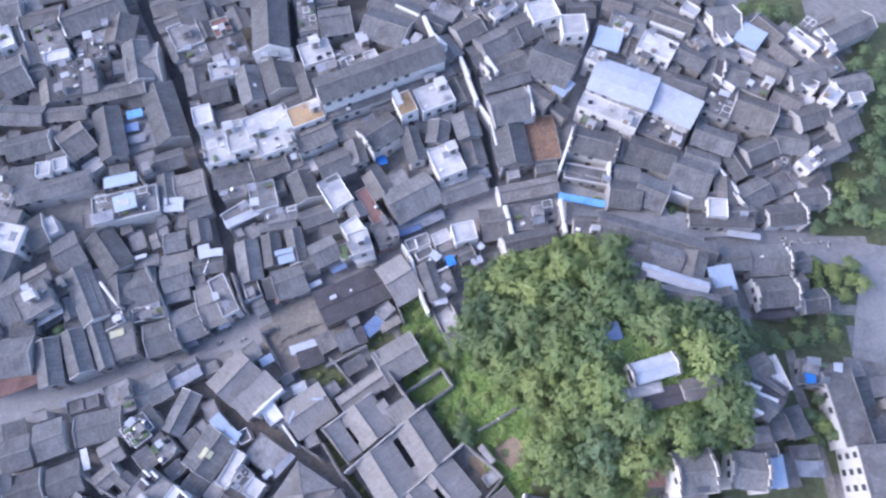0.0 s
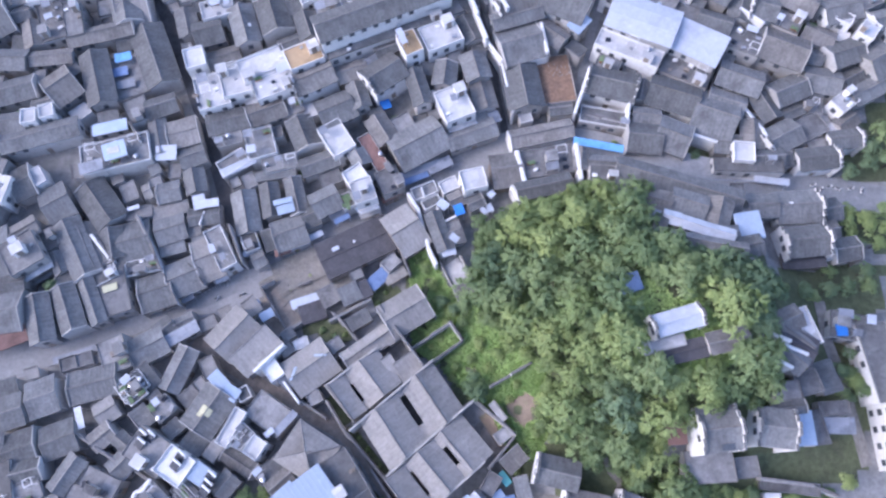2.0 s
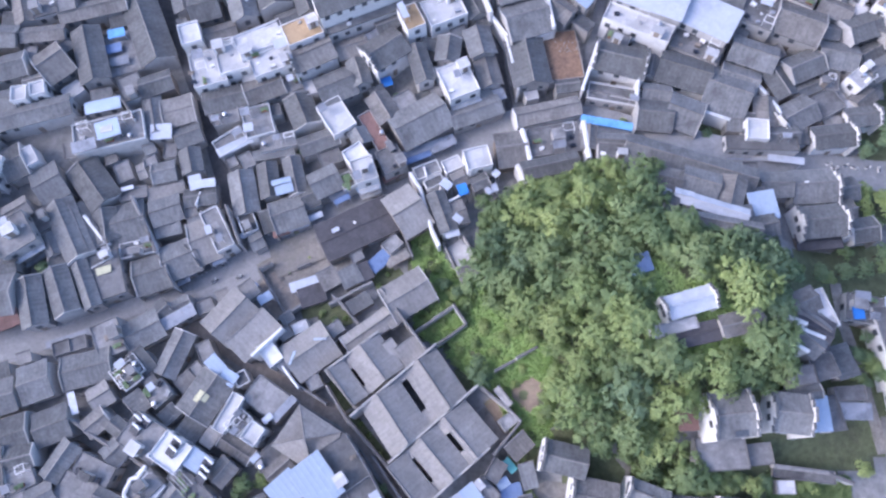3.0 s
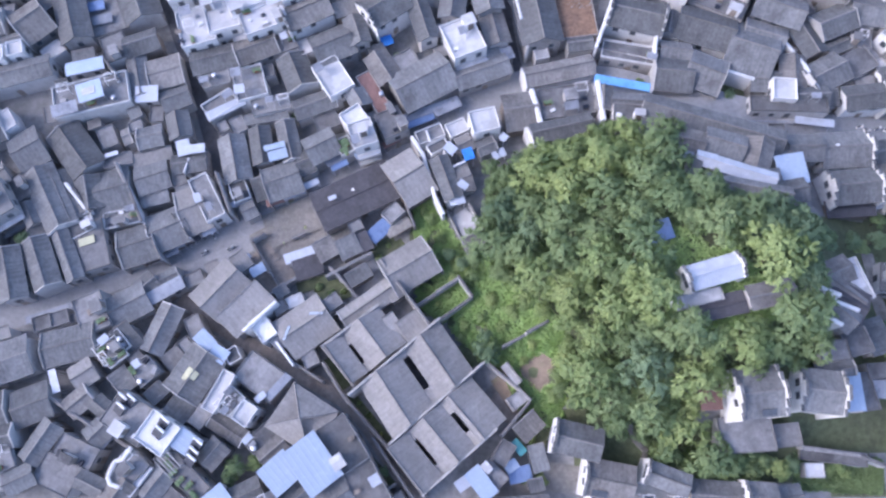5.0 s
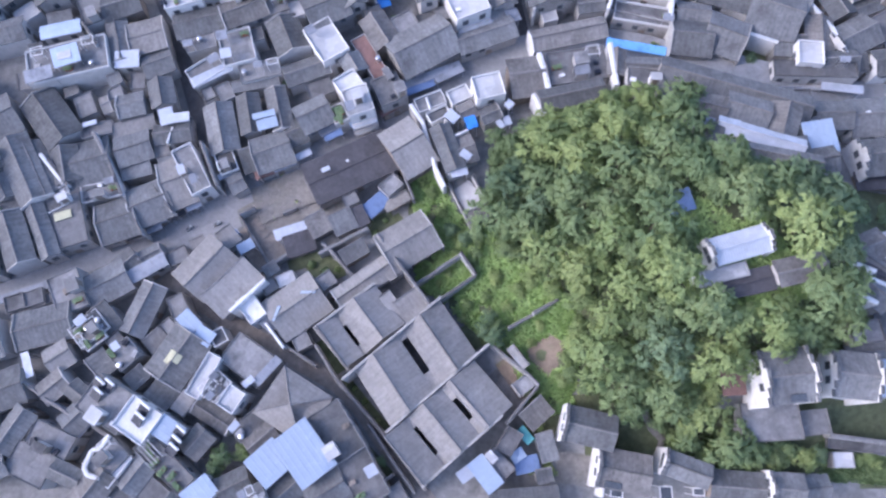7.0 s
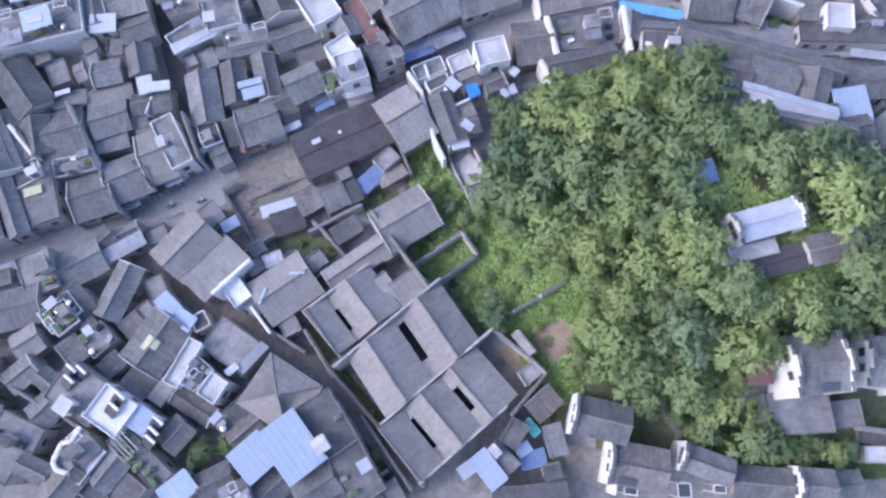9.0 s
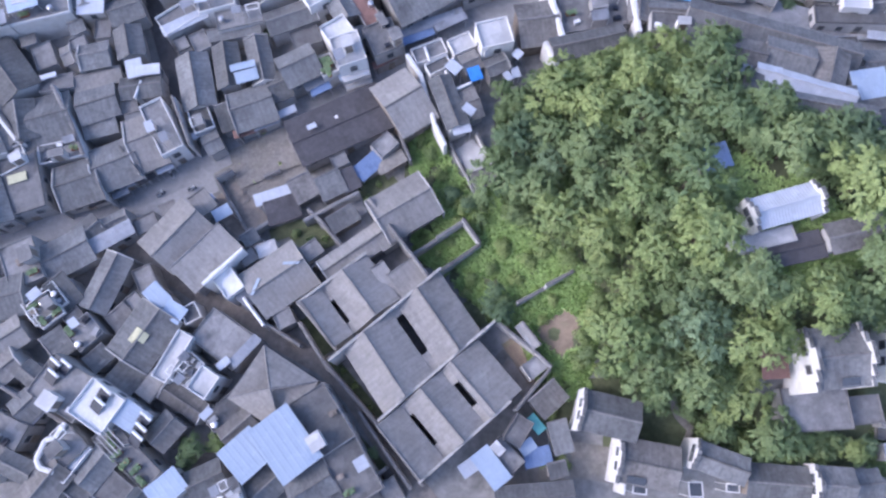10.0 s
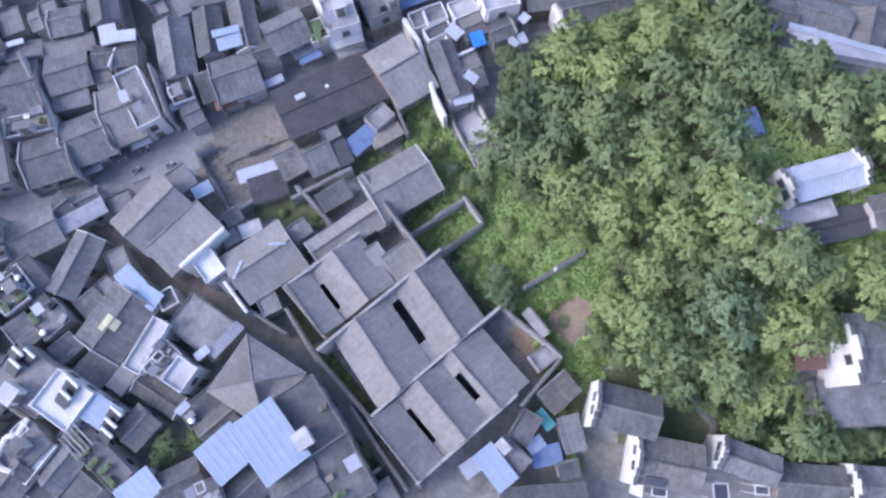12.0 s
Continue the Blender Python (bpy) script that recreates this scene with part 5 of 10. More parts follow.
flat_house(-0.4, 62.8, 4.1, 3.1, 24.7, 4.0, "low narrow house, pale white flat roof, in a packed block", "pale", "white", rail="white", panes=False, balcony=False, bits=2)
flat_house(4.5, 62.5, 4.4, 4.1, 23.2, 6.2, "two-storey narrow house, white painted flat roof, in a packed block", "white", "white", rail="white", panes=True, balcony=False, bits=0)
tiled_house(1.1, 59.2, 3.3, 3.8, 26.8, 4.2, "low narrow house, brownish clay-tile gable roof in a packed block", 14, "", "plaster", "brown", "gable", False)
tiled_house(5.3, 58.2, 3.8, 3.3, 24.8, 4.2, "low narrow house, grey clay-tile gable roof in a packed block", 16, "r", "plaster", "grey", "gable", False)
tiled_house(-2.6, 51.3, 9.4, 4.0, -70.6, 5.6, "low narrow house, grey clay-tile gable roof in a packed block", 18, "", "white", "grey", "gable", False)
tiled_house(0.8, 51.3, 3.4, 5.7, 18.8, 4.2, "low narrow house, brownish clay-tile gable roof in a packed block", 16, "", "plaster", "brown", "gable", False)
flat_house(-4.3, 58.6, 4.1, 2.2, 27.7, 4.6, "low narrow house, stained concrete flat roof, in a packed block", "concrete", "white", rail="white", panes=False, balcony=False, bits=2)
sheet_shelter(-1.8, 57.4, 2.0, 2.3, 48.7, 6.0, "two-storey narrow canopy, white ribbed sheet roof, in a packed block", "white", "flat", False)
sheet_shelter(1.7, 56.3, 2.1, 2.3, 18.9, 5.2, "low narrow canopy, bright blue sheet roof, in a packed block", "vivid", "flat", False)
sheet_shelter(0.6, 49.3, 1.5, 1.9, 53.4, 6.2, "two-storey narrow canopy, white ribbed sheet roof, in a packed block", "white", "flat", False)
sheet_shelter(-0.6, 47.1, 3.0, 2.3, 13.7, 4.6, "low narrow canopy, white ribbed sheet roof, in a packed block", "white", "flat", False)
garden_wall([(-3.1, 57.3), (-1.4, 53.7)], 5, "white frame wall on a roof terrace", WHITE, 0.2)
garden_wall([(-1.4, 53.7), (1.1, 54.9)], 5, "white frame wall on a roof terrace", WHITE, 0.2)
patch("yard", 1.4, 42.9, 3.8, 6.3, 33, PALE, "pale screeded court between thin walls", 0.5)
garden_wall([(-2.5, 45.9), (0.2, 39.9), (1.6, 36.3)], 1.3, "thin pale wall beside the overgrown garden", PALE, 0.16)
garden_wall([(1.9, 46.6), (4.6, 41.1)], 2, "thin yellowish wall beside the court", PLASTER, 0.16)
tiled_house(3.1, 38.6, 4.3, 2.6, 22.7, 2.6, "low narrow house, brownish clay-tile shed roof in a packed block", 10, "", "plaster", "brown", "shed", False)
sheet_shelter(7.1, 56.3, 1.2, 1.6, 39.3, 3.4, "low narrow canopy, white ribbed sheet roof, in a packed block", "white", "flat", False)
sheet_shelter(8.4, 57.1, 1.4, 1.7, 21.2, 3.0, "low narrow canopy, white ribbed sheet roof, in a packed block", "white", "flat", False)
sheet_shelter(8.8, 60.0, 1.5, 1.5, -43.6, 4.2, "low narrow canopy, white ribbed sheet roof, in a packed block", "white", "flat", False)
flat_house(38.5, 23.8, 6.9, 2.2, 13.6, 1.8, "low narrow house, pale white flat roof, beside the knoll", "pale", "plaster", rail="", panes=False, balcony=False, bits=2)
flat_house(34.7, 23.1, 1.5, 2.4, 12.2, 2.2, "low narrow house, pale white flat roof, beside the knoll", "pale", "white", rail="white", panes=False, balcony=False, bits=0)
tiled_house(41.8, 22.5, 7.7, 3.8, 12.2, 1.6, "low narrow house, dark felted gable roof beside the knoll", 4, "", "plaster", "tar", "gable", False)
tiled_house(49.3, 24.3, 7.8, 4.2, 12.7, 3.0, "low narrow house, brownish clay-tile gable roof beside the knoll", 12, "", "plaster", "brown", "gable", False)
sheet_shelter(33.2, 35.5, 4.2, 3.5, 16.5, 2.4, "low narrow house, faded blue tarpaulin roof, in a packed block", "tarp", "flat", True)
flat_house(-59.3, 6.1, 6.7, 8.8, 59.2, 6.2, "two-storey house, stained concrete flat roof, in a packed block", "concrete", "plaster", rail="", panes=False, balcony=False, bits=3)
flat_house(-53.6, 3.4, 5.8, 6.2, 57.4, 6.8, "two-storey house, white painted flat roof, in a packed block", "white", "white", rail="white", panes=True, balcony=False, bits=0)
sheet_shelter(-48.5, 1.7, 3.8, 4.5, 57.7, 6.2, "two-storey narrow house, light blue ribbed sheet roof, in a packed block", "blue", "flat", True)
solar_heater(-60.8, 9.5, 5.4, -38)
solar_heater(-59.2, 9.3, 5.4, -38)
solar_heater(-60.9, 7.9, 5.5, -38)
solar_heater(-52.3, 5.4, 6.3, -38)
solar_heater(-53.1, 3.8, 6.3, -38)
solar_heater(-46.1, 1.7, 6.3, -38)
solar_heater(-46.7, 0.2, 6.2, -38)
solar_heater(-47.1, -1.0, 6.1, -38)
flat_house(-58.5, -2.7, 6.1, 4.9, 46.6, 5.6, "low house, stained concrete flat roof, in a packed block", "concrete", "plaster", rail="", panes=False, balcony=False, bits=2)
garden_wall([(-58.3, 1.0), (-59.5, -1.1), (-60.8, -1.4), (-61.7, -4.0), (-61.0, -5.2), (-58.9, -5.8)], 6.2, "white rounded parapet wall of a roof terrace", WHITE, 0.3)
flat_house(-56.7, -4.5, 5.9, 1.8, 54.8, 5.2, "low narrow house, white painted flat roof, in a packed block", "white", "white", rail="", panes=False, balcony=False, bits=2)
garden_wall([(-72.2, 7.5), (-66.4, 4.7), (-58.7, 0.2), (-53.8, -2.4)], 3.4, "long pale wall along a narrow lane", PALE, 0.25)
tiled_house(-64.8, 4.3, 6.2, 4.9, 46.8, 4.2, "low house, grey clay-tile gable roof in a packed block", 18, "r", "plaster", "grey", "gable", False)
flat_house(-23.2, 59.6, 2.9, 3.7, 27.3, 4.6, "low narrow house, stained concrete flat roof, in a packed block", "concrete", "plaster", rail="white", panes=False, balcony=False, bits=0)
terrace_garden(-23.2, 59.6, 2.9, 3.7, 27.3, 4.6, False)
tiled_house(53.7, -7.3, 8.1, 4.0, 5.5, 4.3, "low narrow house, grey clay-tile gable roof beside the knoll", 22, "a", "white", "grey", "gable", False)
patch("green_yard", 52.9, -2.2, 14.7, 5.9, 2, GRASS, "shaded green yard below the houses", 0.3)
tree(46.5, -1.1, 0.60, 1, 178)
tree(49.3, -2.7, 0.60, 0, 179)
tree(51.7, -1.3, 0.50, 0, 180)
tree(54.3, -2.7, 0.60, 1, 181)
tree(44.9, 0.4, 0.50, 0, 182)
tree(56.6, -1.9, 0.50, 2, 183)
tree(42.4, -0.3, 0.50, 1, 184)
tiled_house(63.7, 24.9, 9.1, 6.0, -28.8, 4.2, "low house, dark felted gable roof beside the knoll", 16, "", "plaster", "tar", "gable", False)
tiled_house(63.0, 13.4, 6.7, 2.7, 6.9, 4.0, "low narrow house, grey clay-tile gable roof beside the knoll", 18, "r", "plaster", "grey", "gable", False)
sheet_shelter(66.4, 9.9, 3.6, 6.3, 3.8, 4.8, "low narrow house, light blue ribbed sheet roof, beside the knoll", "blue", "flat", True)
flat_house(70.2, 10.2, 3.1, 6.6, 8.4, 3.6, "low narrow house, stained concrete flat roof, beside the knoll", "concrete", "plaster", rail="", panes=False, balcony=False, bits=3)
sheet_shelter(74.6, 10.6, 6.1, 3.1, -1.3, 4.2, "low narrow house, blue-grey ribbed sheet roof, beside the knoll", "grey", "flat", True)
flat_house(73.9, 13.8, 5.9, 2.8, 3.4, 3.8, "low narrow house, stained concrete flat roof, beside the knoll", "concrete", "plaster", rail="", panes=False, balcony=False, bits=6)
flat_house(67.8, 18.2, 4.7, 4.6, 15.5, 3.8, "low house, stained concrete flat roof, beside the knoll", "concrete", "plaster", rail="", panes=False, balcony=False, bits=3)
flat_house(84.5, 22.7, 6.1, 15.6, 6.9, 6.6, "two-storey long house, stained concrete flat roof, beside the knoll", "concrete", "white", rail="", panes=True, balcony=False, bits=0)
tree(86.4, 56.1, 0.60, 1, 193)
tree(89.7, 52.9, 0.70, 1, 194)
tree(94.6, 56.2, 0.65, 0, 195)
tree(96.1, 51.2, 0.70, 1, 196)
tree(91.6, 48.9, 0.60, 1, 197)
tree(87.5, 49.0, 0.50, 0, 198)
tree(76.6, 21.2, 0.50, 2, 199)
tree(79.9, 24.8, 0.45, 2, 200)
tree(81.5, 17.5, 0.60, 0, 201)
tree(83.9, 21.5, 0.50, 2, 202)
tree(76.8, 16.8, 0.45, 0, 203)
tree(73.5, 19.9, 0.35, 2, 204)
tree(63.6, 36.3, 0.60, 0, 205)
tree(71.5, 37.0, 0.50, 2, 206)
tree(78.8, 41.9, 0.50, 0, 207)
tree(87.2, 42.4, 0.60, 2, 208)
tree(99.1, 68.7, 0.80, 0, 209)
tree(94.4, 71.6, 0.70, 2, 210)
tiled_house(-70.7, 97.2, 17.5, 8.6, -66.7, 4.5, "low long house, grey clay-tile gable roof in a packed block", 22, "", "plaster", "grey", "gable", False)
flat_house(-78.5, 91.9, 13.6, 11.8, 19.5, 3.2, "low long house, stained concrete flat roof, in a packed block", "concrete", "plaster", rail="", panes=False, balcony=False, bits=2)
sheet_shelter(-78.1, 96.7, 3.9, 2.1, 14.0, 4.8, "low narrow canopy, sky blue sheet roof, in a packed block", "sky", "flat", False)
sheet_shelter(-79.0, 93.1, 4.4, 2.2, 14.3, 4.0, "low narrow canopy, faded blue tarpaulin roof, in a packed block", "tarp", "flat", False)
sheet_shelter(-76.9, 89.9, 4.4, 2.1, 14.1, 4.0, "low narrow canopy, blue-grey ribbed sheet roof, in a packed block", "grey", "flat", False)
tiled_house(-78.0, 111.7, 7.9, 13.3, 14.1, 4.3, "low long house, pale grey clay-tile gable roof in a packed block", 18, "lr", "plaster", "pale", "gable", False)
tiled_house(-64.0, 106.5, 8.3, 5.4, -72.9, 4.1, "low house, grey clay-tile gable roof in a packed block", 20, "", "plaster", "grey", "gable", False)
sheet_shelter(-60.5, 95.1, 4.2, 3.4, 21.9, 5.6, "low narrow house, white ribbed sheet roof, in a packed block", "white", "flat", True)
bush(-72.5, 89.7, 0.30, 1, 219)
bush(-70.9, 90.2, 0.30, 1, 220)
bush(-69.3, 90.6, 0.30, 1, 221)
tiled_house(-88.8, 60.0, 6.5, 9.5, 32.7, 3.8, "low house, grey clay-tile gable roof in a packed block", 18, "", "plaster", "grey", "gable", False)
tiled_house(-97.2, 64.8, 5.0, 8.7, 27.4, 3.8, "low house, grey clay-tile gable roof in a packed block", 18, "lr", "plaster", "grey", "gable", False)
flat_house(-93.7, 66.3, 2.6, 4.7, 33.0, 4.4, "low narrow house, pale white flat roof, in a packed block", "pale", "white", rail="", panes=False, balcony=False, bits=0)
tree(-87.1, 40.9, 0.6, 2, 225)
tiled_house(-73.9, 19.6, 9.9, 7.0, 14.3, 4.2, "low house, grey clay-tile gable roof in a packed block", 18, "lr", "plaster", "grey", "gable", False)
tiled_house(-83.6, 16.9, 6.3, 8.0, 20.2, 4.2, "low house, grey clay-tile gable roof in a packed block", 18, "", "plaster", "grey", "gable", False)
tiled_house(-89.8, 13.8, 6.4, 7.2, 18.2, 4.2, "low house, grey clay-tile gable roof in a packed block", 18, "", "plaster", "grey", "gable", False)
tiled_house(-78.5, 8.5, 7.1, 7.1, 20.5, 4.2, "low house, grey clay-tile gable roof in a packed block", 18, "", "plaster", "grey", "gable", False)
tiled_house(-86.4, 6.5, 7.5, 7.4, 19.2, 4.2, "low house, grey clay-tile gable roof in a packed block", 18, "lr", "plaster", "grey", "gable", False)
tiled_house(-70.1, 14.1, 4.6, 5.1, 34.4, 4.2, "low house, pale grey clay-tile gable roof in a packed block", 18, "", "plaster", "pale", "gable", False)
flat_house(-65.6, 19.1, 5.9, 4.5, 40.8, 4.4, "low house, stained concrete flat roof, in a packed block", "concrete", "plaster", rail="white", panes=False, balcony=False, bits=6)
sheet_shelter(-75.1, 12.8, 1.4, 4.3, 19.1, 4.4, "low narrow canopy, white ribbed sheet roof, in a packed block", "white", "flat", False)
garden_wall([(-75.3, 9.7), (-70.6, 6.8), (-65.7, 4.0)], 4.4, "pale plastered wall along a narrow lane", PALE, 0.22)
tiled_house(-70.1, 9.0, 5.0, 4.5, 41.4, 4.2, "low house, brownish clay-tile gable roof in a packed block", 16, "r", "plaster", "brown", "gable", False)
flat_house(-77.6, 23.6, 7.7, 1.9, 20.4, 3.4, "low narrow house, stained concrete flat roof, in a packed block", "concrete", "plaster", rail="", panes=False, balcony=False, bits=0)
tiled_house(-11.5, 29.2, 4.7, 2.4, 32.5, 4.0, "low narrow house, pale grey clay-tile shed roof in a packed block", 12, "", "plaster", "pale", "shed", False)
sheet_shelter(-61.3, 37.3, 3.7, 1.2, 23.9, 2.8, "low narrow canopy, black felted roof, in a packed block", "dark", "flat", False)
sheet_shelter(-57.9, 38.6, 2.9, 1.0, 26.5, 2.8, "low narrow canopy, blue-grey ribbed sheet roof, in a packed block", "grey", "flat", False)
sheet_shelter(-56.9, 40.1, 2.6, 0.8, 22.8, 2.9, "low narrow canopy, white ribbed sheet roof, in a packed block", "white", "flat", False)
sheet_shelter(-53.8, 41.3, 3.1, 1.0, 28.9, 2.8, "low narrow canopy, black felted roof, in a packed block", "dark", "flat", False)
sheet_shelter(-50.7, 42.9, 3.0, 0.8, 24.7, 2.9, "low narrow canopy, white ribbed sheet roof, in a packed block", "white", "flat", False)
sheet_shelter(-8.6, 65.3, 7.3, 1.7, 22.6, 3.0, "low narrow canopy, faded blue tarpaulin roof, in a packed block", "tarp", "flat", False)
sheet_shelter(-2.3, 68.0, 5.9, 1.4, 25.7, 3.0, "low narrow canopy, blue-grey ribbed sheet roof, in a packed block", "grey", "flat", False)
sheet_shelter(-13.6, 62.3, 3.4, 1.4, 23.7, 3.0, "low narrow canopy, faded red ribbed sheet roof, in a packed block", "red", "flat", False)
sheet_shelter(-30.2, 52.4, 3.5, 1.2, 25.9, 3.0, "low narrow canopy, white ribbed sheet roof, in a packed block", "white", "flat", False)
sheet_shelter(-34.6, 51.0, 4.7, 1.1, 22.3, 3.0, "low narrow canopy, white ribbed sheet roof, in a packed block", "white", "flat", False)
sheet_shelter(-24.4, 56.2, 3.7, 1.2, 26.2, 3.0, "low narrow canopy, faded blue tarpaulin roof, in a packed block", "tarp", "flat", False)
sheet_shelter(-19.3, 59.0, 4.4, 1.3, 26.6, 3.0, "low narrow canopy, light blue ribbed sheet roof, in a packed block", "blue", "flat", False)
bush(-34.8, 50.0, 0.13, 1, 251)
bush(-29.6, 47.9, 0.12, 1, 252)
bush(-38.5, 44.3, 0.11, 1, 253)
bush(-35.7, 41.0, 0.12, 1, 254)
bush(-31.4, 44.0, 0.14, 1, 255)
bush(-41.9, 41.8, 0.10, 1, 256)
flat_house(-73.5, 63.4, 5.0, 3.6, 114.4, 3.1, "small back building, stained concrete flat roof, in a packed block", "concrete", "plaster", panes=False, name="shed", bits=2)
flat_house(-45.9, 65.5, 3.8, 3.0, 118.1, 3.7, "small back building, stained concrete flat roof, in a packed block", "concrete", "plaster", panes=False, name="shed", bits=2)
flat_house(-67.7, 65.8, 2.8, 2.3, 24.4, 3.4, "small back building, stained concrete flat roof, in a packed block", "concrete", "plaster", panes=False, name="shed", bits=2)
flat_house(-20.5, 42.8, 2.8, 2.3, 26.2, 3.7, "small back building, stained concrete flat roof, in a packed block", "concrete", "plaster", panes=False, name="shed", bits=0)
flat_house(-13.1, 45.4, 3.8, 3.0, 43.2, 3.3, "small back building, stained concrete flat roof, in a packed block", "concrete", "plaster", panes=False, name="shed", bits=2)
tiled_house(-34.6, 30.0, 2.8, 2.3, 34.5, 3.3, "low back shed, grey tile lean-to roof, in a packed block", 12, "", "plaster", "grey", "shed", False, "shed")
flat_house(-52.3, 32.8, 3.8, 3.0, 26.7, 3.6, "small back building, stained concrete flat roof, in a packed block", "concrete", "plaster", panes=False, name="shed", bits=0)
tiled_house(-48.7, 35.2, 2.8, 2.3, 26.7, 3.7, "low back shed, grey tile lean-to roof, in a packed block", 12, "", "plaster", "pale", "shed", False, "shed")
tiled_house(-54.0, 17.1, 3.8, 3.0, 43.1, 3.2, "low back shed, grey tile lean-to roof, in a packed block", 12, "", "plaster", "brown", "shed", False, "shed")
flat_house(-52.1, 19.6, 2.8, 2.3, 133.1, 3.3, "small back building, stained concrete flat roof, in a packed block", "concrete", "plaster", panes=False, name="shed", bits=0)
flat_house(-61.0, 17.1, 2.8, 2.3, 43.1, 3.8, "small back building, stained concrete flat roof, in a packed block", "concrete", "plaster", panes=False, name="shed", bits=0)
tiled_house(-51.6, 7.7, 5.0, 3.6, 147.4, 3.3, "low back shed, grey tile lean-to roof, in a packed block", 12, "", "plaster", "grey", "shed", False, "shed")
tiled_house(-47.4, 6.3, 3.8, 3.0, 237.4, 3.9, "low back shed, grey tile lean-to roof, in a packed block", 12, "", "plaster", "pale", "shed", False, "shed")
tiled_house(-56.1, 10.6, 3.8, 3.0, 43.1, 3.5, "low back shed, grey tile lean-to roof, in a packed block", 12, "", "plaster", "grey", "shed", False, "shed")
tiled_house(-62.9, 13.0, 5.0, 3.6, 133.1, 3.2, "low back shed, grey tile lean-to roof, in a packed block", 12, "", "plaster", "grey", "shed", False, "shed")
tiled_house(11.9, 4.4, 5.0, 3.6, 40.4, 3.3, "low back shed, grey tile lean-to roof, in a packed block", 12, "", "plaster", "brown", "shed", False, "shed")
tiled_house(12.9, -5.4, 2.8, 2.3, 12.4, 3.9, "low back shed, grey tile lean-to roof, in a packed block", 12, "", "plaster", "grey", "shed", False, "shed")
tiled_house(-80.1, 81.1, 5.0, 3.6, 13.5, 3.1, "low back shed, grey tile lean-to roof, in a packed block", 12, "", "plaster", "grey", "shed", False, "shed")
tiled_house(-85.3, 68.2, 3.8, 3.0, 106.3, 3.1, "low back shed, grey tile lean-to roof, in a packed block", 12, "", "plaster", "pale", "shed", False, "shed")
flat_house(-63.3, 68.3, 3.8, 3.0, 94.0, 3.5, "small back building, stained concrete flat roof, in a packed block", "concrete", "plaster", panes=False, name="shed", bits=3)
tiled_house(-83.8, 74.6, 2.8, 2.3, 13.5, 3.6, "low back shed, grey tile lean-to roof, in a packed block", 12, "", "plaster", "grey", "shed", False, "shed")
tiled_house(-67.8, 68.3, 2.8, 2.3, 24.4, 3.8, "low back shed, grey tile lean-to roof, in a packed block", 12, "", "plaster", "grey", "shed", False, "shed")
tiled_house(-76.4, 66.2, 2.8, 2.3, 204.4, 3.2, "low back shed, grey tile lean-to roof, in a packed block", 12, "", "plaster", "brown", "shed", False, "shed")
flat_house(-27.3, 65.7, 5.0, 3.6, 21.0, 3.5, "small back building, stained concrete flat roof, in a packed block", "concrete", "plaster", panes=False, name="shed", bits=3)
flat_house(-49.2, 65.3, 2.8, 2.3, 118.1, 3.6, "small back building, stained concrete flat roof, in a packed block", "concrete", "plaster", panes=False, name="shed", bits=2)
flat_house(-40.0, 77.2, 2.8, 2.3, 105.8, 3.9, "small back building, stained concrete flat roof, in a packed block", "concrete", "plaster", panes=False, name="shed", bits=0)
tiled_house(72.8, 19.6, 6.5, 4.6, 105.5, 3.3, "low back shed, grey tile lean-to roof, in a packed block", 12, "", "plaster", "grey", "shed", False, "shed")
flat_house(62.9, 16.5, 5.0, 3.6, 6.9, 3.5, "small back building, stained concrete flat roof, in a packed block", "concrete", "plaster", panes=False, name="shed", bits=0)
flat_house(91.1, 18.7, 6.5, 4.6, 6.9, 3.3, "small back building, stained concrete flat roof, in a packed block", "concrete", "plaster", panes=False, name="shed", bits=2)
flat_house(95.8, 28.1, 6.5, 4.6, 6.9, 3.1, "small back building, stained concrete flat roof, in a packed block", "concrete", "plaster", panes=False, name="shed", bits=3)
flat_house(97.5, 19.9, 6.5, 4.6, 6.9, 3.1, "small back building, stained concrete flat roof, in a packed block", "concrete", "plaster", panes=False, name="shed", bits=0)
tiled_house(90.4, 26.9, 6.5, 4.6, 96.9, 3.2, "low back shed, grey tile lean-to roof, in a packed block", 12, "", "plaster", "grey", "shed", False, "shed")
tiled_house(100.7, 28.2, 5.0, 3.6, 96.9, 3.4, "low back shed, grey tile lean-to roof, in a packed block", 12, "", "plaster", "grey", "shed", False, "shed")
tiled_house(88.9, 31.6, 5.0, 3.6, 186.9, 3.7, "low back shed, grey tile lean-to roof, in a packed block", 12, "", "plaster", "grey", "shed", False, "shed")
tiled_house(97.4, 24.6, 3.8, 3.0, 6.9, 3.7, "low back shed, grey tile lean-to roof, in a packed block", 12, "", "plaster", "grey", "shed", False, "shed")
flat_house(97.9, 16.5, 2.8, 2.3, 6.9, 3.3, "small back building, stained concrete flat roof, in a packed block", "concrete", "plaster", panes=False, name="shed", bits=0)
tiled_house(89.3, 22.1, 2.8, 2.3, 6.9, 4.0, "low back shed, grey tile lean-to roof, in a packed block", 12, "", "plaster", "grey", "shed", False, "shed")
flat_house(-85.1, 111.5, 5.0, 3.6, 106.3, 3.9, "small back building, stained concrete flat roof, in a packed block", "concrete", "plaster", panes=False, name="shed", bits=0)
tiled_house(-78.7, 100.3, 3.8, 3.0, 14.0, 3.8, "low back shed, grey tile lean-to roof, in a packed block", 12, "", "plaster", "grey", "shed", False, "shed")
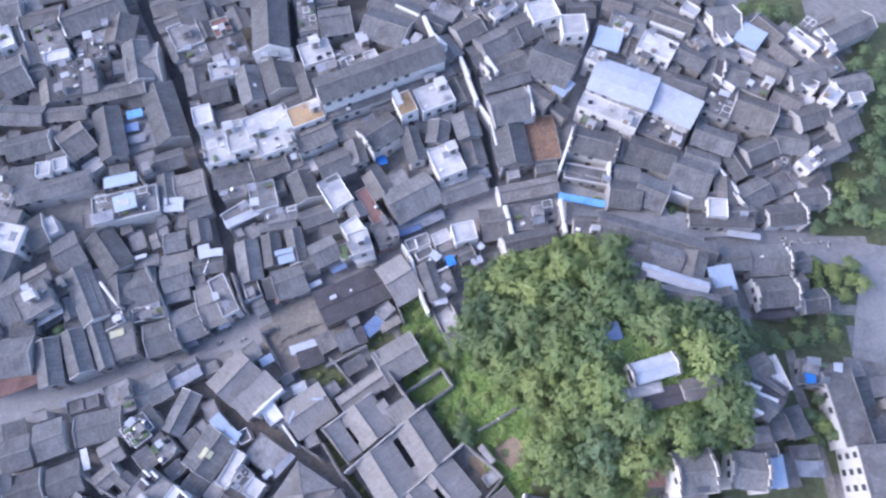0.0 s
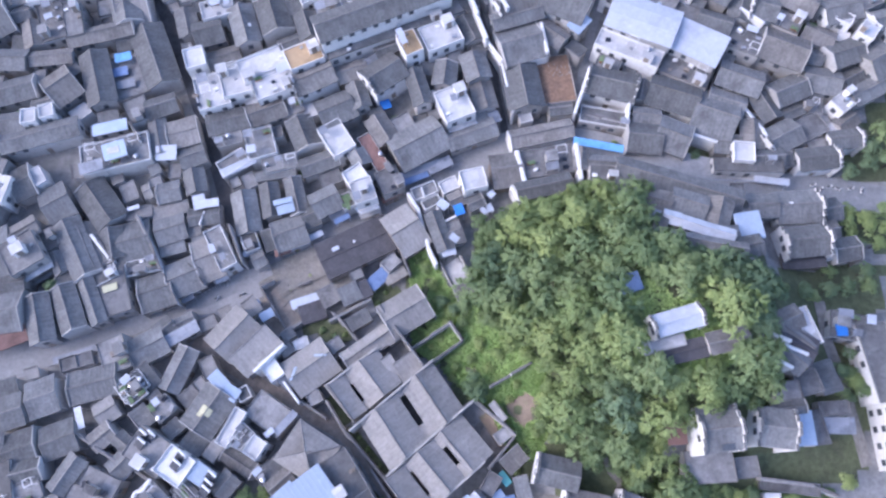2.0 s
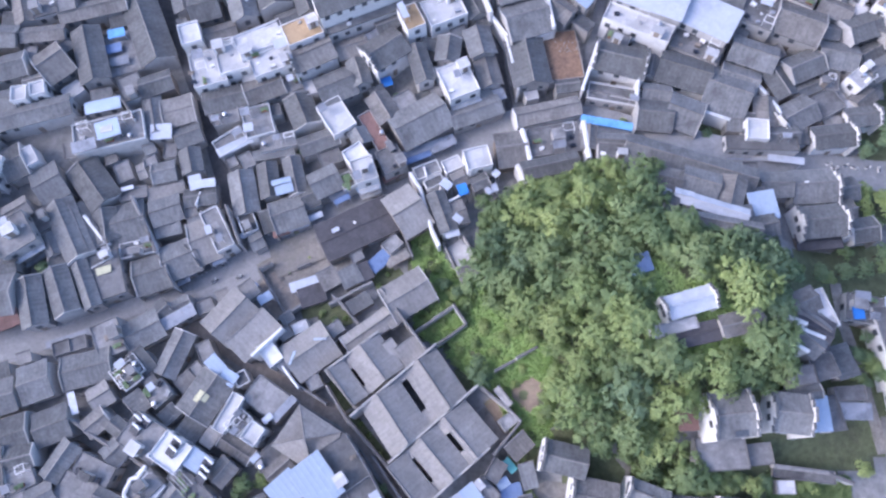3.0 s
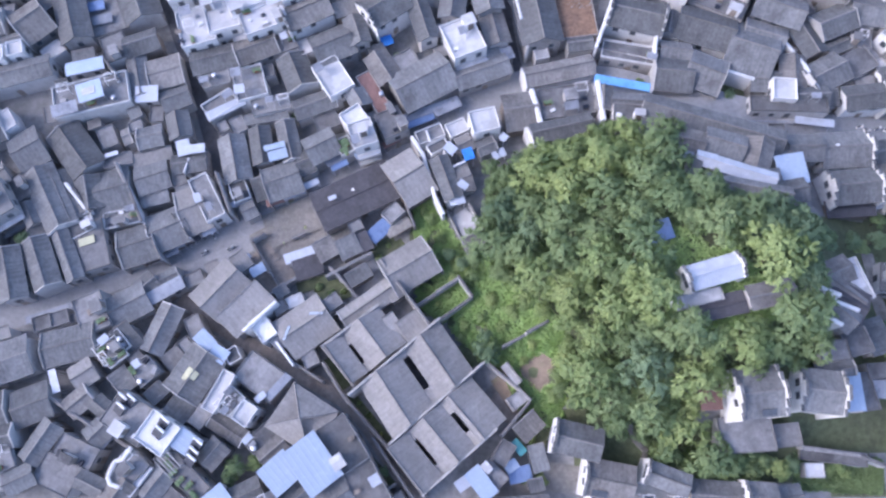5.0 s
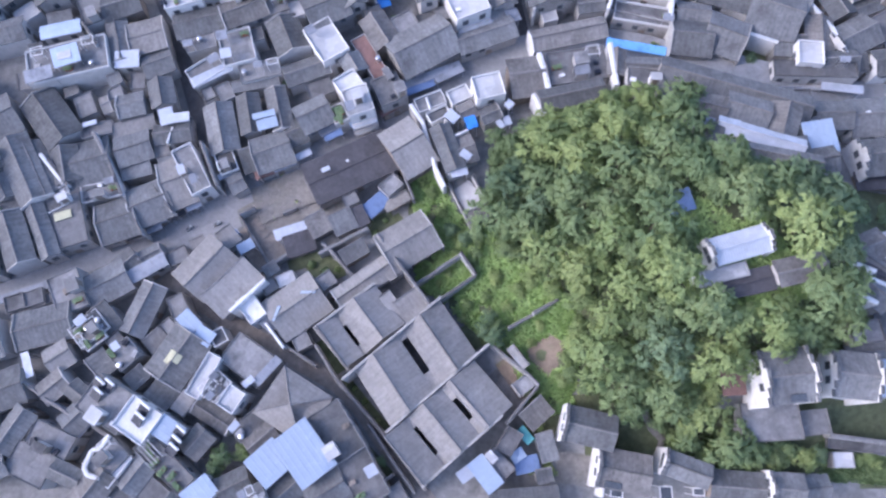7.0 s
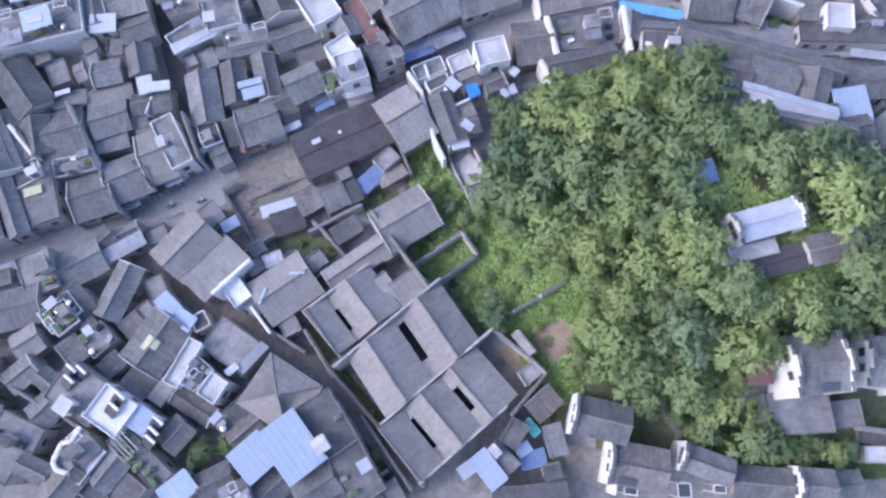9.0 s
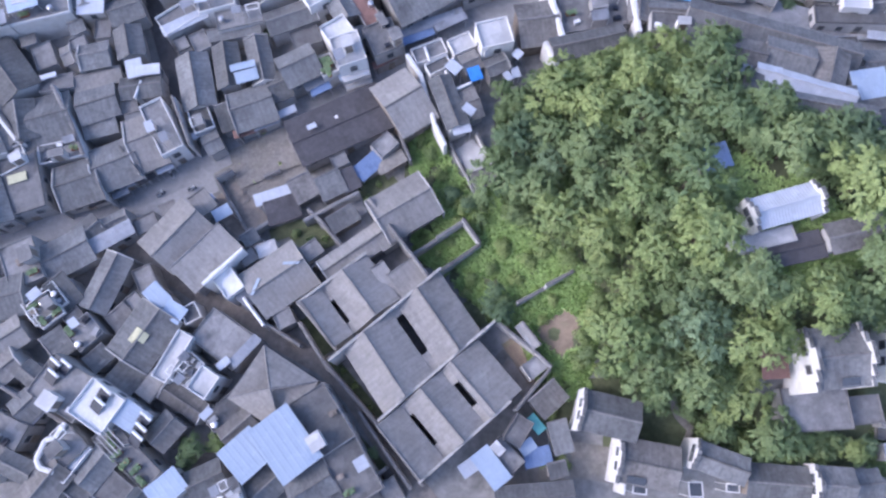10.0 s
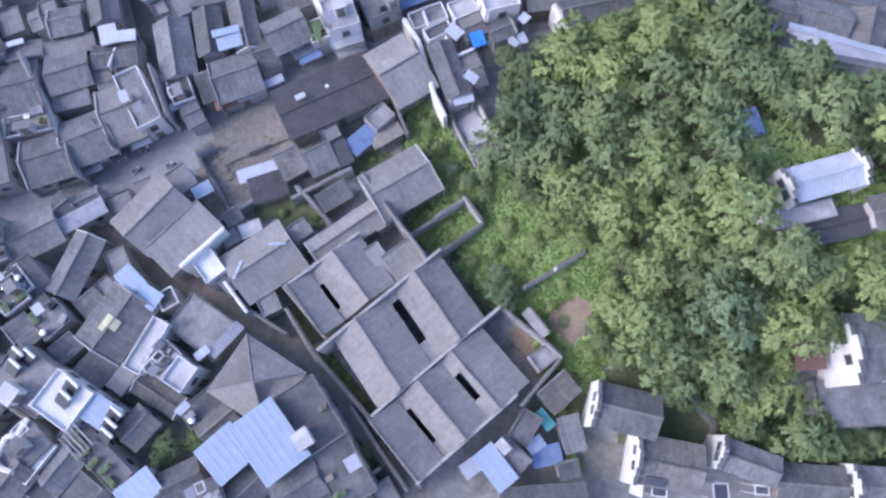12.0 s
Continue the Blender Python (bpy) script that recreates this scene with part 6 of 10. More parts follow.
tiled_house(-63.4, 100.0, 2.8, 2.3, 111.9, 3.3, "low back shed, grey tile lean-to roof, in a packed block", 12, "", "plaster", "grey", "shed", False, "shed")
tiled_house(-67.9, 111.3, 2.8, 2.3, 117.9, 3.7, "low back shed, grey tile lean-to roof, in a packed block", 12, "", "plaster", "pale", "shed", False, "shed")
flat_house(-84.4, 107.7, 2.8, 2.3, 106.3, 3.0, "small back building, stained concrete flat roof, in a packed block", "concrete", "plaster", panes=False, name="shed", bits=2)
tiled_house(-91.6, 18.8, 5.0, 3.6, 18.2, 3.8, "low back shed, grey tile lean-to roof, in a packed block", 12, "", "plaster", "grey", "shed", False, "shed")
tiled_house(-86.9, 21.8, 2.8, 2.3, 18.2, 3.9, "low back shed, grey tile lean-to roof, in a packed block", 12, "", "plaster", "pale", "shed", False, "shed")
tiled_house(-27.8, 59.4, 6.7, 6.5, 27.8, 5.2, "low house, grey clay-tile gable roof on the main street", 27, "", "plaster", "grey", "gable")
flat_house(-19.2, 60.8, 4.9, 5.6, 18.6, 7.4, "two-storey house, pale white flat roof, on the main street", "pale", "white", rail="white", balcony=True, bits=2)
flat_house(-13.6, 63.7, 5.2, 5.8, 24.3, 6.0, "two-storey house, stained concrete flat roof, on the main street", "concrete", "brick", bits=3)
tiled_house(-9.9, 52.1, 7.1, 10.8, 32.8, 4.7, "low house, pale grey clay-tile gable roof on the main street", 21, "", "timber", "pale", "gable")
tiled_house(-9.6, 34.0, 9.7, 8.2, 31.1, 4.5, "low house, pale grey clay-tile gable roof in a packed block", 23, "lr", "brick", "pale", "gable")
tiled_house(-16.9, 27.2, 12.5, 4.4, 35.5, 4.3, "low narrow house, pale grey clay-tile gable roof in a packed block", 23, "l", "brick", "pale", "gable", False)
flat_house(-35.8, 2.7, 5.8, 3.2, 41.0, 4.4, "low narrow house, stained concrete flat roof, in a packed block", "concrete", "brick", bits=3)
tiled_house(-44.1, -0.1, 4.8, 4.4, 50.3, 4.8, "low narrow house, brownish clay-tile gable roof in a packed block", 23, "", "brick", "brown", "gable")
flat_house(-49.3, -3.4, 3.6, 11.1, 48.0, 4.7, "low narrow house, stained concrete flat roof, in a packed block", "concrete", "plaster")
terrace_garden(-49.3, -3.4, 3.6, 11.1, 48.0, 4.7)
tiled_house(-53.7, -5.3, 5.7, 4.6, 53.8, 4.6, "low house, grey clay-tile gable roof in a packed block", 25, "", "brick", "grey", "gable")
tiled_house(-28.3, 5.8, 9.1, 9.9, 58.0, 5.9, "two-storey house, pale grey clay-tile hip roof in a packed block", 22, "", "timber", "pale", "hip")
flat_house(-20.9, 1.5, 5.8, 9.1, 33.3, 6.0, "two-storey house, stained concrete flat roof, in a packed block", "concrete", "plaster", bits=2)
sheet_shelter(-31.3, -3.3, 5.9, 5.6, 41.9, 7.0, "two-storey house, light blue ribbed sheet roof, in a packed block", "blue", "flat", True)
sheet_shelter(-25.7, -1.8, 6.8, 9.0, 37.0, 7.3, "two-storey house, light blue ribbed sheet roof, in a packed block", "blue", "flat", True)
flat_house(-16.4, -5.6, 5.5, 8.5, 30.7, 5.3, "low house, stained concrete flat roof, in a packed block", "concrete", "plaster", bits=3)
sheet_shelter(-42.6, -7.9, 5.2, 3.7, 39.7, 5.9, "two-storey house, light blue ribbed sheet roof, in a packed block", "blue", "flat", True)
flat_house(-33.5, -8.7, 3.7, 4.2, 25.2, 6.0, "two-storey narrow house, stained concrete flat roof, in a packed block", "concrete", "brick")
clutter(-33.5, -8.7, 3.7, 4.2, 25.2, 6.0, False)
tiled_house(19.8, 2.0, 8.1, 5.7, -13.4, 6.5, "two-storey house with white stepped fire walls and grey tile roof", 27, "a", "white", "grey", "gable")
home = tiled_house(25.0, -4.5, 8.3, 6.3, -10.9, 6.3, "two-storey house with white stepped fire walls and grey tile roof", 25, "a", "white", "brown", "gable")
roof_panel(home, -1.65, -2.40, 2.57, 1.07, 6.34, 6.31, 25, GLASS, "dark roof opening", 0)
tiled_house(34.3, -4.2, 7.3, 4.0, -20.2, 7.4, "two-storey house with white stepped fire walls and grey tile roof", 25, "a", "white", "grey", "gable")
tiled_house(42.5, -6.9, 8.7, 5.0, -4.5, 5.9, "two-storey house, grey clay-tile gable roof beside the knoll", 23, "", "timber", "grey", "gable")
tiled_house(49.6, -7.1, 5.2, 5.0, -3.9, 7.4, "two-storey house with white stepped fire walls and grey tile roof", 27, "a", "white", "grey", "gable")
tiled_house(9.5, -9.1, 11.3, 3.9, 4.5, 4.5, "low narrow house, grey clay-tile gable roof beside the knoll", 23, "", "brick", "grey", "gable", False)
tiled_house(40.2, 27.6, 9.0, 4.3, 15.8, 3.6, "low house with white stepped fire walls and white metal tile roof", 24, "ab", "white", "sheet", "gable")
home = tiled_house(47.9, 9.3, 7.2, 8.1, 6.1, 6.6, "two-storey house with white stepped fire walls and grey tile roof", 23, "ab", "white", "grey", "gable")
roof_panel(home, 0.72, -3.25, 2.35, 1.07, 6.61, 8.11, 23, GLASS, "dark roof opening", 0)
tiled_house(59.2, 9.7, 6.9, 7.2, -6.8, 6.8, "two-storey house with white stepped fire walls and grey tile roof", 23, "ab", "white", "grey", "gable")
flat_house(48.0, 3.0, 9.1, 6.0, 3.6, 4.0, "low house, stained concrete flat roof, beside the knoll", "concrete", "plaster", panes=False)
flat_house(55.5, 2.9, 4.4, 3.9, 5.4, 3.5, "low narrow house, stained concrete flat roof, beside the knoll", "concrete", "plaster", panes=False)
sheet_shelter(41.3, 8.8, 3.7, 3.9, 3.2, 2.9, "low canopy, faded red ribbed sheet roof, beside the knoll", "red", "flat", False)
flat_house(88.4, 8.8, 8.6, 12.6, 3.9, 9.5, "tall house, stained concrete flat roof, in a packed block", "concrete", "white")
flat_house(80.6, 29.8, 9.0, 5.5, -11.6, 4.5, "low house, stained concrete flat roof, in a packed block", "concrete", "plaster")
clutter(80.6, 29.8, 9.0, 5.5, -11.6, 4.5, False)
tiled_house(64.6, 26.4, 8.0, 4.4, 139.1, 4.3, "low narrow house, brownish clay-tile gable roof beside the knoll", 27, "", "brick", "brown", "gable", False)
tiled_house(63.0, 22.7, 6.8, 5.0, 136.4, 4.4, "low house, grey clay-tile gable roof beside the knoll", 23, "", "brick", "grey", "gable", False)
flat_house(67.5, 28.3, 2.8, 7.5, 17.7, 5.8, "two-storey narrow house, pale white flat roof, beside the knoll", "pale", "white", rail="white")
tiled_house(63.9, 29.5, 5.0, 4.8, 22.6, 4.5, "low house, brownish clay-tile gable roof beside the knoll", 23, "", "brick", "brown", "gable")
tiled_house(73.2, 47.4, 9.0, 7.0, 5.3, 5.8, "two-storey house with white stepped fire walls and grey tile roof", 27, "ab", "white", "grey", "gable")
# Stands in for the dark front yard of the house above; no such building.
tiled_house(73.1, 43.9, 9.3, 3.5, 3.4, 3.0, "low dark felted block in place of a front yard", 3, "", "timber", "tar", "gable", False)
tiled_house(82.8, 46.5, 5.7, 5.4, 8.7, 5.2, "low house, grey clay-tile gable roof in a packed block", 25, "lr", "brick", "grey", "gable")
home = tiled_house(73.6, 55.7, 9.6, 7.6, 3.5, 5.4, "low house with white stepped fire walls and grey tile roof", 25, "b", "white", "grey", "gable")
roof_panel(home, -1.92, 0.38, 0.90, 0.50, 5.40, 7.55, 25, TANK_WHITE, "white roof panel", 20)
tiled_house(82.2, 56.0, 3.8, 5.4, 12.1, 4.5, "low narrow house, grey clay-tile gable roof in a packed block", 27, "", "brick", "grey", "gable")
tiled_house(48.0, 59.7, 27.0, 5.6, -18.3, 4.5, "low long house, grey clay-tile gable roof beside the knoll", 25, "", "brick", "grey", "gable")
tiled_house(65.7, 55.6, 6.9, 5.6, 0.0, 4.5, "low house, grey clay-tile gable roof beside the knoll", 25, "", "brick", "grey", "gable", False)
tiled_house(43.7, 49.9, 3.6, 3.0, -16.5, 4.6, "low narrow house, white sheet-metal roof beside the knoll", 24, "", "plaster", "sheet", "gable")
tiled_house(50.4, 47.4, 10.8, 2.9, -18.5, 4.5, "low narrow house, white sheet-metal roof beside the knoll", 24, "", "plaster", "sheet", "gable")
sheet_shelter(60.1, 49.3, 5.4, 5.7, 9.1, 5.2, "low house, light blue ribbed sheet roof, beside the knoll", "blue", "flat", True)
tiled_house(49.6, 43.9, 15.1, 3.0, -12.6, 3.9, "low long house, grey clay-tile gable roof beside the knoll", 27, "", "timber", "grey", "gable", False)
flat_house(65.3, 66.2, 15.2, 3.3, -2.3, 4.6, "low long house, stained concrete flat roof, on the main street", "concrete", "plaster", balcony=True, bits=2)
flat_house(64.3, 68.9, 4.6, 4.7, -6.0, 6.0, "two-storey house, pale white flat roof, on the main street", "pale", "white", rail="white")
tiled_house(70.5, 68.2, 6.4, 4.2, 2.8, 5.0, "low narrow house, grey clay-tile gable roof on the main street", 27, "", "plaster", "grey", "gable")
tiled_house(81.2, 68.2, 9.0, 5.6, 6.0, 5.3, "low house with white stepped fire walls and grey tile roof", 23, "b", "white", "grey", "gable")
tiled_house(88.5, 73.2, 7.2, 4.8, 7.7, 5.1, "low house with white stepped fire walls and grey tile roof", 23, "b", "white", "grey", "gable")
tiled_house(74.4, 73.7, 8.9, 7.0, 28.0, 4.9, "low house with white stepped fire walls and grey tile roof", 23, "a", "white", "grey", "gable")
sheet_shelter(44.5, 101.2, 16.1, 10.3, -23.6, 7.4, "two-storey house, white ribbed sheet roof, in a packed block", "white", "gable", True)
flat_house(41.0, 94.5, 15.4, 4.8, -26.1, 6.6, "two-storey long house, pale white flat roof, in a packed block", "pale", "white", rail="white")
clutter(41.0, 94.5, 15.4, 4.8, -26.1, 6.6, True)
sheet_shelter(56.7, 95.5, 12.1, 8.5, -29.9, 7.0, "two-storey house, white ribbed sheet roof, in a packed block", "white", "flat", True)
flat_house(54.1, 89.8, 11.3, 5.0, -26.5, 5.2, "low house, stained concrete flat roof, in a packed block", "concrete", "brick")
clutter(54.1, 89.8, 11.3, 5.0, -26.5, 5.2, False)
flat_house(54.1, 112.1, 9.1, 6.3, -29.2, 6.6, "two-storey house, pale white flat roof, in a packed block", "pale", "white", rail="white", balcony=True, bits=3)
tiled_house(61.6, 109.8, 9.8, 6.0, -31.5, 5.7, "two-storey house, grey clay-tile gable roof in a packed block", 23, "", "brick", "grey", "gable")
tiled_house(61.4, 101.4, 8.2, 6.4, -20.4, 5.2, "low house, grey clay-tile gable roof in a packed block", 27, "", "plaster", "grey", "gable")
tiled_house(73.3, 104.7, 6.1, 7.0, -17.5, 5.7, "two-storey house with white stepped fire walls and grey tile roof", 23, "a", "white", "grey", "gable")
tiled_house(76.7, 94.6, 10.5, 9.2, -24.4, 5.9, "two-storey house, brownish clay-tile gable roof in a packed block", 27, "lr", "plaster", "brown", "gable")
tiled_house(83.6, 118.1, 9.2, 5.0, -49.6, 5.8, "two-storey house, brownish clay-tile gable roof in a packed block", 25, "l", "plaster", "brown", "gable")
sheet_shelter(78.3, 115.6, 6.5, 6.2, -36.8, 5.9, "two-storey house, light blue ribbed sheet roof, in a packed block", "blue", "flat", True)
flat_house(78.8, 109.6, 8.8, 2.4, -30.1, 4.9, "low narrow house, pale white flat roof, in a packed block", "pale", "white", rail="white")
flat_house(95.6, 98.0, 3.9, 4.7, -37.9, 7.6, "two-storey narrow house, pale white flat roof, in a packed block", "pale", "white", rail="white", bits=2)
flat_house(102.0, 97.8, 3.8, 3.0, 8.5, 6.7, "two-storey narrow house, pale white flat roof, in a packed block", "pale", "white", rail="white")
flat_house(91.5, 114.2, 8.1, 2.8, -47.9, 6.5, "two-storey narrow house, pale white flat roof, in a packed block", "pale", "white", rail="white")
flat_house(96.9, 114.6, 6.0, 2.1, -63.7, 6.5, "two-storey narrow house, pale white flat roof, in a packed block", "pale", "white", rail="white")
flat_house(91.3, 101.9, 3.8, 2.9, -30.0, 5.9, "two-storey narrow house, pale white flat roof, in a packed block", "pale", "white", rail="white")
flat_house(38.2, 109.1, 4.3, 3.8, -26.8, 6.4, "two-storey narrow house, pale white flat roof, in a packed block", "pale", "white", rail="white", bits=3)
flat_house(46.3, 118.9, 4.2, 3.9, -28.5, 6.4, "two-storey narrow house, pale white flat roof, in a packed block", "pale", "white", rail="white", bits=3)
flat_house(64.0, 123.9, 4.3, 3.2, -38.0, 6.4, "two-storey narrow house, pale white flat roof, in a packed block", "pale", "white", rail="white")
flat_house(15.6, 123.5, 7.5, 2.9, 37.2, 6.7, "two-storey narrow house, pale white flat roof, in a packed block", "pale", "white", rail="white")
flat_house(70.6, 117.6, 9.2, 2.7, -64.4, 5.7, "two-storey narrow house, pale white flat roof, in a packed block", "pale", "white", rail="white")
tiled_house(102.7, 117.4, 17.0, 6.1, 27.2, 5.7, "two-storey long house, grey clay-tile gable roof in a packed block", 23, "r", "plaster", "grey", "gable")
tiled_house(90.8, 93.6, 8.4, 6.5, 19.3, 5.9, "two-storey house, grey clay-tile gable roof in a packed block", 23, "lr", "brick", "grey", "gable")
tiled_house(98.0, 91.8, 7.2, 9.2, 29.2, 5.9, "two-storey house, grey clay-tile gable roof on the main street", 27, "", "plaster", "grey", "gable")
tiled_house(101.9, 101.8, 9.7, 5.6, 12.8, 5.7, "two-storey house with white stepped fire walls and grey tile roof", 23, "a", "white", "grey", "gable")
tiled_house(85.1, 87.5, 8.7, 7.2, -11.3, 5.2, "low house, grey clay-tile gable roof on the main street", 25, "", "plaster", "grey", "gable")
tiled_house(94.9, 84.7, 9.0, 4.9, 28.8, 5.7, "two-storey house, grey clay-tile gable roof on the main street", 25, "", "brick", "grey", "gable")
flat_house(89.2, 81.9, 5.4, 4.0, 36.5, 6.4, "two-storey narrow house, pale white flat roof, on the main street", "pale", "white", rail="white", bits=3)
tiled_house(77.3, 85.2, 8.6, 6.7, 23.1, 5.3, "low house, grey clay-tile gable roof on the main street", 27, "lr", "plaster", "grey", "gable")
tiled_house(66.3, 87.8, 10.4, 7.2, -22.8, 5.5, "two-storey house, grey clay-tile gable roof in a packed block", 25, "", "plaster", "grey", "gable")
tiled_house(62.9, 82.2, 8.6, 6.5, -20.4, 5.1, "low house, grey clay-tile gable roof on the main street", 23, "l", "plaster", "grey", "gable")
tiled_house(91.0, 104.4, 9.1, 6.8, 13.8, 5.3, "low house, grey clay-tile gable roof in a packed block", 25, "", "white", "grey", "gable")
tiled_house(81.6, 106.4, 8.3, 6.6, -30.5, 5.6, "two-storey house, brownish clay-tile gable roof in a packed block", 25, "", "brick", "brown", "gable")
sheet_shelter(42.1, 115.0, 6.8, 6.2, -19.9, 5.7, "two-storey house, light blue ribbed sheet roof, in a packed block", "blue", "flat", True)
tiled_house(47.6, 119.9, 9.2, 6.7, -19.6, 5.6, "two-storey house, grey clay-tile gable roof in a packed block", 25, "l", "plaster", "grey", "gable")
tiled_house(58.9, 120.5, 11.5, 6.0, -25.4, 5.9, "two-storey house, brownish clay-tile gable roof in a packed block", 23, "", "plaster", "brown", "gable")
tiled_house(72.3, 120.7, 7.5, 9.6, 7.6, 5.7, "two-storey house, grey clay-tile gable roof in a packed block", 25, "r", "white", "grey", "gable")
flat_house(68.0, 96.6, 7.8, 6.1, -26.9, 5.9, "two-storey house, stained concrete flat roof, in a packed block", "concrete", "plaster")
clutter(68.0, 96.6, 7.8, 6.1, -26.9, 5.9, False)
tiled_house(36.8, 86.3, 11.1, 7.9, -15.6, 6.1, "two-storey house with white stepped fire walls and grey tile roof", 25, "ab", "white", "grey", "gable")
flat_house(35.5, 78.8, 12.1, 4.1, -11.6, 4.2, "low narrow house, stained concrete flat roof, in a packed block", "concrete", "brick", rail="white", bits=2)
tiled_house(50.8, 83.8, 11.8, 8.7, -19.7, 5.2, "low house, grey clay-tile gable roof in a packed block", 27, "", "white", "grey", "gable")
tiled_house(59.8, 78.8, 9.9, 11.9, -21.5, 5.2, "low house, grey clay-tile gable roof on the main street", 21, "", "plaster", "grey", "gable")
tiled_house(43.2, 72.9, 7.8, 7.7, -7.0, 4.3, "low house, grey clay-tile gable roof on the main street", 27, "l", "brick", "grey", "gable", False)
tiled_house(49.6, 73.4, 7.6, 8.7, -24.8, 4.5, "low house, grey clay-tile gable roof on the main street", 23, "r", "plaster", "grey", "gable")
tiled_house(-15.5, 103.1, 32.5, 7.9, 23.5, 10.1, "tall long house, grey clay-tile gable roof in a packed block", 23, "", "white", "grey", "gable")
flat_house(-33.7, 93.6, 8.2, 5.8, 25.0, 8.1, "two-storey house, tan flat roof, in a packed block", "tan", "white", bits=2)
tiled_house(-31.6, 88.6, 10.1, 6.7, 26.0, 6.7, "two-storey house with white stepped fire walls and grey tile roof", 25, "a", "white", "brown", "gable")
tiled_house(-15.2, 89.4, 9.3, 7.8, 35.8, 6.6, "two-storey house with white stepped fire walls and grey tile roof", 23, "a", "white", "grey", "gable")
flat_house(-9.3, 95.6, 4.4, 6.2, 24.7, 8.2, "two-storey narrow house, tan flat roof, in a packed block", "tan", "white", bits=3)
flat_house(-2.2, 98.3, 8.8, 6.9, 23.4, 6.7, "two-storey house, pale white flat roof, in a packed block", "pale", "white", rail="white")
clutter(-2.2, 98.3, 8.8, 6.9, 23.4, 6.7, True)
flat_house(-12.9, 100.5, 33.8, 3.9, 22.8, 5.6, "two-storey long house, stained concrete flat roof, in a packed block", "concrete", "plaster")
clutter(-12.9, 100.5, 33.8, 3.9, 22.8, 5.6, False)
flat_house(-26.9, 108.3, 2.1, 2.9, 18.5, 4.4, "low narrow house, pale white flat roof, in a packed block", "pale", "white", rail="white")
flat_house(-23.6, 109.6, 2.1, 2.5, 24.2, 4.7, "low narrow house, pale white flat roof, in a packed block", "pale", "white", rail="white")
flat_house(-18.4, 110.8, 3.4, 2.6, 27.5, 4.9, "low narrow house, pale white flat roof, in a packed block", "pale", "white", rail="white")
flat_house(-42.7, 112.0, 8.4, 3.5, 3.8, 5.8, "two-storey narrow house, pale white flat roof, in a packed block", "pale", "white", rail="white", bits=2)
tiled_house(-1.2, 89.5, 6.5, 5.7, 82.7, 5.7, "two-storey house, grey clay-tile gable roof in a packed block", 23, "r", "brick", "grey", "gable")
tiled_house(5.8, 91.2, 7.4, 6.4, 103.5, 5.7, "two-storey house, grey clay-tile gable roof in a packed block", 23, "", "brick", "grey", "gable")
flat_house(0.9, 81.5, 7.0, 8.3, 22.6, 7.5, "two-storey house, pale white flat roof, in a packed block", "pale", "white", rail="white", balcony=True, bits=3)
tiled_house(-7.4, 86.1, 9.9, 4.8, 106.3, 6.5, "two-storey house, grey clay-tile gable roof in a packed block", 23, "", "plaster", "grey", "gable")
tiled_house(-26.3, 81.7, 8.6, 7.8, 25.1, 5.4, "low house, grey clay-tile gable roof in a packed block", 23, "", "plaster", "grey", "gable")
tiled_house(-21.2, 84.8, 7.0, 4.8, 107.5, 5.4, "low house, grey clay-tile gable roof in a packed block", 27, "", "plaster", "grey", "gable")
flat_house(-16.8, 69.9, 13.1, 3.2, 120.2, 4.6, "low narrow house, faded red flat roof, in a packed block", "red", "plaster", bits=3)
tiled_house(-7.3, 72.9, 12.6, 9.6, 30.0, 5.3, "low house, grey clay-tile gable roof in a packed block", 25, "", "brick", "grey", "gable")
tiled_house(4.8, 75.3, 11.9, 5.1, 20.3, 4.6, "low house, grey clay-tile gable roof in a packed block", 27, "", "plaster", "grey", "gable")
tiled_house(16.4, 96.5, 10.3, 9.8, 17.7, 5.6, "two-storey house, grey clay-tile gable roof in a packed block", 25, "lr", "plaster", "grey", "gable")
tiled_house(15.6, 103.1, 12.5, 4.8, 18.0, 5.7, "two-storey house, grey clay-tile gable roof in a packed block", 25, "", "plaster", "grey", "gable")
tiled_house(16.5, 86.6, 12.2, 8.8, 98.6, 5.4, "low house, grey clay-tile gable roof in a packed block", 25, "", "brick", "grey", "gable")
flat_house(24.2, 89.1, 8.4, 12.6, 7.2, 3.6, "low house, rusty brown flat roof, in a packed block", "rust", "brick", panes=False)
tiled_house(20.5, 74.9, 14.7, 4.8, 12.5, 4.4, "low long house, brownish clay-tile gable roof in a packed block", 25, "l", "white", "brown", "gable", False)
tiled_house(27.6, 107.8, 11.6, 11.6, -26.0, 5.6, "two-storey house, grey clay-tile gable roof in a packed block", 21, "", "white", "grey", "gable")
sheet_shelter(29.9, 101.2, 5.3, 3.6, 49.1, 6.0, "two-storey house, light blue ribbed sheet roof, in a packed block", "blue", "flat", True)
tiled_house(14.1, 114.1, 10.4, 8.1, 30.3, 5.6, "two-storey house, grey clay-tile gable roof in a packed block", 25, "lr", "plaster", "grey", "gable")
tiled_house(20.1, 118.5, 8.9, 8.7, 28.2, 5.6, "two-storey house, grey clay-tile gable roof in a packed block", 25, "r", "plaster", "grey", "gable")
tiled_house(15.9, 107.1, 11.0, 6.9, 25.2, 5.6, "two-storey house with white stepped fire walls and grey tile roof", 27, "a", "white", "brown", "gable")
flat_house(25.5, 122.0, 7.4, 6.2, 18.6, 8.2, "two-storey house, pale white flat roof, in a packed block", "pale", "white", rail="white")
flat_house(33.2, 117.6, 6.3, 6.1, 3.5, 8.0, "two-storey house, pale white flat roof, in a packed block", "pale", "white", rail="white")
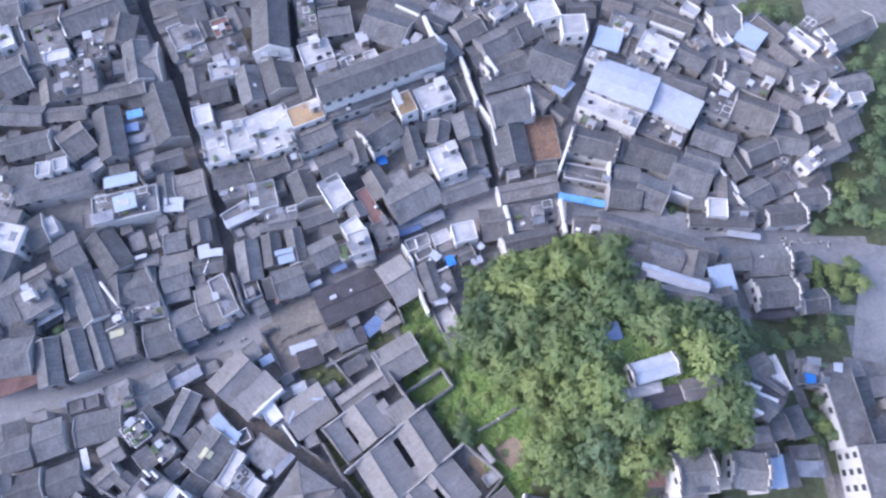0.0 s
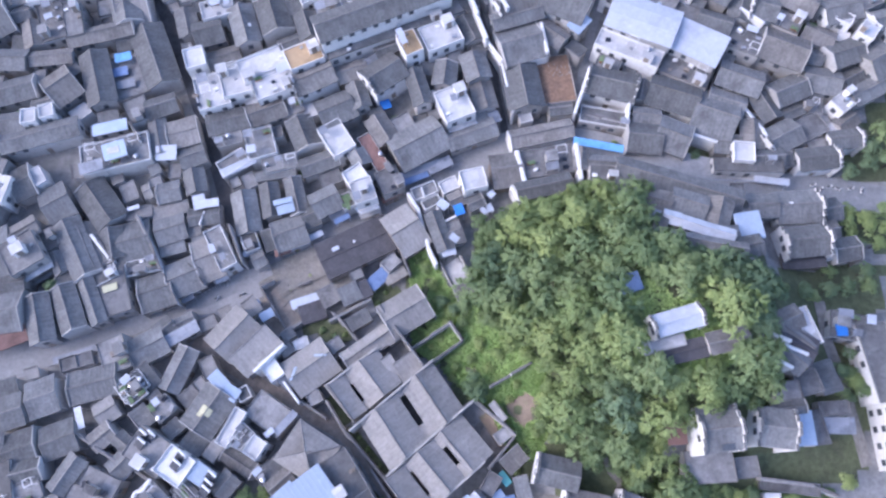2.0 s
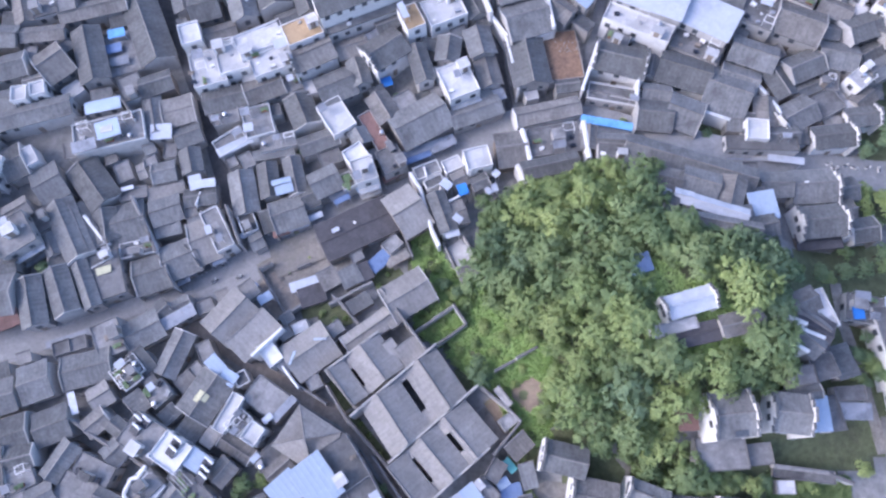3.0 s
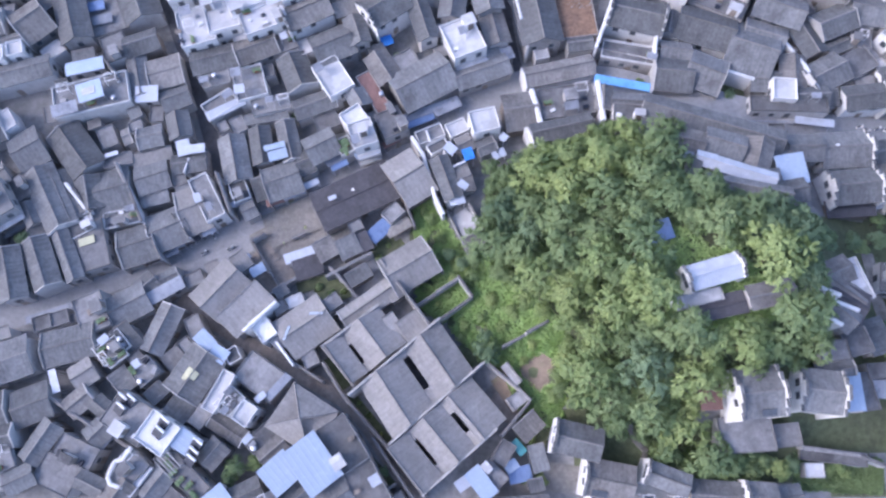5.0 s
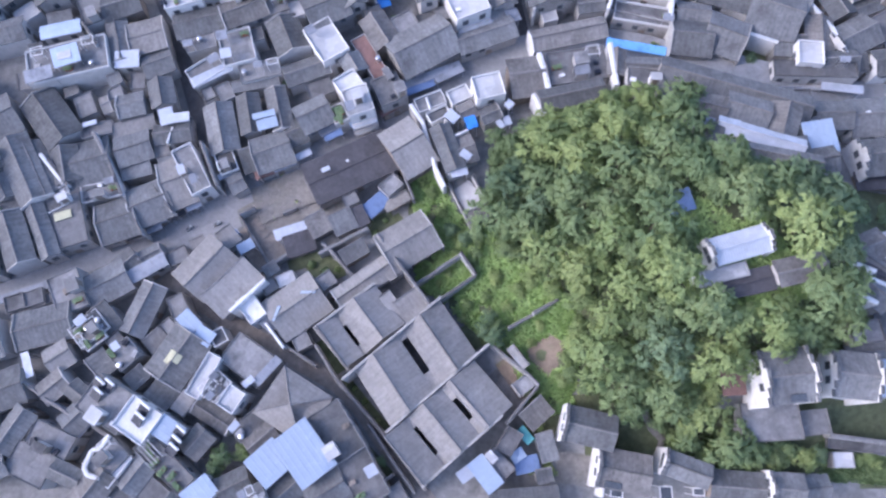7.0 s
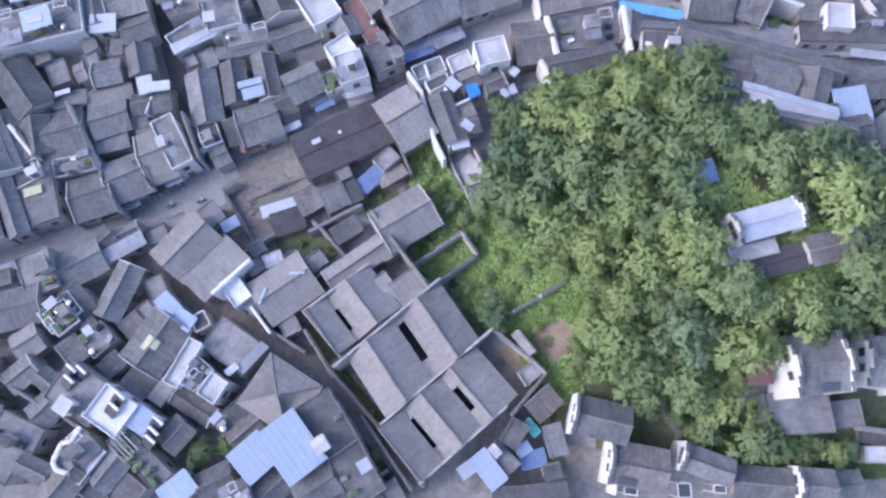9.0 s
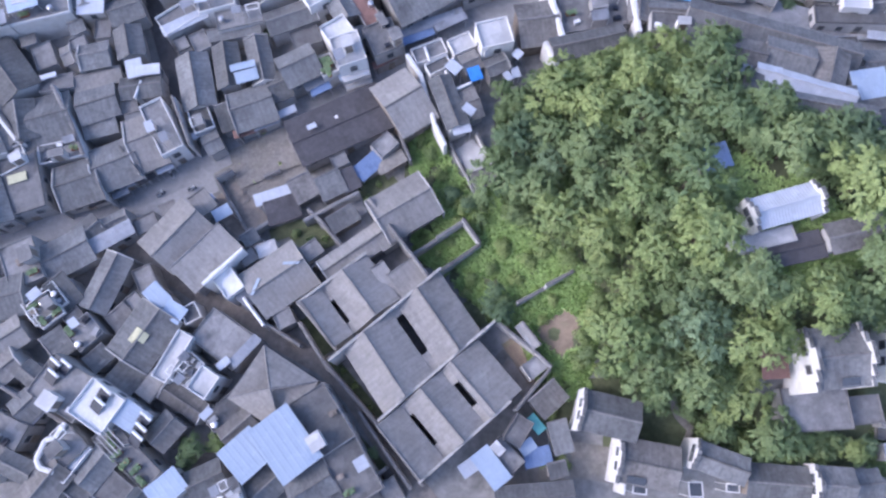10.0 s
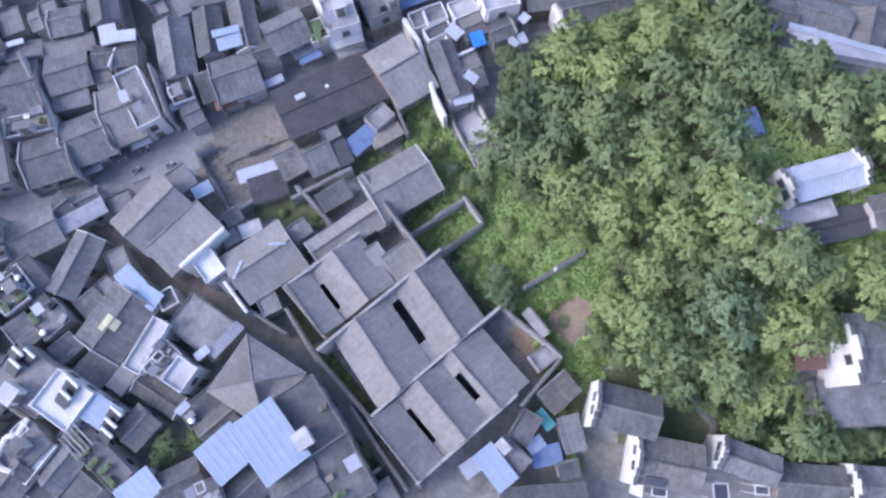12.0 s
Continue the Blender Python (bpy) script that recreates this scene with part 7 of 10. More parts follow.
tiled_house(-14.5, 118.6, 12.2, 10.0, -21.8, 5.6, "two-storey house, grey clay-tile gable roof in a packed block", 27, "r", "brick", "grey", "gable")
tiled_house(-3.1, 119.6, 7.2, 6.5, -29.2, 5.6, "two-storey house, grey clay-tile gable roof in a packed block", 23, "", "brick", "grey", "gable")
tiled_house(6.4, 118.1, 7.6, 6.5, 34.1, 5.7, "two-storey house, brownish clay-tile gable roof in a packed block", 27, "lr", "plaster", "brown", "gable")
tiled_house(-45.0, 122.3, 21.8, 9.5, 98.0, 8.2, "two-storey long house, grey clay-tile gable roof in a packed block", 27, "lr", "white", "grey", "gable")
flat_house(-35.8, 124.1, 5.1, 10.9, 11.6, 5.8, "two-storey house, stained concrete flat roof, in a packed block", "concrete", "plaster")
clutter(-35.8, 124.1, 5.1, 10.9, 11.6, 5.8, False)
flat_house(-32.4, 112.0, 8.1, 6.7, 21.9, 5.8, "two-storey house, pale white flat roof, in a packed block", "pale", "white", rail="white", bits=3)
tiled_house(-27.9, 121.2, 8.5, 8.8, 10.6, 5.9, "two-storey house, grey clay-tile gable roof in a packed block", 25, "r", "plaster", "grey", "gable")
flat_house(13.7, 124.8, 7.4, 6.3, 29.1, 5.8, "two-storey house, stained concrete flat roof, in a packed block", "concrete", "plaster")
clutter(13.7, 124.8, 7.4, 6.3, 29.1, 5.8, False)
tiled_house(-67.4, 128.4, 7.4, 8.6, 19.7, 5.3, "low house, grey clay-tile gable roof in a packed block", 25, "", "brick", "grey", "gable")
flat_house(-68.2, 120.5, 7.7, 8.7, 27.9, 5.3, "low house, stained concrete flat roof, in a packed block", "concrete", "plaster", rail="white", bits=2)
flat_house(-58.5, 122.0, 4.6, 5.7, 26.8, 6.1, "two-storey narrow house, faded red flat roof, in a packed block", "red", "plaster", bits=3)
flat_house(-55.7, 114.9, 9.9, 9.7, 25.3, 5.1, "low house, stained concrete flat roof, in a packed block", "concrete", "plaster", bits=2)
flat_house(-56.0, 108.6, 7.9, 5.1, 16.6, 5.9, "two-storey house, pale white flat roof, in a packed block", "pale", "white", rail="white")
clutter(-56.0, 108.6, 7.9, 5.1, 16.6, 5.9, True)
flat_house(-54.9, 114.0, 3.2, 7.2, 19.4, 4.9, "low narrow house, faded red flat roof, in a packed block", "red", "brick", bits=3)
tiled_house(-57.8, 102.4, 7.2, 7.6, 17.9, 5.3, "low house, grey clay-tile gable roof in a packed block", 25, "", "brick", "grey", "gable")
home = tiled_house(-49.1, 103.8, 11.2, 6.5, 107.8, 5.4, "low house, grey clay-tile gable roof in a packed block", 25, "", "brick", "grey", "gable")
roof_panel(home, -1.12, -1.31, 0.92, 0.72, 5.39, 6.52, 25, TANK_WHITE, "white roof panel", 0)
tiled_house(-42.0, 106.0, 10.2, 7.8, 108.2, 5.2, "low house, grey clay-tile gable roof in a packed block", 23, "l", "brick", "grey", "gable")
flat_house(-59.8, 94.5, 4.7, 5.4, 18.0, 7.2, "two-storey house, pale white flat roof, in a packed block", "pale", "white", rail="white")
flat_house(-55.5, 86.6, 7.4, 9.0, 16.3, 5.7, "two-storey house, pale white flat roof, in a packed block", "pale", "white", rail="white")
clutter(-56.6, 86.1, 7.4, 9.0, 16.3, 5.7, True)
flat_house(-50.1, 89.1, 6.7, 8.3, 16.7, 6.2, "two-storey house, pale white flat roof, in a packed block", "pale", "white", rail="white", bits=3)
flat_house(-43.6, 92.8, 11.4, 6.7, 25.1, 6.0, "two-storey house, pale white flat roof, in a packed block", "pale", "white", rail="white", bits=2)
flat_house(-40.7, 87.8, 9.8, 6.5, 22.4, 6.7, "two-storey house, pale white flat roof, in a packed block", "pale", "white", rail="white")
clutter(-40.7, 87.8, 9.8, 6.5, 22.4, 6.7, True)
tiled_house(-42.6, 81.7, 8.9, 5.9, 22.1, 4.9, "low house, brownish clay-tile gable roof in a packed block", 25, "lr", "plaster", "brown", "gable")
flat_house(-28.4, 109.0, 8.7, 6.7, 18.6, 4.9, "low house, stained concrete flat roof, in a packed block", "concrete", "brick")
clutter(-28.4, 109.0, 8.7, 6.7, 18.6, 4.9, False)
tiled_house(-93.3, 127.0, 16.6, 9.5, 25.5, 5.8, "two-storey long house, grey clay-tile gable roof in a packed block", 27, "l", "brick", "grey", "gable")
flat_house(-90.8, 119.9, 7.4, 10.0, 15.7, 5.1, "low house, stained concrete flat roof, in a packed block", "concrete", "brick", bits=2)
flat_house(-92.1, 115.7, 7.9, 5.4, 8.5, 5.2, "low house, stained concrete flat roof, in a packed block", "concrete", "plaster")
clutter(-92.1, 115.7, 7.9, 5.4, 8.5, 5.2, False)
tiled_house(-85.8, 122.3, 9.4, 8.2, 91.3, 5.1, "low house, brownish clay-tile gable roof in a packed block", 25, "", "brick", "brown", "gable")
tiled_house(-79.5, 111.8, 12.7, 7.3, 106.3, 5.4, "low house, grey clay-tile gable roof in a packed block", 23, "lr", "plaster", "grey", "gable")
tiled_house(-84.1, 102.9, 15.8, 4.9, 14.4, 5.4, "low long house, brownish clay-tile gable roof in a packed block", 25, "r", "plaster", "brown", "gable")
tiled_house(-83.0, 90.7, 14.9, 7.1, 108.8, 5.3, "low long house, grey clay-tile gable roof in a packed block", 23, "", "brick", "grey", "gable")
flat_house(-90.7, 106.1, 4.3, 10.0, 16.3, 6.7, "two-storey narrow house, stained concrete flat roof, in a packed block", "concrete", "brick", bits=3)
flat_house(-103.7, 118.6, 7.5, 12.7, 25.3, 5.7, "two-storey house, stained concrete flat roof, in a packed block", "concrete", "plaster")
clutter(-103.7, 118.6, 7.5, 12.7, 25.3, 5.7, False)
flat_house(-115.4, 118.8, 4.4, 6.9, 28.0, 6.4, "two-storey narrow house, pale white flat roof, in a packed block", "pale", "white", rail="white", bits=3)
flat_house(-100.4, 113.3, 6.3, 3.2, 14.3, 6.1, "two-storey narrow house, pale white flat roof, in a packed block", "pale", "white", rail="white")
flat_house(-96.7, 80.0, 3.5, 3.7, 8.7, 6.7, "two-storey narrow house, pale white flat roof, in a packed block", "pale", "white", rail="white")
flat_house(-93.0, 81.4, 3.4, 3.4, 15.2, 6.5, "two-storey narrow house, pale white flat roof, in a packed block", "pale", "white", rail="white")
flat_house(-96.7, 106.7, 6.0, 11.2, 18.7, 5.2, "low house, stained concrete flat roof, in a packed block", "concrete", "plaster")
clutter(-96.7, 106.7, 6.0, 11.2, 18.7, 5.2, False)
tiled_house(-105.8, 95.5, 11.2, 6.0, -1.8, 5.7, "two-storey house, grey clay-tile gable roof in a packed block", 23, "l", "brick", "grey", "gable")
tiled_house(-91.0, 88.3, 7.0, 9.7, 40.7, 5.5, "two-storey house, brownish clay-tile gable roof in a packed block", 25, "lr", "brick", "brown", "gable")
tiled_house(-95.0, 96.4, 10.4, 4.3, 5.8, 5.2, "low narrow house, brownish clay-tile gable roof in a packed block", 25, "", "plaster", "brown", "gable")
tiled_house(-116.8, 128.0, 7.4, 10.1, 16.2, 5.6, "two-storey house, grey clay-tile gable roof in a packed block", 23, "r", "brick", "grey", "gable")
tiled_house(-107.6, 126.2, 10.9, 5.8, 16.9, 5.5, "two-storey house, brownish clay-tile gable roof in a packed block", 25, "lr", "plaster", "brown", "gable")
tiled_house(-94.2, 76.0, 18.0, 5.5, 16.3, 5.2, "low long house, grey clay-tile gable roof in a packed block", 23, "", "plaster", "grey", "gable")
flat_house(-101.9, 62.6, 6.4, 6.6, -9.9, 5.8, "two-storey house, pale white flat roof, in a packed block", "pale", "white", rail="white", bits=3)
tiled_house(-82.5, 49.3, 14.7, 6.7, 119.9, 5.0, "low house, grey clay-tile gable roof in a packed block", 23, "l", "brick", "grey", "gable")
flat_house(-92.6, 47.3, 7.7, 8.1, 33.9, 7.4, "two-storey house, stained concrete flat roof, in a packed block", "concrete", "brick", balcony=True, bits=3)
tiled_house(-111.1, 107.6, 7.4, 12.3, 30.8, 5.1, "low house, grey clay-tile gable roof in a packed block", 21, "r", "brick", "grey", "gable")
tiled_house(-102.4, 87.2, 10.8, 6.8, 16.4, 5.4, "low house, grey clay-tile gable roof in a packed block", 25, "r", "plaster", "grey", "gable")
tiled_house(-95.0, 34.6, 7.9, 9.2, 8.0, 4.7, "low house, grey clay-tile gable roof on the main street", 25, "r", "plaster", "grey", "gable")
sheet_shelter(-93.5, 29.0, 8.3, 3.6, 22.3, 4.0, "low canopy, faded red ribbed sheet roof, on the main street", "red", "flat", False)
tiled_house(-87.4, 33.3, 10.9, 5.7, 108.9, 4.9, "low house, grey clay-tile gable roof on the main street", 25, "r", "brick", "grey", "gable")
tiled_house(-82.0, 35.7, 10.8, 5.7, 115.1, 4.9, "low house, grey clay-tile gable roof on the main street", 25, "lr", "brick", "grey", "gable")
tiled_house(-77.5, 37.7, 12.0, 3.8, 116.3, 4.9, "low narrow house, grey clay-tile gable roof on the main street", 27, "", "brick", "grey", "gable")
flat_house(-73.7, 39.4, 7.2, 10.3, 18.6, 4.9, "low house, stained concrete flat roof, on the main street", "concrete", "plaster")
skylight(-73.7, 39.4, 7.2, 10.3, 18.6, 4.9)
tiled_house(-98.7, 48.0, 6.6, 11.8, 27.3, 4.6, "low house, grey clay-tile gable roof in a packed block", 21, "l", "brick", "grey", "gable")
sheet_shelter(33.2, 72.2, 11.3, 1.7, -11.9, 2.9, "low canopy, sky blue ribbed sheet roof, on the main street", "sky", "flat", False)
tiled_house(-75.4, 1.9, 7.8, 4.6, 60.1, 4.5, "low house, grey clay-tile gable roof in a packed block", 25, "", "timber", "grey", "gable")
flat_house(-68.8, 0.3, 4.0, 7.8, 66.7, 4.5, "low narrow house, stained concrete flat roof, in a packed block", "concrete", "plaster", bits=3)
flat_house(-82.6, -1.3, 5.5, 4.6, 26.2, 4.6, "low house, stained concrete flat roof, in a packed block", "concrete", "plaster", bits=3)
tiled_house(-83.5, 2.4, 6.0, 4.6, 15.0, 4.6, "low house, grey clay-tile gable roof in a packed block", 27, "r", "brick", "grey", "gable")
flat_house(4.9, 62.8, 5.4, 4.8, 13.6, 6.7, "two-storey house, pale white flat roof, beside the knoll", "pale", "white", rail="white")
tiled_house(12.3, 65.6, 7.0, 8.4, 7.8, 4.4, "low house, brownish clay-tile gable roof on the main street", 23, "r", "timber", "brown", "gable", False)
flat_house(21.6, 67.5, 11.1, 6.8, 8.0, 4.2, "low house, stained concrete flat roof, on the main street", "concrete", "plaster", panes=False)
clutter(21.6, 67.5, 11.1, 6.8, 8.0, 4.2, False)
tiled_house(20.2, 61.0, 12.4, 4.5, 12.4, 3.9, "low narrow house, grey clay-tile gable roof beside the knoll", 23, "", "brick", "grey", "gable", False)
tiled_house(33.5, 66.2, 7.0, 4.0, -5.1, 4.0, "low narrow house, grey clay-tile gable roof on the main street", 23, "", "white", "grey", "gable", False)
sheet_shelter(-13.1, 61.3, 5.6, 1.3, 30.4, 3.0, "low canopy, faded red ribbed sheet roof, on the main street", "red", "flat", False)
sheet_shelter(-30.4, 21.6, 2.2, 1.3, 27.8, 3.2, "low canopy, white ribbed sheet roof, in a packed block", "white", "flat", False)
sheet_shelter(-79.5, 26.0, 9.1, 1.4, 18.4, 3.2, "low canopy, blue-grey ribbed sheet roof, in a packed block", "grey", "flat", False)
sheet_shelter(70.7, 63.3, 7.7, 1.5, -8.1, 3.0, "low canopy, white ribbed sheet roof, in a packed block", "white", "flat", False)
sheet_shelter(-5.7, 67.9, 12.0, 1.7, 21.1, 3.1, "low canopy, blue-grey ribbed sheet roof, in a packed block", "grey", "flat", False)
sheet_shelter(-23.0, 58.5, 9.3, 1.5, 28.9, 3.2, "low canopy, blue-grey ribbed sheet roof, on the main street", "grey", "flat", False)
# ---- low back sheds and lean-tos that fill the blocks ----
tiled_house(-105.1, 47.9, 7.6, 5.5, 117.3, 4.9, "back house, grey clay-tile gable roof, in a packed block", 24, "", "timber", "brown", "gable", False, "back_house")
tiled_house(69.0, 130.3, 7.6, 5.5, -38.0, 4.3, "back house, grey clay-tile gable roof, in a packed block", 24, "", "timber", "grey", "gable", False, "back_house")
tiled_house(-32.2, 131.0, 7.7, 5.6, 11.6, 4.4, "back house, grey clay-tile gable roof, in a packed block", 24, "", "plaster", "grey", "gable", False, "back_house")
tiled_house(2.0, 131.1, 7.6, 5.5, -29.2, 5.0, "back house, grey clay-tile gable roof, in a packed block", 24, "", "brick", "brown", "gable", False, "back_house")
tiled_house(-61.5, 132.7, 7.9, 5.8, 19.7, 4.9, "back house, grey clay-tile gable roof, in a packed block", 24, "", "timber", "grey", "gable", False, "back_house")
tiled_house(67.6, 74.0, 7.5, 5.5, 84.0, 4.9, "back house, grey clay-tile gable roof, in a packed block", 24, "", "timber", "brown", "gable", False, "back_house")
flat_house(-109.4, 78.2, 7.5, 5.5, 16.4, 4.8, "back house, stained concrete flat roof, in a packed block", "concrete", "plaster", panes=False, name="back_house")
clutter(-109.4, 78.2, 7.5, 5.5, 16.4, 4.8, False, 2)
tiled_house(-106.4, 135.0, 7.9, 5.8, 16.9, 4.7, "back house, grey clay-tile gable roof, in a packed block", 24, "", "timber", "grey", "gable", False, "back_house")
tiled_house(-9.3, 124.7, 7.6, 5.5, -29.2, 5.1, "back house, grey clay-tile gable roof, in a packed block", 24, "", "brick", "grey", "gable", False, "back_house")
tiled_house(71.6, 81.2, 7.5, 5.5, 113.1, 5.2, "back house, grey clay-tile gable roof, in a packed block", 24, "", "timber", "grey", "gable", False, "back_house")
flat_house(-98.8, 134.2, 7.9, 5.8, 25.5, 4.6, "back house, stained concrete flat roof, in a packed block", "concrete", "plaster", panes=False, name="back_house")
clutter(-98.8, 134.2, 7.9, 5.8, 25.5, 4.6, False, 2)
flat_house(0.4, 124.7, 7.6, 5.5, -29.2, 5.0, "back house, stained concrete flat roof, in a packed block", "concrete", "plaster", panes=False, name="back_house")
clutter(0.4, 124.7, 7.6, 5.5, -29.2, 5.0, False, 2)
flat_house(-114.8, 137.6, 7.9, 5.8, 16.2, 5.2, "back house, stained concrete flat roof, in a packed block", "concrete", "plaster", panes=False, name="back_house")
clutter(-114.8, 137.6, 7.9, 5.8, 16.2, 5.2, False, 3)
flat_house(97.2, 108.4, 7.6, 5.5, -63.7, 5.2, "back house, stained concrete flat roof, in a packed block", "concrete", "plaster", panes=False, name="back_house")
clutter(97.2, 108.4, 7.6, 5.5, -63.7, 5.2, False, 2)
flat_house(81.2, 76.4, 7.5, 5.5, 28.0, 4.7, "back house, stained concrete flat roof, in a packed block", "concrete", "plaster", panes=False, name="back_house")
tiled_house(-75.2, 130.8, 7.9, 5.8, 19.7, 4.6, "back house, grey clay-tile gable roof, in a packed block", 24, "", "brick", "brown", "gable", False, "back_house")
flat_house(20.6, 127.1, 7.6, 5.5, 127.2, 4.4, "back house, stained concrete flat roof, in a packed block", "concrete", "plaster", panes=False, name="back_house")
clutter(20.6, 127.1, 7.6, 5.5, 127.2, 4.4, False, 3)
flat_house(-107.3, 59.9, 7.5, 5.5, 80.1, 4.4, "back house, stained concrete flat roof, in a packed block", "concrete", "plaster", panes=False, name="back_house")
flat_house(-117.9, 101.4, 7.8, 5.7, 30.8, 4.5, "back house, stained concrete flat roof, in a packed block", "concrete", "plaster", panes=False, name="back_house")
tiled_house(-24.7, 131.9, 7.6, 5.6, 10.6, 5.0, "back house, grey clay-tile gable roof, in a packed block", 24, "", "brick", "brown", "gable", False, "back_house")
tiled_house(9.3, 130.3, 7.6, 5.5, 29.1, 4.9, "back house, grey clay-tile gable roof, in a packed block", 24, "", "brick", "grey", "gable", False, "back_house")
tiled_house(-15.7, 76.7, 7.5, 5.5, 120.2, 5.0, "back house, grey clay-tile gable roof, in a packed block", 24, "", "timber", "brown", "gable", False, "back_house")
tiled_house(-93.8, 137.6, 7.9, 5.8, 115.5, 5.1, "back house, grey clay-tile gable roof, in a packed block", 24, "", "brick", "grey", "gable", False, "back_house")
flat_house(-119.8, 118.2, 7.9, 5.8, 118.0, 4.8, "back house, stained concrete flat roof, in a packed block", "concrete", "plaster", panes=False, name="back_house")
clutter(-119.8, 118.2, 7.9, 5.8, 118.0, 4.8, False, 3)
flat_house(49.6, 107.6, 7.6, 5.5, -29.2, 4.9, "back house, stained concrete flat roof, in a packed block", "concrete", "plaster", panes=False, name="back_house")
clutter(49.6, 107.6, 7.6, 5.5, -29.2, 4.9, False, 3)
flat_house(47.2, 131.1, 7.6, 5.5, -19.6, 4.3, "back house, stained concrete flat roof, in a packed block", "concrete", "plaster", panes=False, name="back_house")
clutter(47.2, 131.1, 7.6, 5.5, -19.6, 4.3, False, 3)
tiled_house(48.4, 54.0, 7.5, 5.5, -18.3, 4.9, "back house, grey clay-tile gable roof, in a packed block", 24, "", "brick", "grey", "gable", False, "back_house")
tiled_house(-71.0, 136.7, 7.9, 5.8, 19.7, 4.8, "back house, grey clay-tile gable roof, in a packed block", 24, "", "plaster", "grey", "gable", False, "back_house")
tiled_house(-15.7, 127.2, 7.6, 5.6, -21.8, 4.9, "back house, grey clay-tile gable roof, in a packed block", 24, "", "brick", "grey", "gable", False, "back_house")
tiled_house(-75.1, 50.5, 7.7, 5.6, 106.5, 4.9, "back house, grey clay-tile gable roof, in a packed block", 24, "", "brick", "grey", "gable", False, "back_house")
tiled_house(-101.2, 33.5, 7.6, 5.5, 98.0, 4.9, "back house, grey clay-tile gable roof, in a packed block", 24, "", "brick", "brown", "gable", False, "back_house")
tiled_house(53.7, 128.7, 7.6, 5.5, -25.4, 4.4, "back house, grey clay-tile gable roof, in a packed block", 24, "", "brick", "grey", "gable", False, "back_house")
tiled_house(86.7, 110.9, 7.6, 5.5, -47.9, 4.8, "back house, grey clay-tile gable roof, in a packed block", 24, "", "timber", "brown", "gable", False, "back_house")
tiled_house(-112.0, 86.9, 7.6, 5.6, 16.4, 4.4, "back house, grey clay-tile gable roof, in a packed block", 24, "", "brick", "grey", "gable", False, "back_house")
tiled_house(-6.0, 132.7, 7.6, 5.5, -29.2, 4.4, "back house, grey clay-tile gable roof, in a packed block", 24, "", "timber", "grey", "gable", False, "back_house")
tiled_house(-54.5, 135.4, 7.8, 5.7, 26.8, 4.4, "back house, grey clay-tile gable roof, in a packed block", 24, "", "brick", "brown", "gable", False, "back_house")
tiled_house(45.6, 126.3, 7.6, 5.5, -19.6, 5.1, "back house, grey clay-tile gable roof, in a packed block", 24, "", "plaster", "brown", "gable", False, "back_house")
flat_house(-104.8, 67.9, 7.5, 5.5, -9.9, 4.6, "back house, stained concrete flat roof, in a packed block", "concrete", "plaster", panes=False, name="back_house")
flat_house(-119.9, 108.2, 7.8, 5.7, 30.8, 4.3, "back house, stained concrete flat roof, in a packed block", "concrete", "plaster", panes=False, name="back_house")
clutter(-119.9, 108.2, 7.8, 5.7, 30.8, 4.3, False, 3)
flat_house(66.6, 113.4, 7.6, 5.5, -64.4, 5.0, "back house, stained concrete flat roof, in a packed block", "concrete", "plaster", panes=False, name="back_house")
clutter(66.6, 113.4, 7.6, 5.5, -64.4, 5.0, False, 3)
tiled_house(-126.6, 135.0, 7.9, 5.8, 106.2, 4.6, "back house, grey clay-tile gable roof, in a packed block", 24, "", "plaster", "brown", "gable", False, "back_house")
flat_house(29.5, 128.7, 7.6, 5.5, 18.6, 5.0, "back house, stained concrete flat roof, in a packed block", "concrete", "plaster", panes=False, name="back_house")
tiled_house(35.9, 124.7, 7.6, 5.5, 3.5, 5.1, "back house, grey clay-tile gable roof, in a packed block", 24, "", "plaster", "grey", "gable", False, "back_house")
tiled_house(4.4, 101.0, 7.5, 5.5, 113.4, 4.3, "back house, grey clay-tile gable roof, in a packed block", 24, "", "plaster", "grey", "gable", False, "back_house")
flat_house(-103.6, 40.7, 7.6, 5.5, 27.3, 5.1, "back house, stained concrete flat roof, in a packed block", "concrete", "plaster", panes=False, name="back_house")
tiled_house(18.2, 132.7, 7.6, 5.5, 29.1, 4.5, "back house, grey clay-tile gable roof, in a packed block", 24, "", "plaster", "grey", "gable", False, "back_house")
tiled_house(-54.5, 125.4, 7.8, 5.7, 116.8, 4.4, "back house, grey clay-tile gable roof, in a packed block", 24, "", "timber", "grey", "gable", False, "back_house")
tiled_house(-33.7, 102.8, 7.6, 5.6, 108.6, 5.0, "back house, grey clay-tile gable roof, in a packed block", 24, "", "brick", "grey", "gable", False, "back_house")
tiled_house(-77.8, 138.4, 7.9, 5.8, 19.7, 5.0, "back house, grey clay-tile gable roof, in a packed block", 24, "", "plaster", "grey", "gable", False, "back_house")
tiled_house(-108.8, 114.7, 7.9, 5.8, 115.3, 4.5, "back house, grey clay-tile gable roof, in a packed block", 24, "", "plaster", "grey", "gable", False, "back_house")
tiled_house(7.6, 84.6, 7.5, 5.5, 103.5, 4.9, "back house, grey clay-tile gable roof, in a packed block", 24, "", "brick", "brown", "gable", False, "back_house")
tiled_house(59.3, 131.1, 7.6, 5.5, -38.0, 5.0, "back house, grey clay-tile gable roof, in a packed block", 24, "", "plaster", "grey", "gable", False, "back_house")
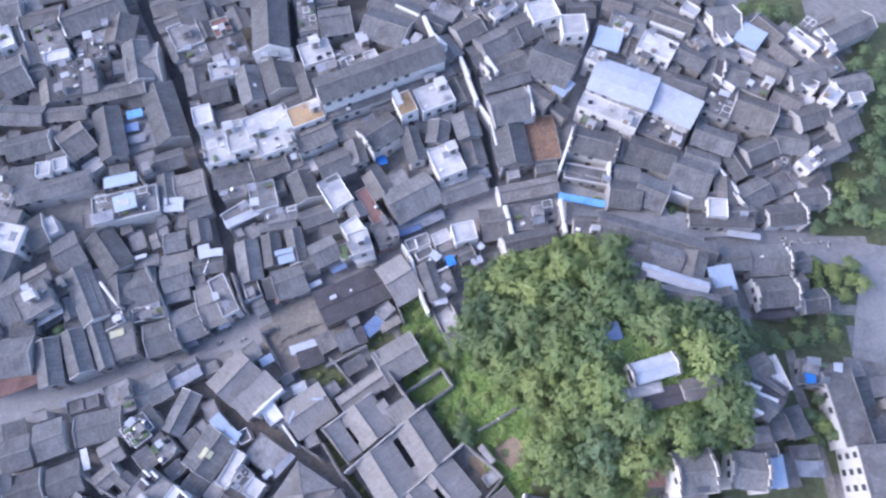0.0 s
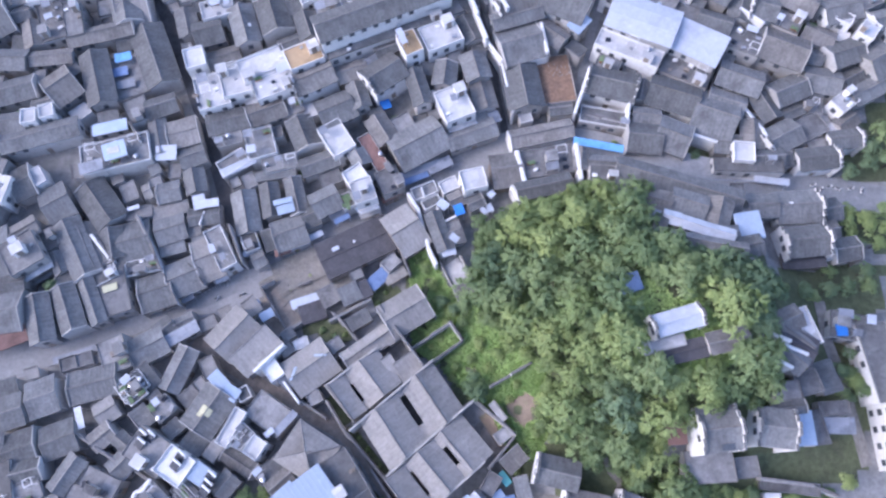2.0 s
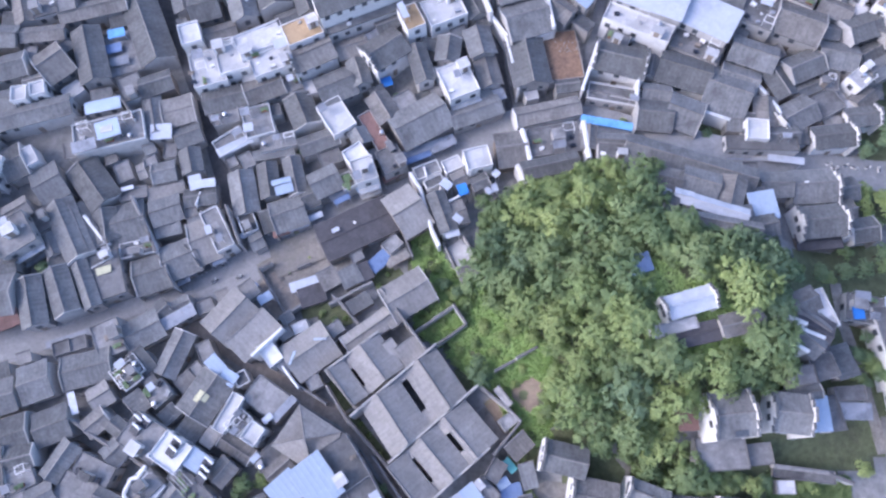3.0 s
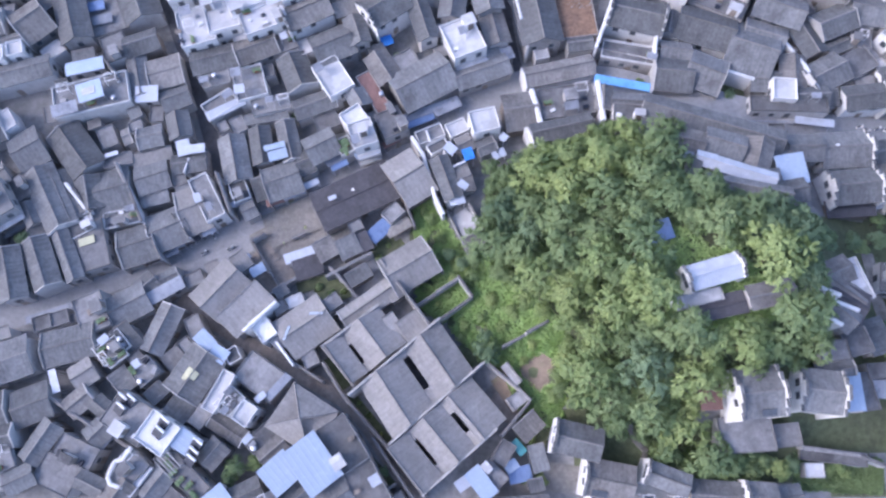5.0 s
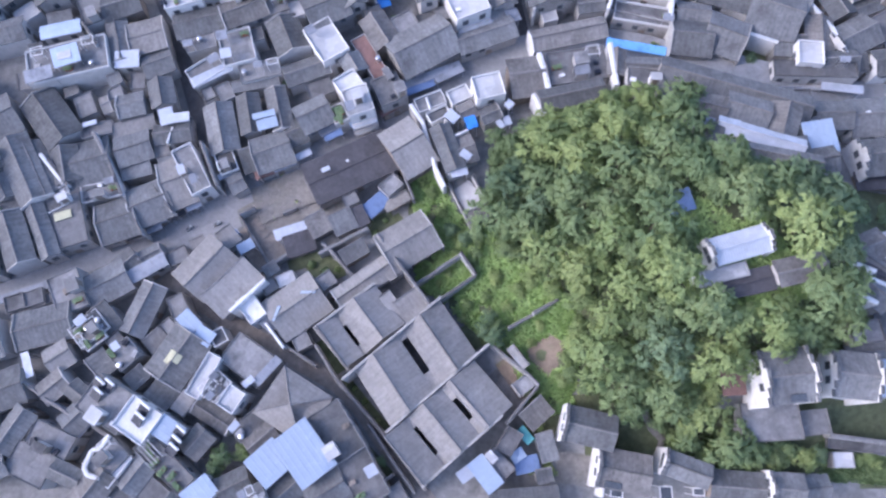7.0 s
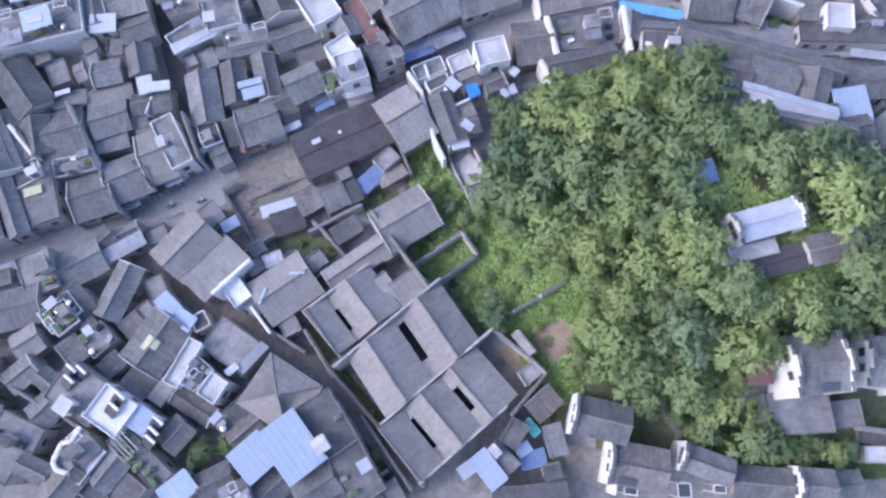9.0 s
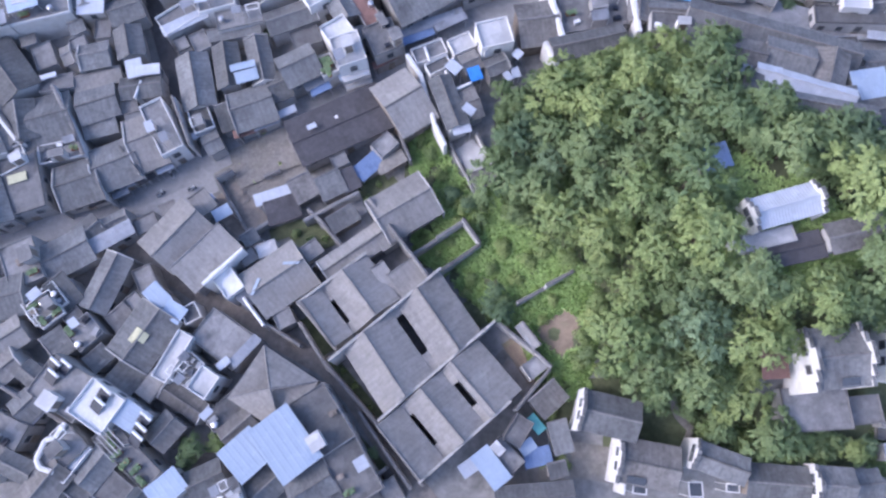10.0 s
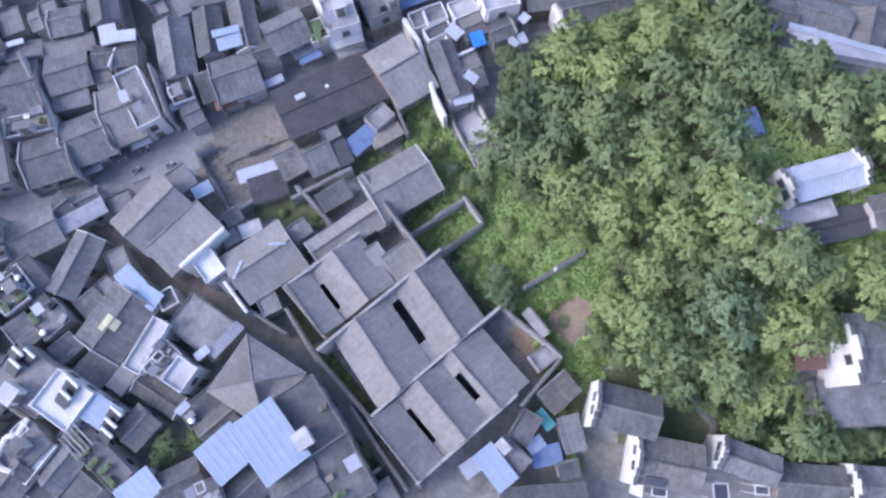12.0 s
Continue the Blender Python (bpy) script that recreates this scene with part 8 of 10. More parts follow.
tiled_house(-53.5, 96.0, 7.7, 5.6, 18.0, 4.3, "back house, grey clay-tile gable roof, in a packed block", 24, "", "brick", "brown", "gable", False, "back_house")
tiled_house(38.3, 131.1, 7.6, 5.5, 93.5, 5.0, "back house, grey clay-tile gable roof, in a packed block", 24, "", "timber", "grey", "gable", False, "back_house")
tiled_house(-114.1, 94.5, 7.7, 5.6, 88.2, 4.7, "back house, grey clay-tile gable roof, in a packed block", 24, "", "timber", "grey", "gable", False, "back_house")
tiled_house(-67.5, 83.7, 7.6, 5.6, -159.8, 4.5, "back house, grey clay-tile gable roof, in a packed block", 24, "", "timber", "grey", "gable", False, "back_house")
flat_house(-88.5, 0.4, 7.5, 5.5, 105.0, 5.2, "back house, stained concrete flat roof, in a packed block", "concrete", "plaster", panes=False, name="back_house")
tiled_house(-124.0, 123.2, 7.9, 5.8, 16.2, 4.4, "back house, grey clay-tile gable roof, in a packed block", 24, "", "timber", "grey", "gable", False, "back_house")
flat_house(-70.5, 25.7, 7.6, 5.6, 115.2, 5.0, "back house, stained concrete flat roof, in a packed block", "concrete", "plaster", panes=False, name="back_house")
clutter(-70.5, 25.7, 7.6, 5.6, 115.2, 5.0, False, 3)
tiled_house(-121.5, 136.7, 7.9, 5.8, 106.2, 5.0, "back house, grey clay-tile gable roof, in a packed block", 24, "", "timber", "brown", "gable", False, "back_house")
tiled_house(85.6, 98.5, 7.5, 5.5, -30.0, 4.6, "back house, grey clay-tile gable roof, in a packed block", 24, "", "plaster", "brown", "gable", False, "back_house")
tiled_house(-62.4, 137.9, 7.9, 5.8, 19.7, 5.0, "back house, grey clay-tile gable roof, in a packed block", 24, "", "brick", "grey", "gable", False, "back_house")
tiled_house(-60.5, -7.6, 7.5, 5.5, 54.1, 5.0, "back house, grey clay-tile gable roof, in a packed block", 24, "", "brick", "brown", "gable", False, "back_house")
tiled_house(-12.5, 132.8, 7.6, 5.5, 68.2, 4.3, "back house, grey clay-tile gable roof, in a packed block", 24, "", "plaster", "grey", "gable", False, "back_house")
tiled_house(41.2, 54.8, 7.5, 5.5, -16.5, 4.8, "back house, grey clay-tile gable roof, in a packed block", 24, "", "brick", "brown", "gable", False, "back_house")
tiled_house(-100.8, 103.4, 7.8, 5.7, 108.7, 4.5, "back house, grey clay-tile gable roof, in a packed block", 24, "", "plaster", "brown", "gable", False, "back_house")
tiled_house(-103.5, 56.0, 7.6, 5.5, 80.1, 5.0, "back house, grey clay-tile gable roof, in a packed block", 24, "", "brick", "grey", "gable", False, "back_house")
tiled_house(-101.6, 79.1, 7.5, 5.5, 8.7, 5.1, "back house, grey clay-tile gable roof, in a packed block", 24, "", "timber", "grey", "gable", False, "back_house")
flat_house(-6.9, 114.2, 7.6, 5.5, 60.8, 4.8, "back house, stained concrete flat roof, in a packed block", "concrete", "plaster", panes=False, name="back_house")
clutter(-6.9, 114.2, 7.6, 5.5, 60.8, 4.8, False, 3)
flat_house(-107.0, 73.4, 7.5, 5.5, -9.9, 4.5, "back house, stained concrete flat roof, in a packed block", "concrete", "plaster", panes=False, name="back_house")
clutter(-107.0, 73.4, 7.5, 5.5, -9.9, 4.5, False, 3)
tiled_house(54.0, 51.6, 7.5, 5.5, 71.5, 4.7, "back house, grey clay-tile gable roof, in a packed block", 24, "", "plaster", "brown", "gable", False, "back_house")
tiled_house(-124.1, 129.1, 7.9, 5.8, 16.2, 4.9, "back house, grey clay-tile gable roof, in a packed block", 24, "", "timber", "brown", "gable", False, "back_house")
tiled_house(23.7, 99.3, 7.5, 5.5, 139.1, 4.9, "back house, grey clay-tile gable roof, in a packed block", 24, "", "plaster", "brown", "gable", False, "back_house")
tiled_house(26.2, 132.7, 7.6, 5.5, 18.6, 4.8, "back house, grey clay-tile gable roof, in a packed block", 24, "", "plaster", "brown", "gable", False, "back_house")
flat_house(-46.7, 136.1, 7.8, 5.7, -172.0, 4.3, "back house, stained concrete flat roof, in a packed block", "concrete", "plaster", panes=False, name="back_house")
clutter(-46.7, 136.1, 7.8, 5.7, -172.0, 4.3, False, 3)
flat_house(-71.7, -3.6, 7.5, 5.5, 156.7, 4.4, "back house, stained concrete flat roof, in a packed block", "concrete", "plaster", panes=False, name="back_house")
tiled_house(1.2, 112.6, 7.6, 5.5, 124.1, 5.0, "back house, grey clay-tile gable roof, in a packed block", 24, "", "brick", "grey", "gable", False, "back_house")
tiled_house(68.1, 105.9, 7.6, 5.5, 72.5, 4.4, "back house, grey clay-tile gable roof, in a packed block", 24, "", "plaster", "grey", "gable", False, "back_house")
tiled_house(-22.9, 91.3, 7.5, 5.5, -162.5, 4.4, "back house, grey clay-tile gable roof, in a packed block", 24, "", "timber", "brown", "gable", False, "back_house")
tiled_house(-73.5, 125.0, 6.8, 5.3, 27.9, 4.9, "back house, grey clay-tile gable roof, in a packed block", 24, "", "plaster", "brown", "gable", False, "back_house")
flat_house(93.2, 118.2, 6.6, 5.0, 42.1, 4.4, "back house, stained concrete flat roof, in a packed block", "concrete", "plaster", panes=False, name="back_house")
clutter(93.2, 118.2, 6.6, 5.0, 42.1, 4.4, False, 3)
flat_house(-111.4, 131.7, 6.8, 5.3, 106.2, 4.7, "back house, stained concrete flat roof, in a packed block", "concrete", "plaster", panes=False, name="back_house")
clutter(-111.4, 131.7, 6.8, 5.3, 106.2, 4.7, False, 3)
flat_house(-73.1, 82.8, 6.6, 5.0, 114.0, 4.6, "back house, stained concrete flat roof, in a packed block", "concrete", "plaster", panes=False, name="back_house")
clutter(-73.1, 82.8, 6.6, 5.0, 114.0, 4.6, False, 2)
flat_house(55.2, 104.3, 6.5, 5.0, -20.4, 4.6, "back house, stained concrete flat roof, in a packed block", "concrete", "plaster", panes=False, name="back_house")
tiled_house(44.4, 78.8, 6.5, 5.0, -7.0, 4.6, "back house, grey clay-tile gable roof, in a packed block", 24, "", "timber", "grey", "gable", False, "back_house")
flat_house(-22.3, 113.8, 6.6, 5.1, 24.2, 4.5, "back house, stained concrete flat roof, in a packed block", "concrete", "plaster", panes=False, name="back_house")
clutter(-22.3, 113.8, 6.6, 5.1, 24.2, 4.5, False, 3)
tiled_house(-94.4, 53.1, 6.6, 5.1, 33.9, 4.8, "back house, grey clay-tile gable roof, in a packed block", 24, "", "plaster", "brown", "gable", False, "back_house")
flat_house(78.5, 101.8, 6.5, 5.0, -30.5, 5.1, "back house, stained concrete flat roof, in a packed block", "concrete", "plaster", panes=False, name="back_house")
clutter(78.5, 101.8, 6.5, 5.0, -30.5, 5.1, False, 3)
tiled_house(-22.2, -7.7, 6.6, 5.0, 30.7, 5.1, "back house, grey clay-tile gable roof, in a packed block", 24, "", "brick", "grey", "gable", False, "back_house")
tiled_house(-18.2, 133.0, 5.6, 5.6, -21.8, 4.6, "back house, grey clay-tile gable roof, in a packed block", 24, "", "plaster", "grey", "gable", False, "back_house")
tiled_house(-91.0, 6.8, 5.5, 4.5, 100.8, 4.9, "back house, grey clay-tile gable roof, in a packed block", 24, "", "plaster", "brown", "gable", False, "back_house")
tiled_house(-37.8, 98.7, 5.6, 4.6, 25.0, 4.4, "back house, grey clay-tile gable roof, in a packed block", 24, "", "brick", "grey", "gable", False, "back_house")
flat_house(-88.7, 137.6, 5.8, 4.7, 115.5, 5.1, "back house, stained concrete flat roof, in a packed block", "concrete", "plaster", panes=False, name="back_house")
tiled_house(-101.8, 27.8, 5.5, 4.5, 22.3, 4.7, "back house, grey clay-tile gable roof, in a packed block", 24, "", "plaster", "grey", "gable", False, "back_house")
tiled_house(92.6, 88.6, 5.5, 4.5, 28.8, 4.6, "back house, grey clay-tile gable roof, in a packed block", 24, "", "plaster", "grey", "gable", False, "back_house")
tiled_house(65.0, 127.9, 5.5, 4.5, -38.0, 5.1, "back house, grey clay-tile gable roof, in a packed block", 24, "", "timber", "grey", "gable", False, "back_house")
flat_house(-123.1, 114.7, 5.8, 4.7, 118.0, 4.8, "back house, stained concrete flat roof, in a packed block", "concrete", "plaster", panes=False, name="back_house")
tiled_house(-28.6, -7.6, 5.5, 4.5, 41.9, 4.7, "back house, grey clay-tile gable roof, in a packed block", 24, "", "timber", "grey", "gable", False, "back_house")
tiled_house(72.2, 110.9, 5.5, 4.5, -17.5, 5.0, "back house, grey clay-tile gable roof, in a packed block", 24, "", "brick", "grey", "gable", False, "back_house")
tiled_house(51.2, 124.7, 5.5, 4.5, -19.6, 4.3, "back house, grey clay-tile gable roof, in a packed block", 24, "", "plaster", "grey", "gable", False, "back_house")
flat_house(-64.1, 114.4, 5.8, 4.7, 19.1, 4.9, "back house, stained concrete flat roof, in a packed block", "concrete", "plaster", panes=False, name="back_house")
clutter(-64.1, 114.4, 5.8, 4.7, 19.1, 4.9, False, 3)
tiled_house(-78.1, -4.4, 5.5, 4.5, 26.2, 4.5, "back house, grey clay-tile gable roof, in a packed block", 24, "", "timber", "grey", "gable", False, "back_house")
flat_house(-110.3, 68.6, 5.5, 4.5, 80.1, 4.7, "back house, stained concrete flat roof, in a packed block", "concrete", "plaster", panes=False, name="back_house")
clutter(-110.3, 68.6, 5.5, 4.5, 80.1, 4.7, False, 3)
tiled_house(-60.6, 126.8, 5.8, 4.7, 116.8, 4.4, "back house, grey clay-tile gable roof, in a packed block", 24, "", "timber", "grey", "gable", False, "back_house")
tiled_house(-14.1, 110.1, 5.5, 4.5, 27.5, 4.5, "back house, grey clay-tile gable roof, in a packed block", 24, "", "plaster", "grey", "gable", False, "back_house")
tiled_house(-37.3, -6.8, 5.5, 4.5, 25.2, 5.0, "back house, grey clay-tile gable roof, in a packed block", 24, "", "plaster", "grey", "gable", False, "back_house")
tiled_house(79.6, 50.8, 5.5, 4.5, 8.7, 4.6, "back house, grey clay-tile gable roof, in a packed block", 24, "", "timber", "brown", "gable", False, "back_house")
tiled_house(58.8, 44.4, 5.5, 4.5, 9.1, 4.4, "back house, grey clay-tile gable roof, in a packed block", 24, "", "plaster", "grey", "gable", False, "back_house")
tiled_house(90.0, 78.0, 5.5, 4.5, 36.5, 4.4, "back house, grey clay-tile gable roof, in a packed block", 24, "", "brick", "brown", "gable", False, "back_house")
tiled_house(56.1, 116.6, 5.5, 4.5, -25.4, 4.9, "back house, grey clay-tile gable roof, in a packed block", 24, "", "brick", "grey", "gable", False, "back_house")
tiled_house(-38.1, 135.0, 5.6, 4.6, 101.6, 4.7, "back house, grey clay-tile gable roof, in a packed block", 24, "", "plaster", "grey", "gable", False, "back_house")
tiled_house(59.3, 125.5, 5.5, 4.5, -38.0, 4.4, "back house, grey clay-tile gable roof, in a packed block", 24, "", "plaster", "brown", "gable", False, "back_house")
tiled_house(-100.5, 138.4, 5.8, 4.7, 25.5, 5.0, "back house, grey clay-tile gable roof, in a packed block", 24, "", "brick", "grey", "gable", False, "back_house")
tiled_house(47.2, 113.4, 5.5, 4.5, 70.1, 4.3, "back house, grey clay-tile gable roof, in a packed block", 24, "", "plaster", "brown", "gable", False, "back_house")
tiled_house(44.0, 109.3, 4.5, 4.5, -26.8, 4.3, "back house, grey clay-tile gable roof, in a packed block", 24, "", "brick", "grey", "gable", False, "back_house")
flat_house(-10.8, 78.3, 4.5, 4.5, 30.0, 4.7, "back house, stained concrete flat roof, in a packed block", "concrete", "plaster", panes=False, name="back_house")
tiled_house(-20.6, 69.7, 4.5, 4.5, 120.2, 4.9, "back house, grey clay-tile gable roof, in a packed block", 24, "", "timber", "grey", "gable", False, "back_house")
flat_house(-50.9, -8.4, 4.5, 4.5, 53.8, 4.4, "back house, stained concrete flat roof, in a packed block", "concrete", "plaster", panes=False, name="back_house")
tiled_house(-104.9, 109.2, 4.7, 4.7, 14.3, 4.6, "back house, grey clay-tile gable roof, in a packed block", 24, "", "brick", "grey", "gable", False, "back_house")
tiled_house(27.8, 117.4, 4.5, 4.5, 18.6, 4.4, "back house, grey clay-tile gable roof, in a packed block", 24, "", "timber", "grey", "gable", False, "back_house")
flat_house(7.7, 124.7, 4.5, 4.5, 29.1, 5.2, "back house, stained concrete flat roof, in a packed block", "concrete", "plaster", panes=False, name="back_house")
clutter(7.7, 124.7, 4.5, 4.5, 29.1, 5.2, False, 2)
tiled_house(83.9, 93.5, 4.5, 4.5, -11.3, 4.7, "back house, grey clay-tile gable roof, in a packed block", 24, "", "plaster", "grey", "gable", False, "back_house")
flat_house(82.9, 82.1, 4.5, 4.5, -11.3, 4.4, "back house, stained concrete flat roof, in a packed block", "concrete", "plaster", panes=False, name="back_house")
clutter(82.9, 82.1, 4.5, 4.5, -11.3, 4.4, False, 3)
flat_house(-36.6, 83.3, 4.5, 4.5, 22.4, 4.3, "back house, stained concrete flat roof, in a packed block", "concrete", "plaster", panes=False, name="back_house")
clutter(-36.6, 83.3, 4.5, 4.5, 22.4, 4.3, False, 3)
tiled_house(-20.6, 107.9, 4.5, 4.5, 24.2, 5.1, "back house, grey clay-tile gable roof, in a packed block", 24, "", "plaster", "brown", "gable", False, "back_house")
tiled_house(33.5, 132.7, 4.5, 4.5, 18.6, 5.0, "back house, grey clay-tile gable roof, in a packed block", 24, "", "brick", "brown", "gable", False, "back_house")
tiled_house(-14.9, 96.1, 5.5, 3.5, 22.8, 5.0, "back house, grey clay-tile gable roof, in a packed block", 24, "", "brick", "grey", "gable", False, "back_house")
tiled_house(-65.3, -5.2, 5.5, 3.5, 156.7, 4.7, "back house, grey clay-tile gable roof, in a packed block", 24, "", "timber", "grey", "gable", False, "back_house")
tiled_house(98.9, 120.6, 5.5, 3.5, 27.2, 4.6, "back house, grey clay-tile gable roof, in a packed block", 24, "", "plaster", "brown", "gable", False, "back_house")
flat_house(36.5, 91.9, 5.5, 3.5, -26.1, 5.2, "back house, stained concrete flat roof, in a packed block", "concrete", "plaster", panes=False, name="back_house")
clutter(36.5, 91.9, 5.5, 3.5, -26.1, 5.2, False, 2)
tiled_house(78.0, 80.4, 5.5, 3.5, 23.1, 4.6, "back house, grey clay-tile gable roof, in a packed block", 24, "", "plaster", "grey", "gable", False, "back_house")
tiled_house(-34.7, 116.6, 5.6, 3.6, 21.9, 4.6, "back house, grey clay-tile gable roof, in a packed block", 24, "", "brick", "grey", "gable", False, "back_house")
tiled_house(-30.5, 126.7, 5.6, 3.6, 10.6, 4.7, "back house, grey clay-tile gable roof, in a packed block", 24, "", "brick", "grey", "gable", False, "back_house")
tiled_house(-64.8, 7.6, 5.5, 3.5, 143.9, 4.5, "back house, grey clay-tile gable roof, in a packed block", 24, "", "brick", "grey", "gable", False, "back_house")
tiled_house(-94.4, 40.9, 5.6, 3.5, 8.0, 5.2, "back house, grey clay-tile gable roof, in a packed block", 24, "", "brick", "grey", "gable", False, "back_house")
tiled_house(-63.3, 122.0, 5.8, 3.7, 116.8, 4.8, "back house, grey clay-tile gable roof, in a packed block", 24, "", "timber", "grey", "gable", False, "back_house")
tiled_house(-5.2, 127.9, 5.5, 3.5, -29.2, 4.3, "back house, grey clay-tile gable roof, in a packed block", 24, "", "timber", "grey", "gable", False, "back_house")
flat_house(-87.7, -4.4, 5.5, 3.5, 26.2, 4.5, "back house, stained concrete flat roof, in a packed block", "concrete", "plaster", panes=False, name="back_house")
clutter(-87.7, -4.4, 5.5, 3.5, 26.2, 4.5, False, 3)
tiled_house(-86.0, 46.1, 5.6, 3.6, 119.9, 4.5, "back house, grey clay-tile gable roof, in a packed block", 24, "", "plaster", "grey", "gable", False, "back_house")
tiled_house(-70.0, 115.2, 5.8, 3.7, 117.9, 4.7, "back house, grey clay-tile gable roof, in a packed block", 24, "", "plaster", "grey", "gable", False, "back_house")
tiled_house(25.2, 81.3, 5.5, 3.5, 7.2, 4.5, "back house, grey clay-tile gable roof, in a packed block", 24, "", "plaster", "grey", "gable", False, "back_house")
tiled_house(-111.4, 82.4, 5.5, 3.5, 16.4, 5.0, "back house, grey clay-tile gable roof, in a packed block", 24, "", "plaster", "grey", "gable", False, "back_house")
tiled_house(31.1, 123.0, 5.5, 3.5, 108.6, 4.6, "back house, grey clay-tile gable roof, in a packed block", 24, "", "plaster", "grey", "gable", False, "back_house")
tiled_house(28.5, 67.1, 5.5, 3.5, 84.9, 5.1, "back house, grey clay-tile gable roof, in a packed block", 24, "", "brick", "brown", "gable", False, "back_house")
tiled_house(-112.3, 120.7, 5.8, 3.7, 118.0, 5.0, "back house, grey clay-tile gable roof, in a packed block", 24, "", "brick", "brown", "gable", False, "back_house")
tiled_house(-33.4, 0.4, 5.5, 3.5, 41.0, 4.9, "back house, grey clay-tile gable roof, in a packed block", 24, "", "plaster", "brown", "gable", False, "back_house")
tiled_house(-94.8, 84.3, 5.5, 3.5, 15.2, 4.9, "back house, grey clay-tile gable roof, in a packed block", 24, "", "plaster", "grey", "gable", False, "back_house")
flat_house(-89.0, 51.6, 5.6, 3.6, 123.9, 4.4, "back house, stained concrete flat roof, in a packed block", "concrete", "plaster", panes=False, name="back_house")
clutter(-89.0, 51.6, 5.6, 3.6, 123.9, 4.4, False, 2)
tiled_house(43.7, 85.3, 5.5, 3.5, 74.4, 5.1, "back house, grey clay-tile gable roof, in a packed block", 24, "", "plaster", "grey", "gable", False, "back_house")
tiled_house(66.6, 119.8, 5.5, 3.5, -64.4, 5.0, "back house, grey clay-tile gable roof, in a packed block", 24, "", "plaster", "grey", "gable", False, "back_house")
flat_house(32.5, 63.0, 5.5, 3.5, -5.1, 5.1, "back house, stained concrete flat roof, in a packed block", "concrete", "plaster", panes=False, name="back_house")
clutter(32.5, 63.0, 5.5, 3.5, -5.1, 5.1, False, 2)
tiled_house(-38.1, 130.9, 4.6, 3.6, 11.6, 4.4, "low back shed, grey tile lean-to roof, in a packed block", 14, "", "brick", "grey", "shed", False, "shed")
flat_house(-86.7, 82.6, 4.5, 3.5, 40.7, 3.6, "small back building, pale flat roof, in a packed block", "pale", "plaster", panes=False, name="shed")
flat_house(4.4, 107.6, 4.5, 3.5, 124.1, 4.4, "small back building, stained concrete flat roof, in a packed block", "concrete", "brick", panes=False, name="shed")
sheet_shelter(-108.2, 54.3, 4.5, 3.5, 80.1, 3.5, "small building, blue-grey sheet roof, in a packed block", "grey", "flat", True)
tiled_house(29.3, 96.0, 4.5, 3.5, 139.1, 4.3, "low back shed, grey tile lean-to roof, in a packed block", 14, "", "brick", "grey", "shed", False, "shed")
tiled_house(36.5, 58.9, 4.5, 3.5, -5.1, 4.2, "low back shed, grey tile lean-to roof, in a packed block", 14, "", "brick", "grey", "shed", False, "shed")
flat_house(82.8, 72.4, 4.5, 3.5, 6.0, 3.6, "small back building, stained concrete flat roof, in a packed block", "concrete", "brick", panes=False, name="shed")
tiled_house(-37.2, 108.3, 4.6, 3.6, 108.2, 4.1, "low back shed, grey tile lean-to roof, in a packed block", 14, "", "brick", "grey", "shed", False, "shed")
tiled_house(71.2, 100.1, 4.5, 3.5, -26.9, 4.4, "low back shed, grey tile lean-to roof, in a packed block", 14, "", "brick", "grey", "shed", False, "shed")
tiled_house(-52.8, 131.0, 3.6, 3.6, 98.0, 4.4, "low back shed, grey tile lean-to roof, in a packed block", 14, "", "brick", "grey", "shed", False, "shed")
tiled_house(-5.2, 91.9, 3.5, 3.5, 82.7, 3.8, "low back shed, grey tile lean-to roof, in a packed block", 14, "", "brick", "grey", "shed", False, "shed")
flat_house(22.2, 112.6, 3.5, 3.5, 28.2, 3.7, "small back building, stained concrete flat roof, in a packed block", "concrete", "brick", panes=False, name="shed")
tiled_house(-9.3, 129.5, 3.5, 3.5, -29.2, 4.4, "low back shed, grey tile lean-to roof, in a packed block", 14, "", "brick", "grey", "shed", False, "shed")
flat_house(41.6, 120.6, 3.5, 3.5, -28.5, 4.0, "small back building, stained concrete flat roof, in a packed block", "concrete", "brick", panes=False, name="shed")
tiled_house(-98.2, 40.0, 3.5, 3.5, 8.0, 3.8, "low back shed, grey tile lean-to roof, in a packed block", 14, "", "brick", "grey", "shed", False, "shed")
tiled_house(54.5, 132.7, 3.5, 3.5, -25.4, 4.0, "low back shed, grey tile lean-to roof, in a packed block", 14, "", "brick", "grey", "shed", False, "shed")
tiled_house(9.3, 109.3, 3.5, 3.5, 30.3, 4.3, "low back shed, grey tile lean-to roof, in a packed block", 14, "", "brick", "grey", "shed", False, "shed")
tiled_house(-108.8, 138.3, 3.7, 3.7, 16.9, 3.6, "low back shed, grey tile lean-to roof, in a packed block", 14, "", "brick", "grey", "shed", False, "shed")
tiled_house(11.7, 119.0, 3.5, 3.5, 34.1, 4.3, "low back shed, grey tile lean-to roof, in a packed block", 14, "", "brick", "grey", "shed", False, "shed")
flat_house(-29.6, 103.4, 3.5, 3.5, 18.6, 4.3, "small back building, stained concrete flat roof, in a packed block", "concrete", "brick", panes=False, name="shed")
tiled_house(74.8, 68.4, 3.5, 3.5, 2.8, 3.8, "low back shed, grey tile lean-to roof, in a packed block", 14, "", "brick", "grey", "shed", False, "shed")
flat_house(-82.1, -5.2, 3.5, 3.5, 26.2, 4.3, "small back building, stained concrete flat roof, in a packed block", "concrete", "brick", panes=False, name="shed")
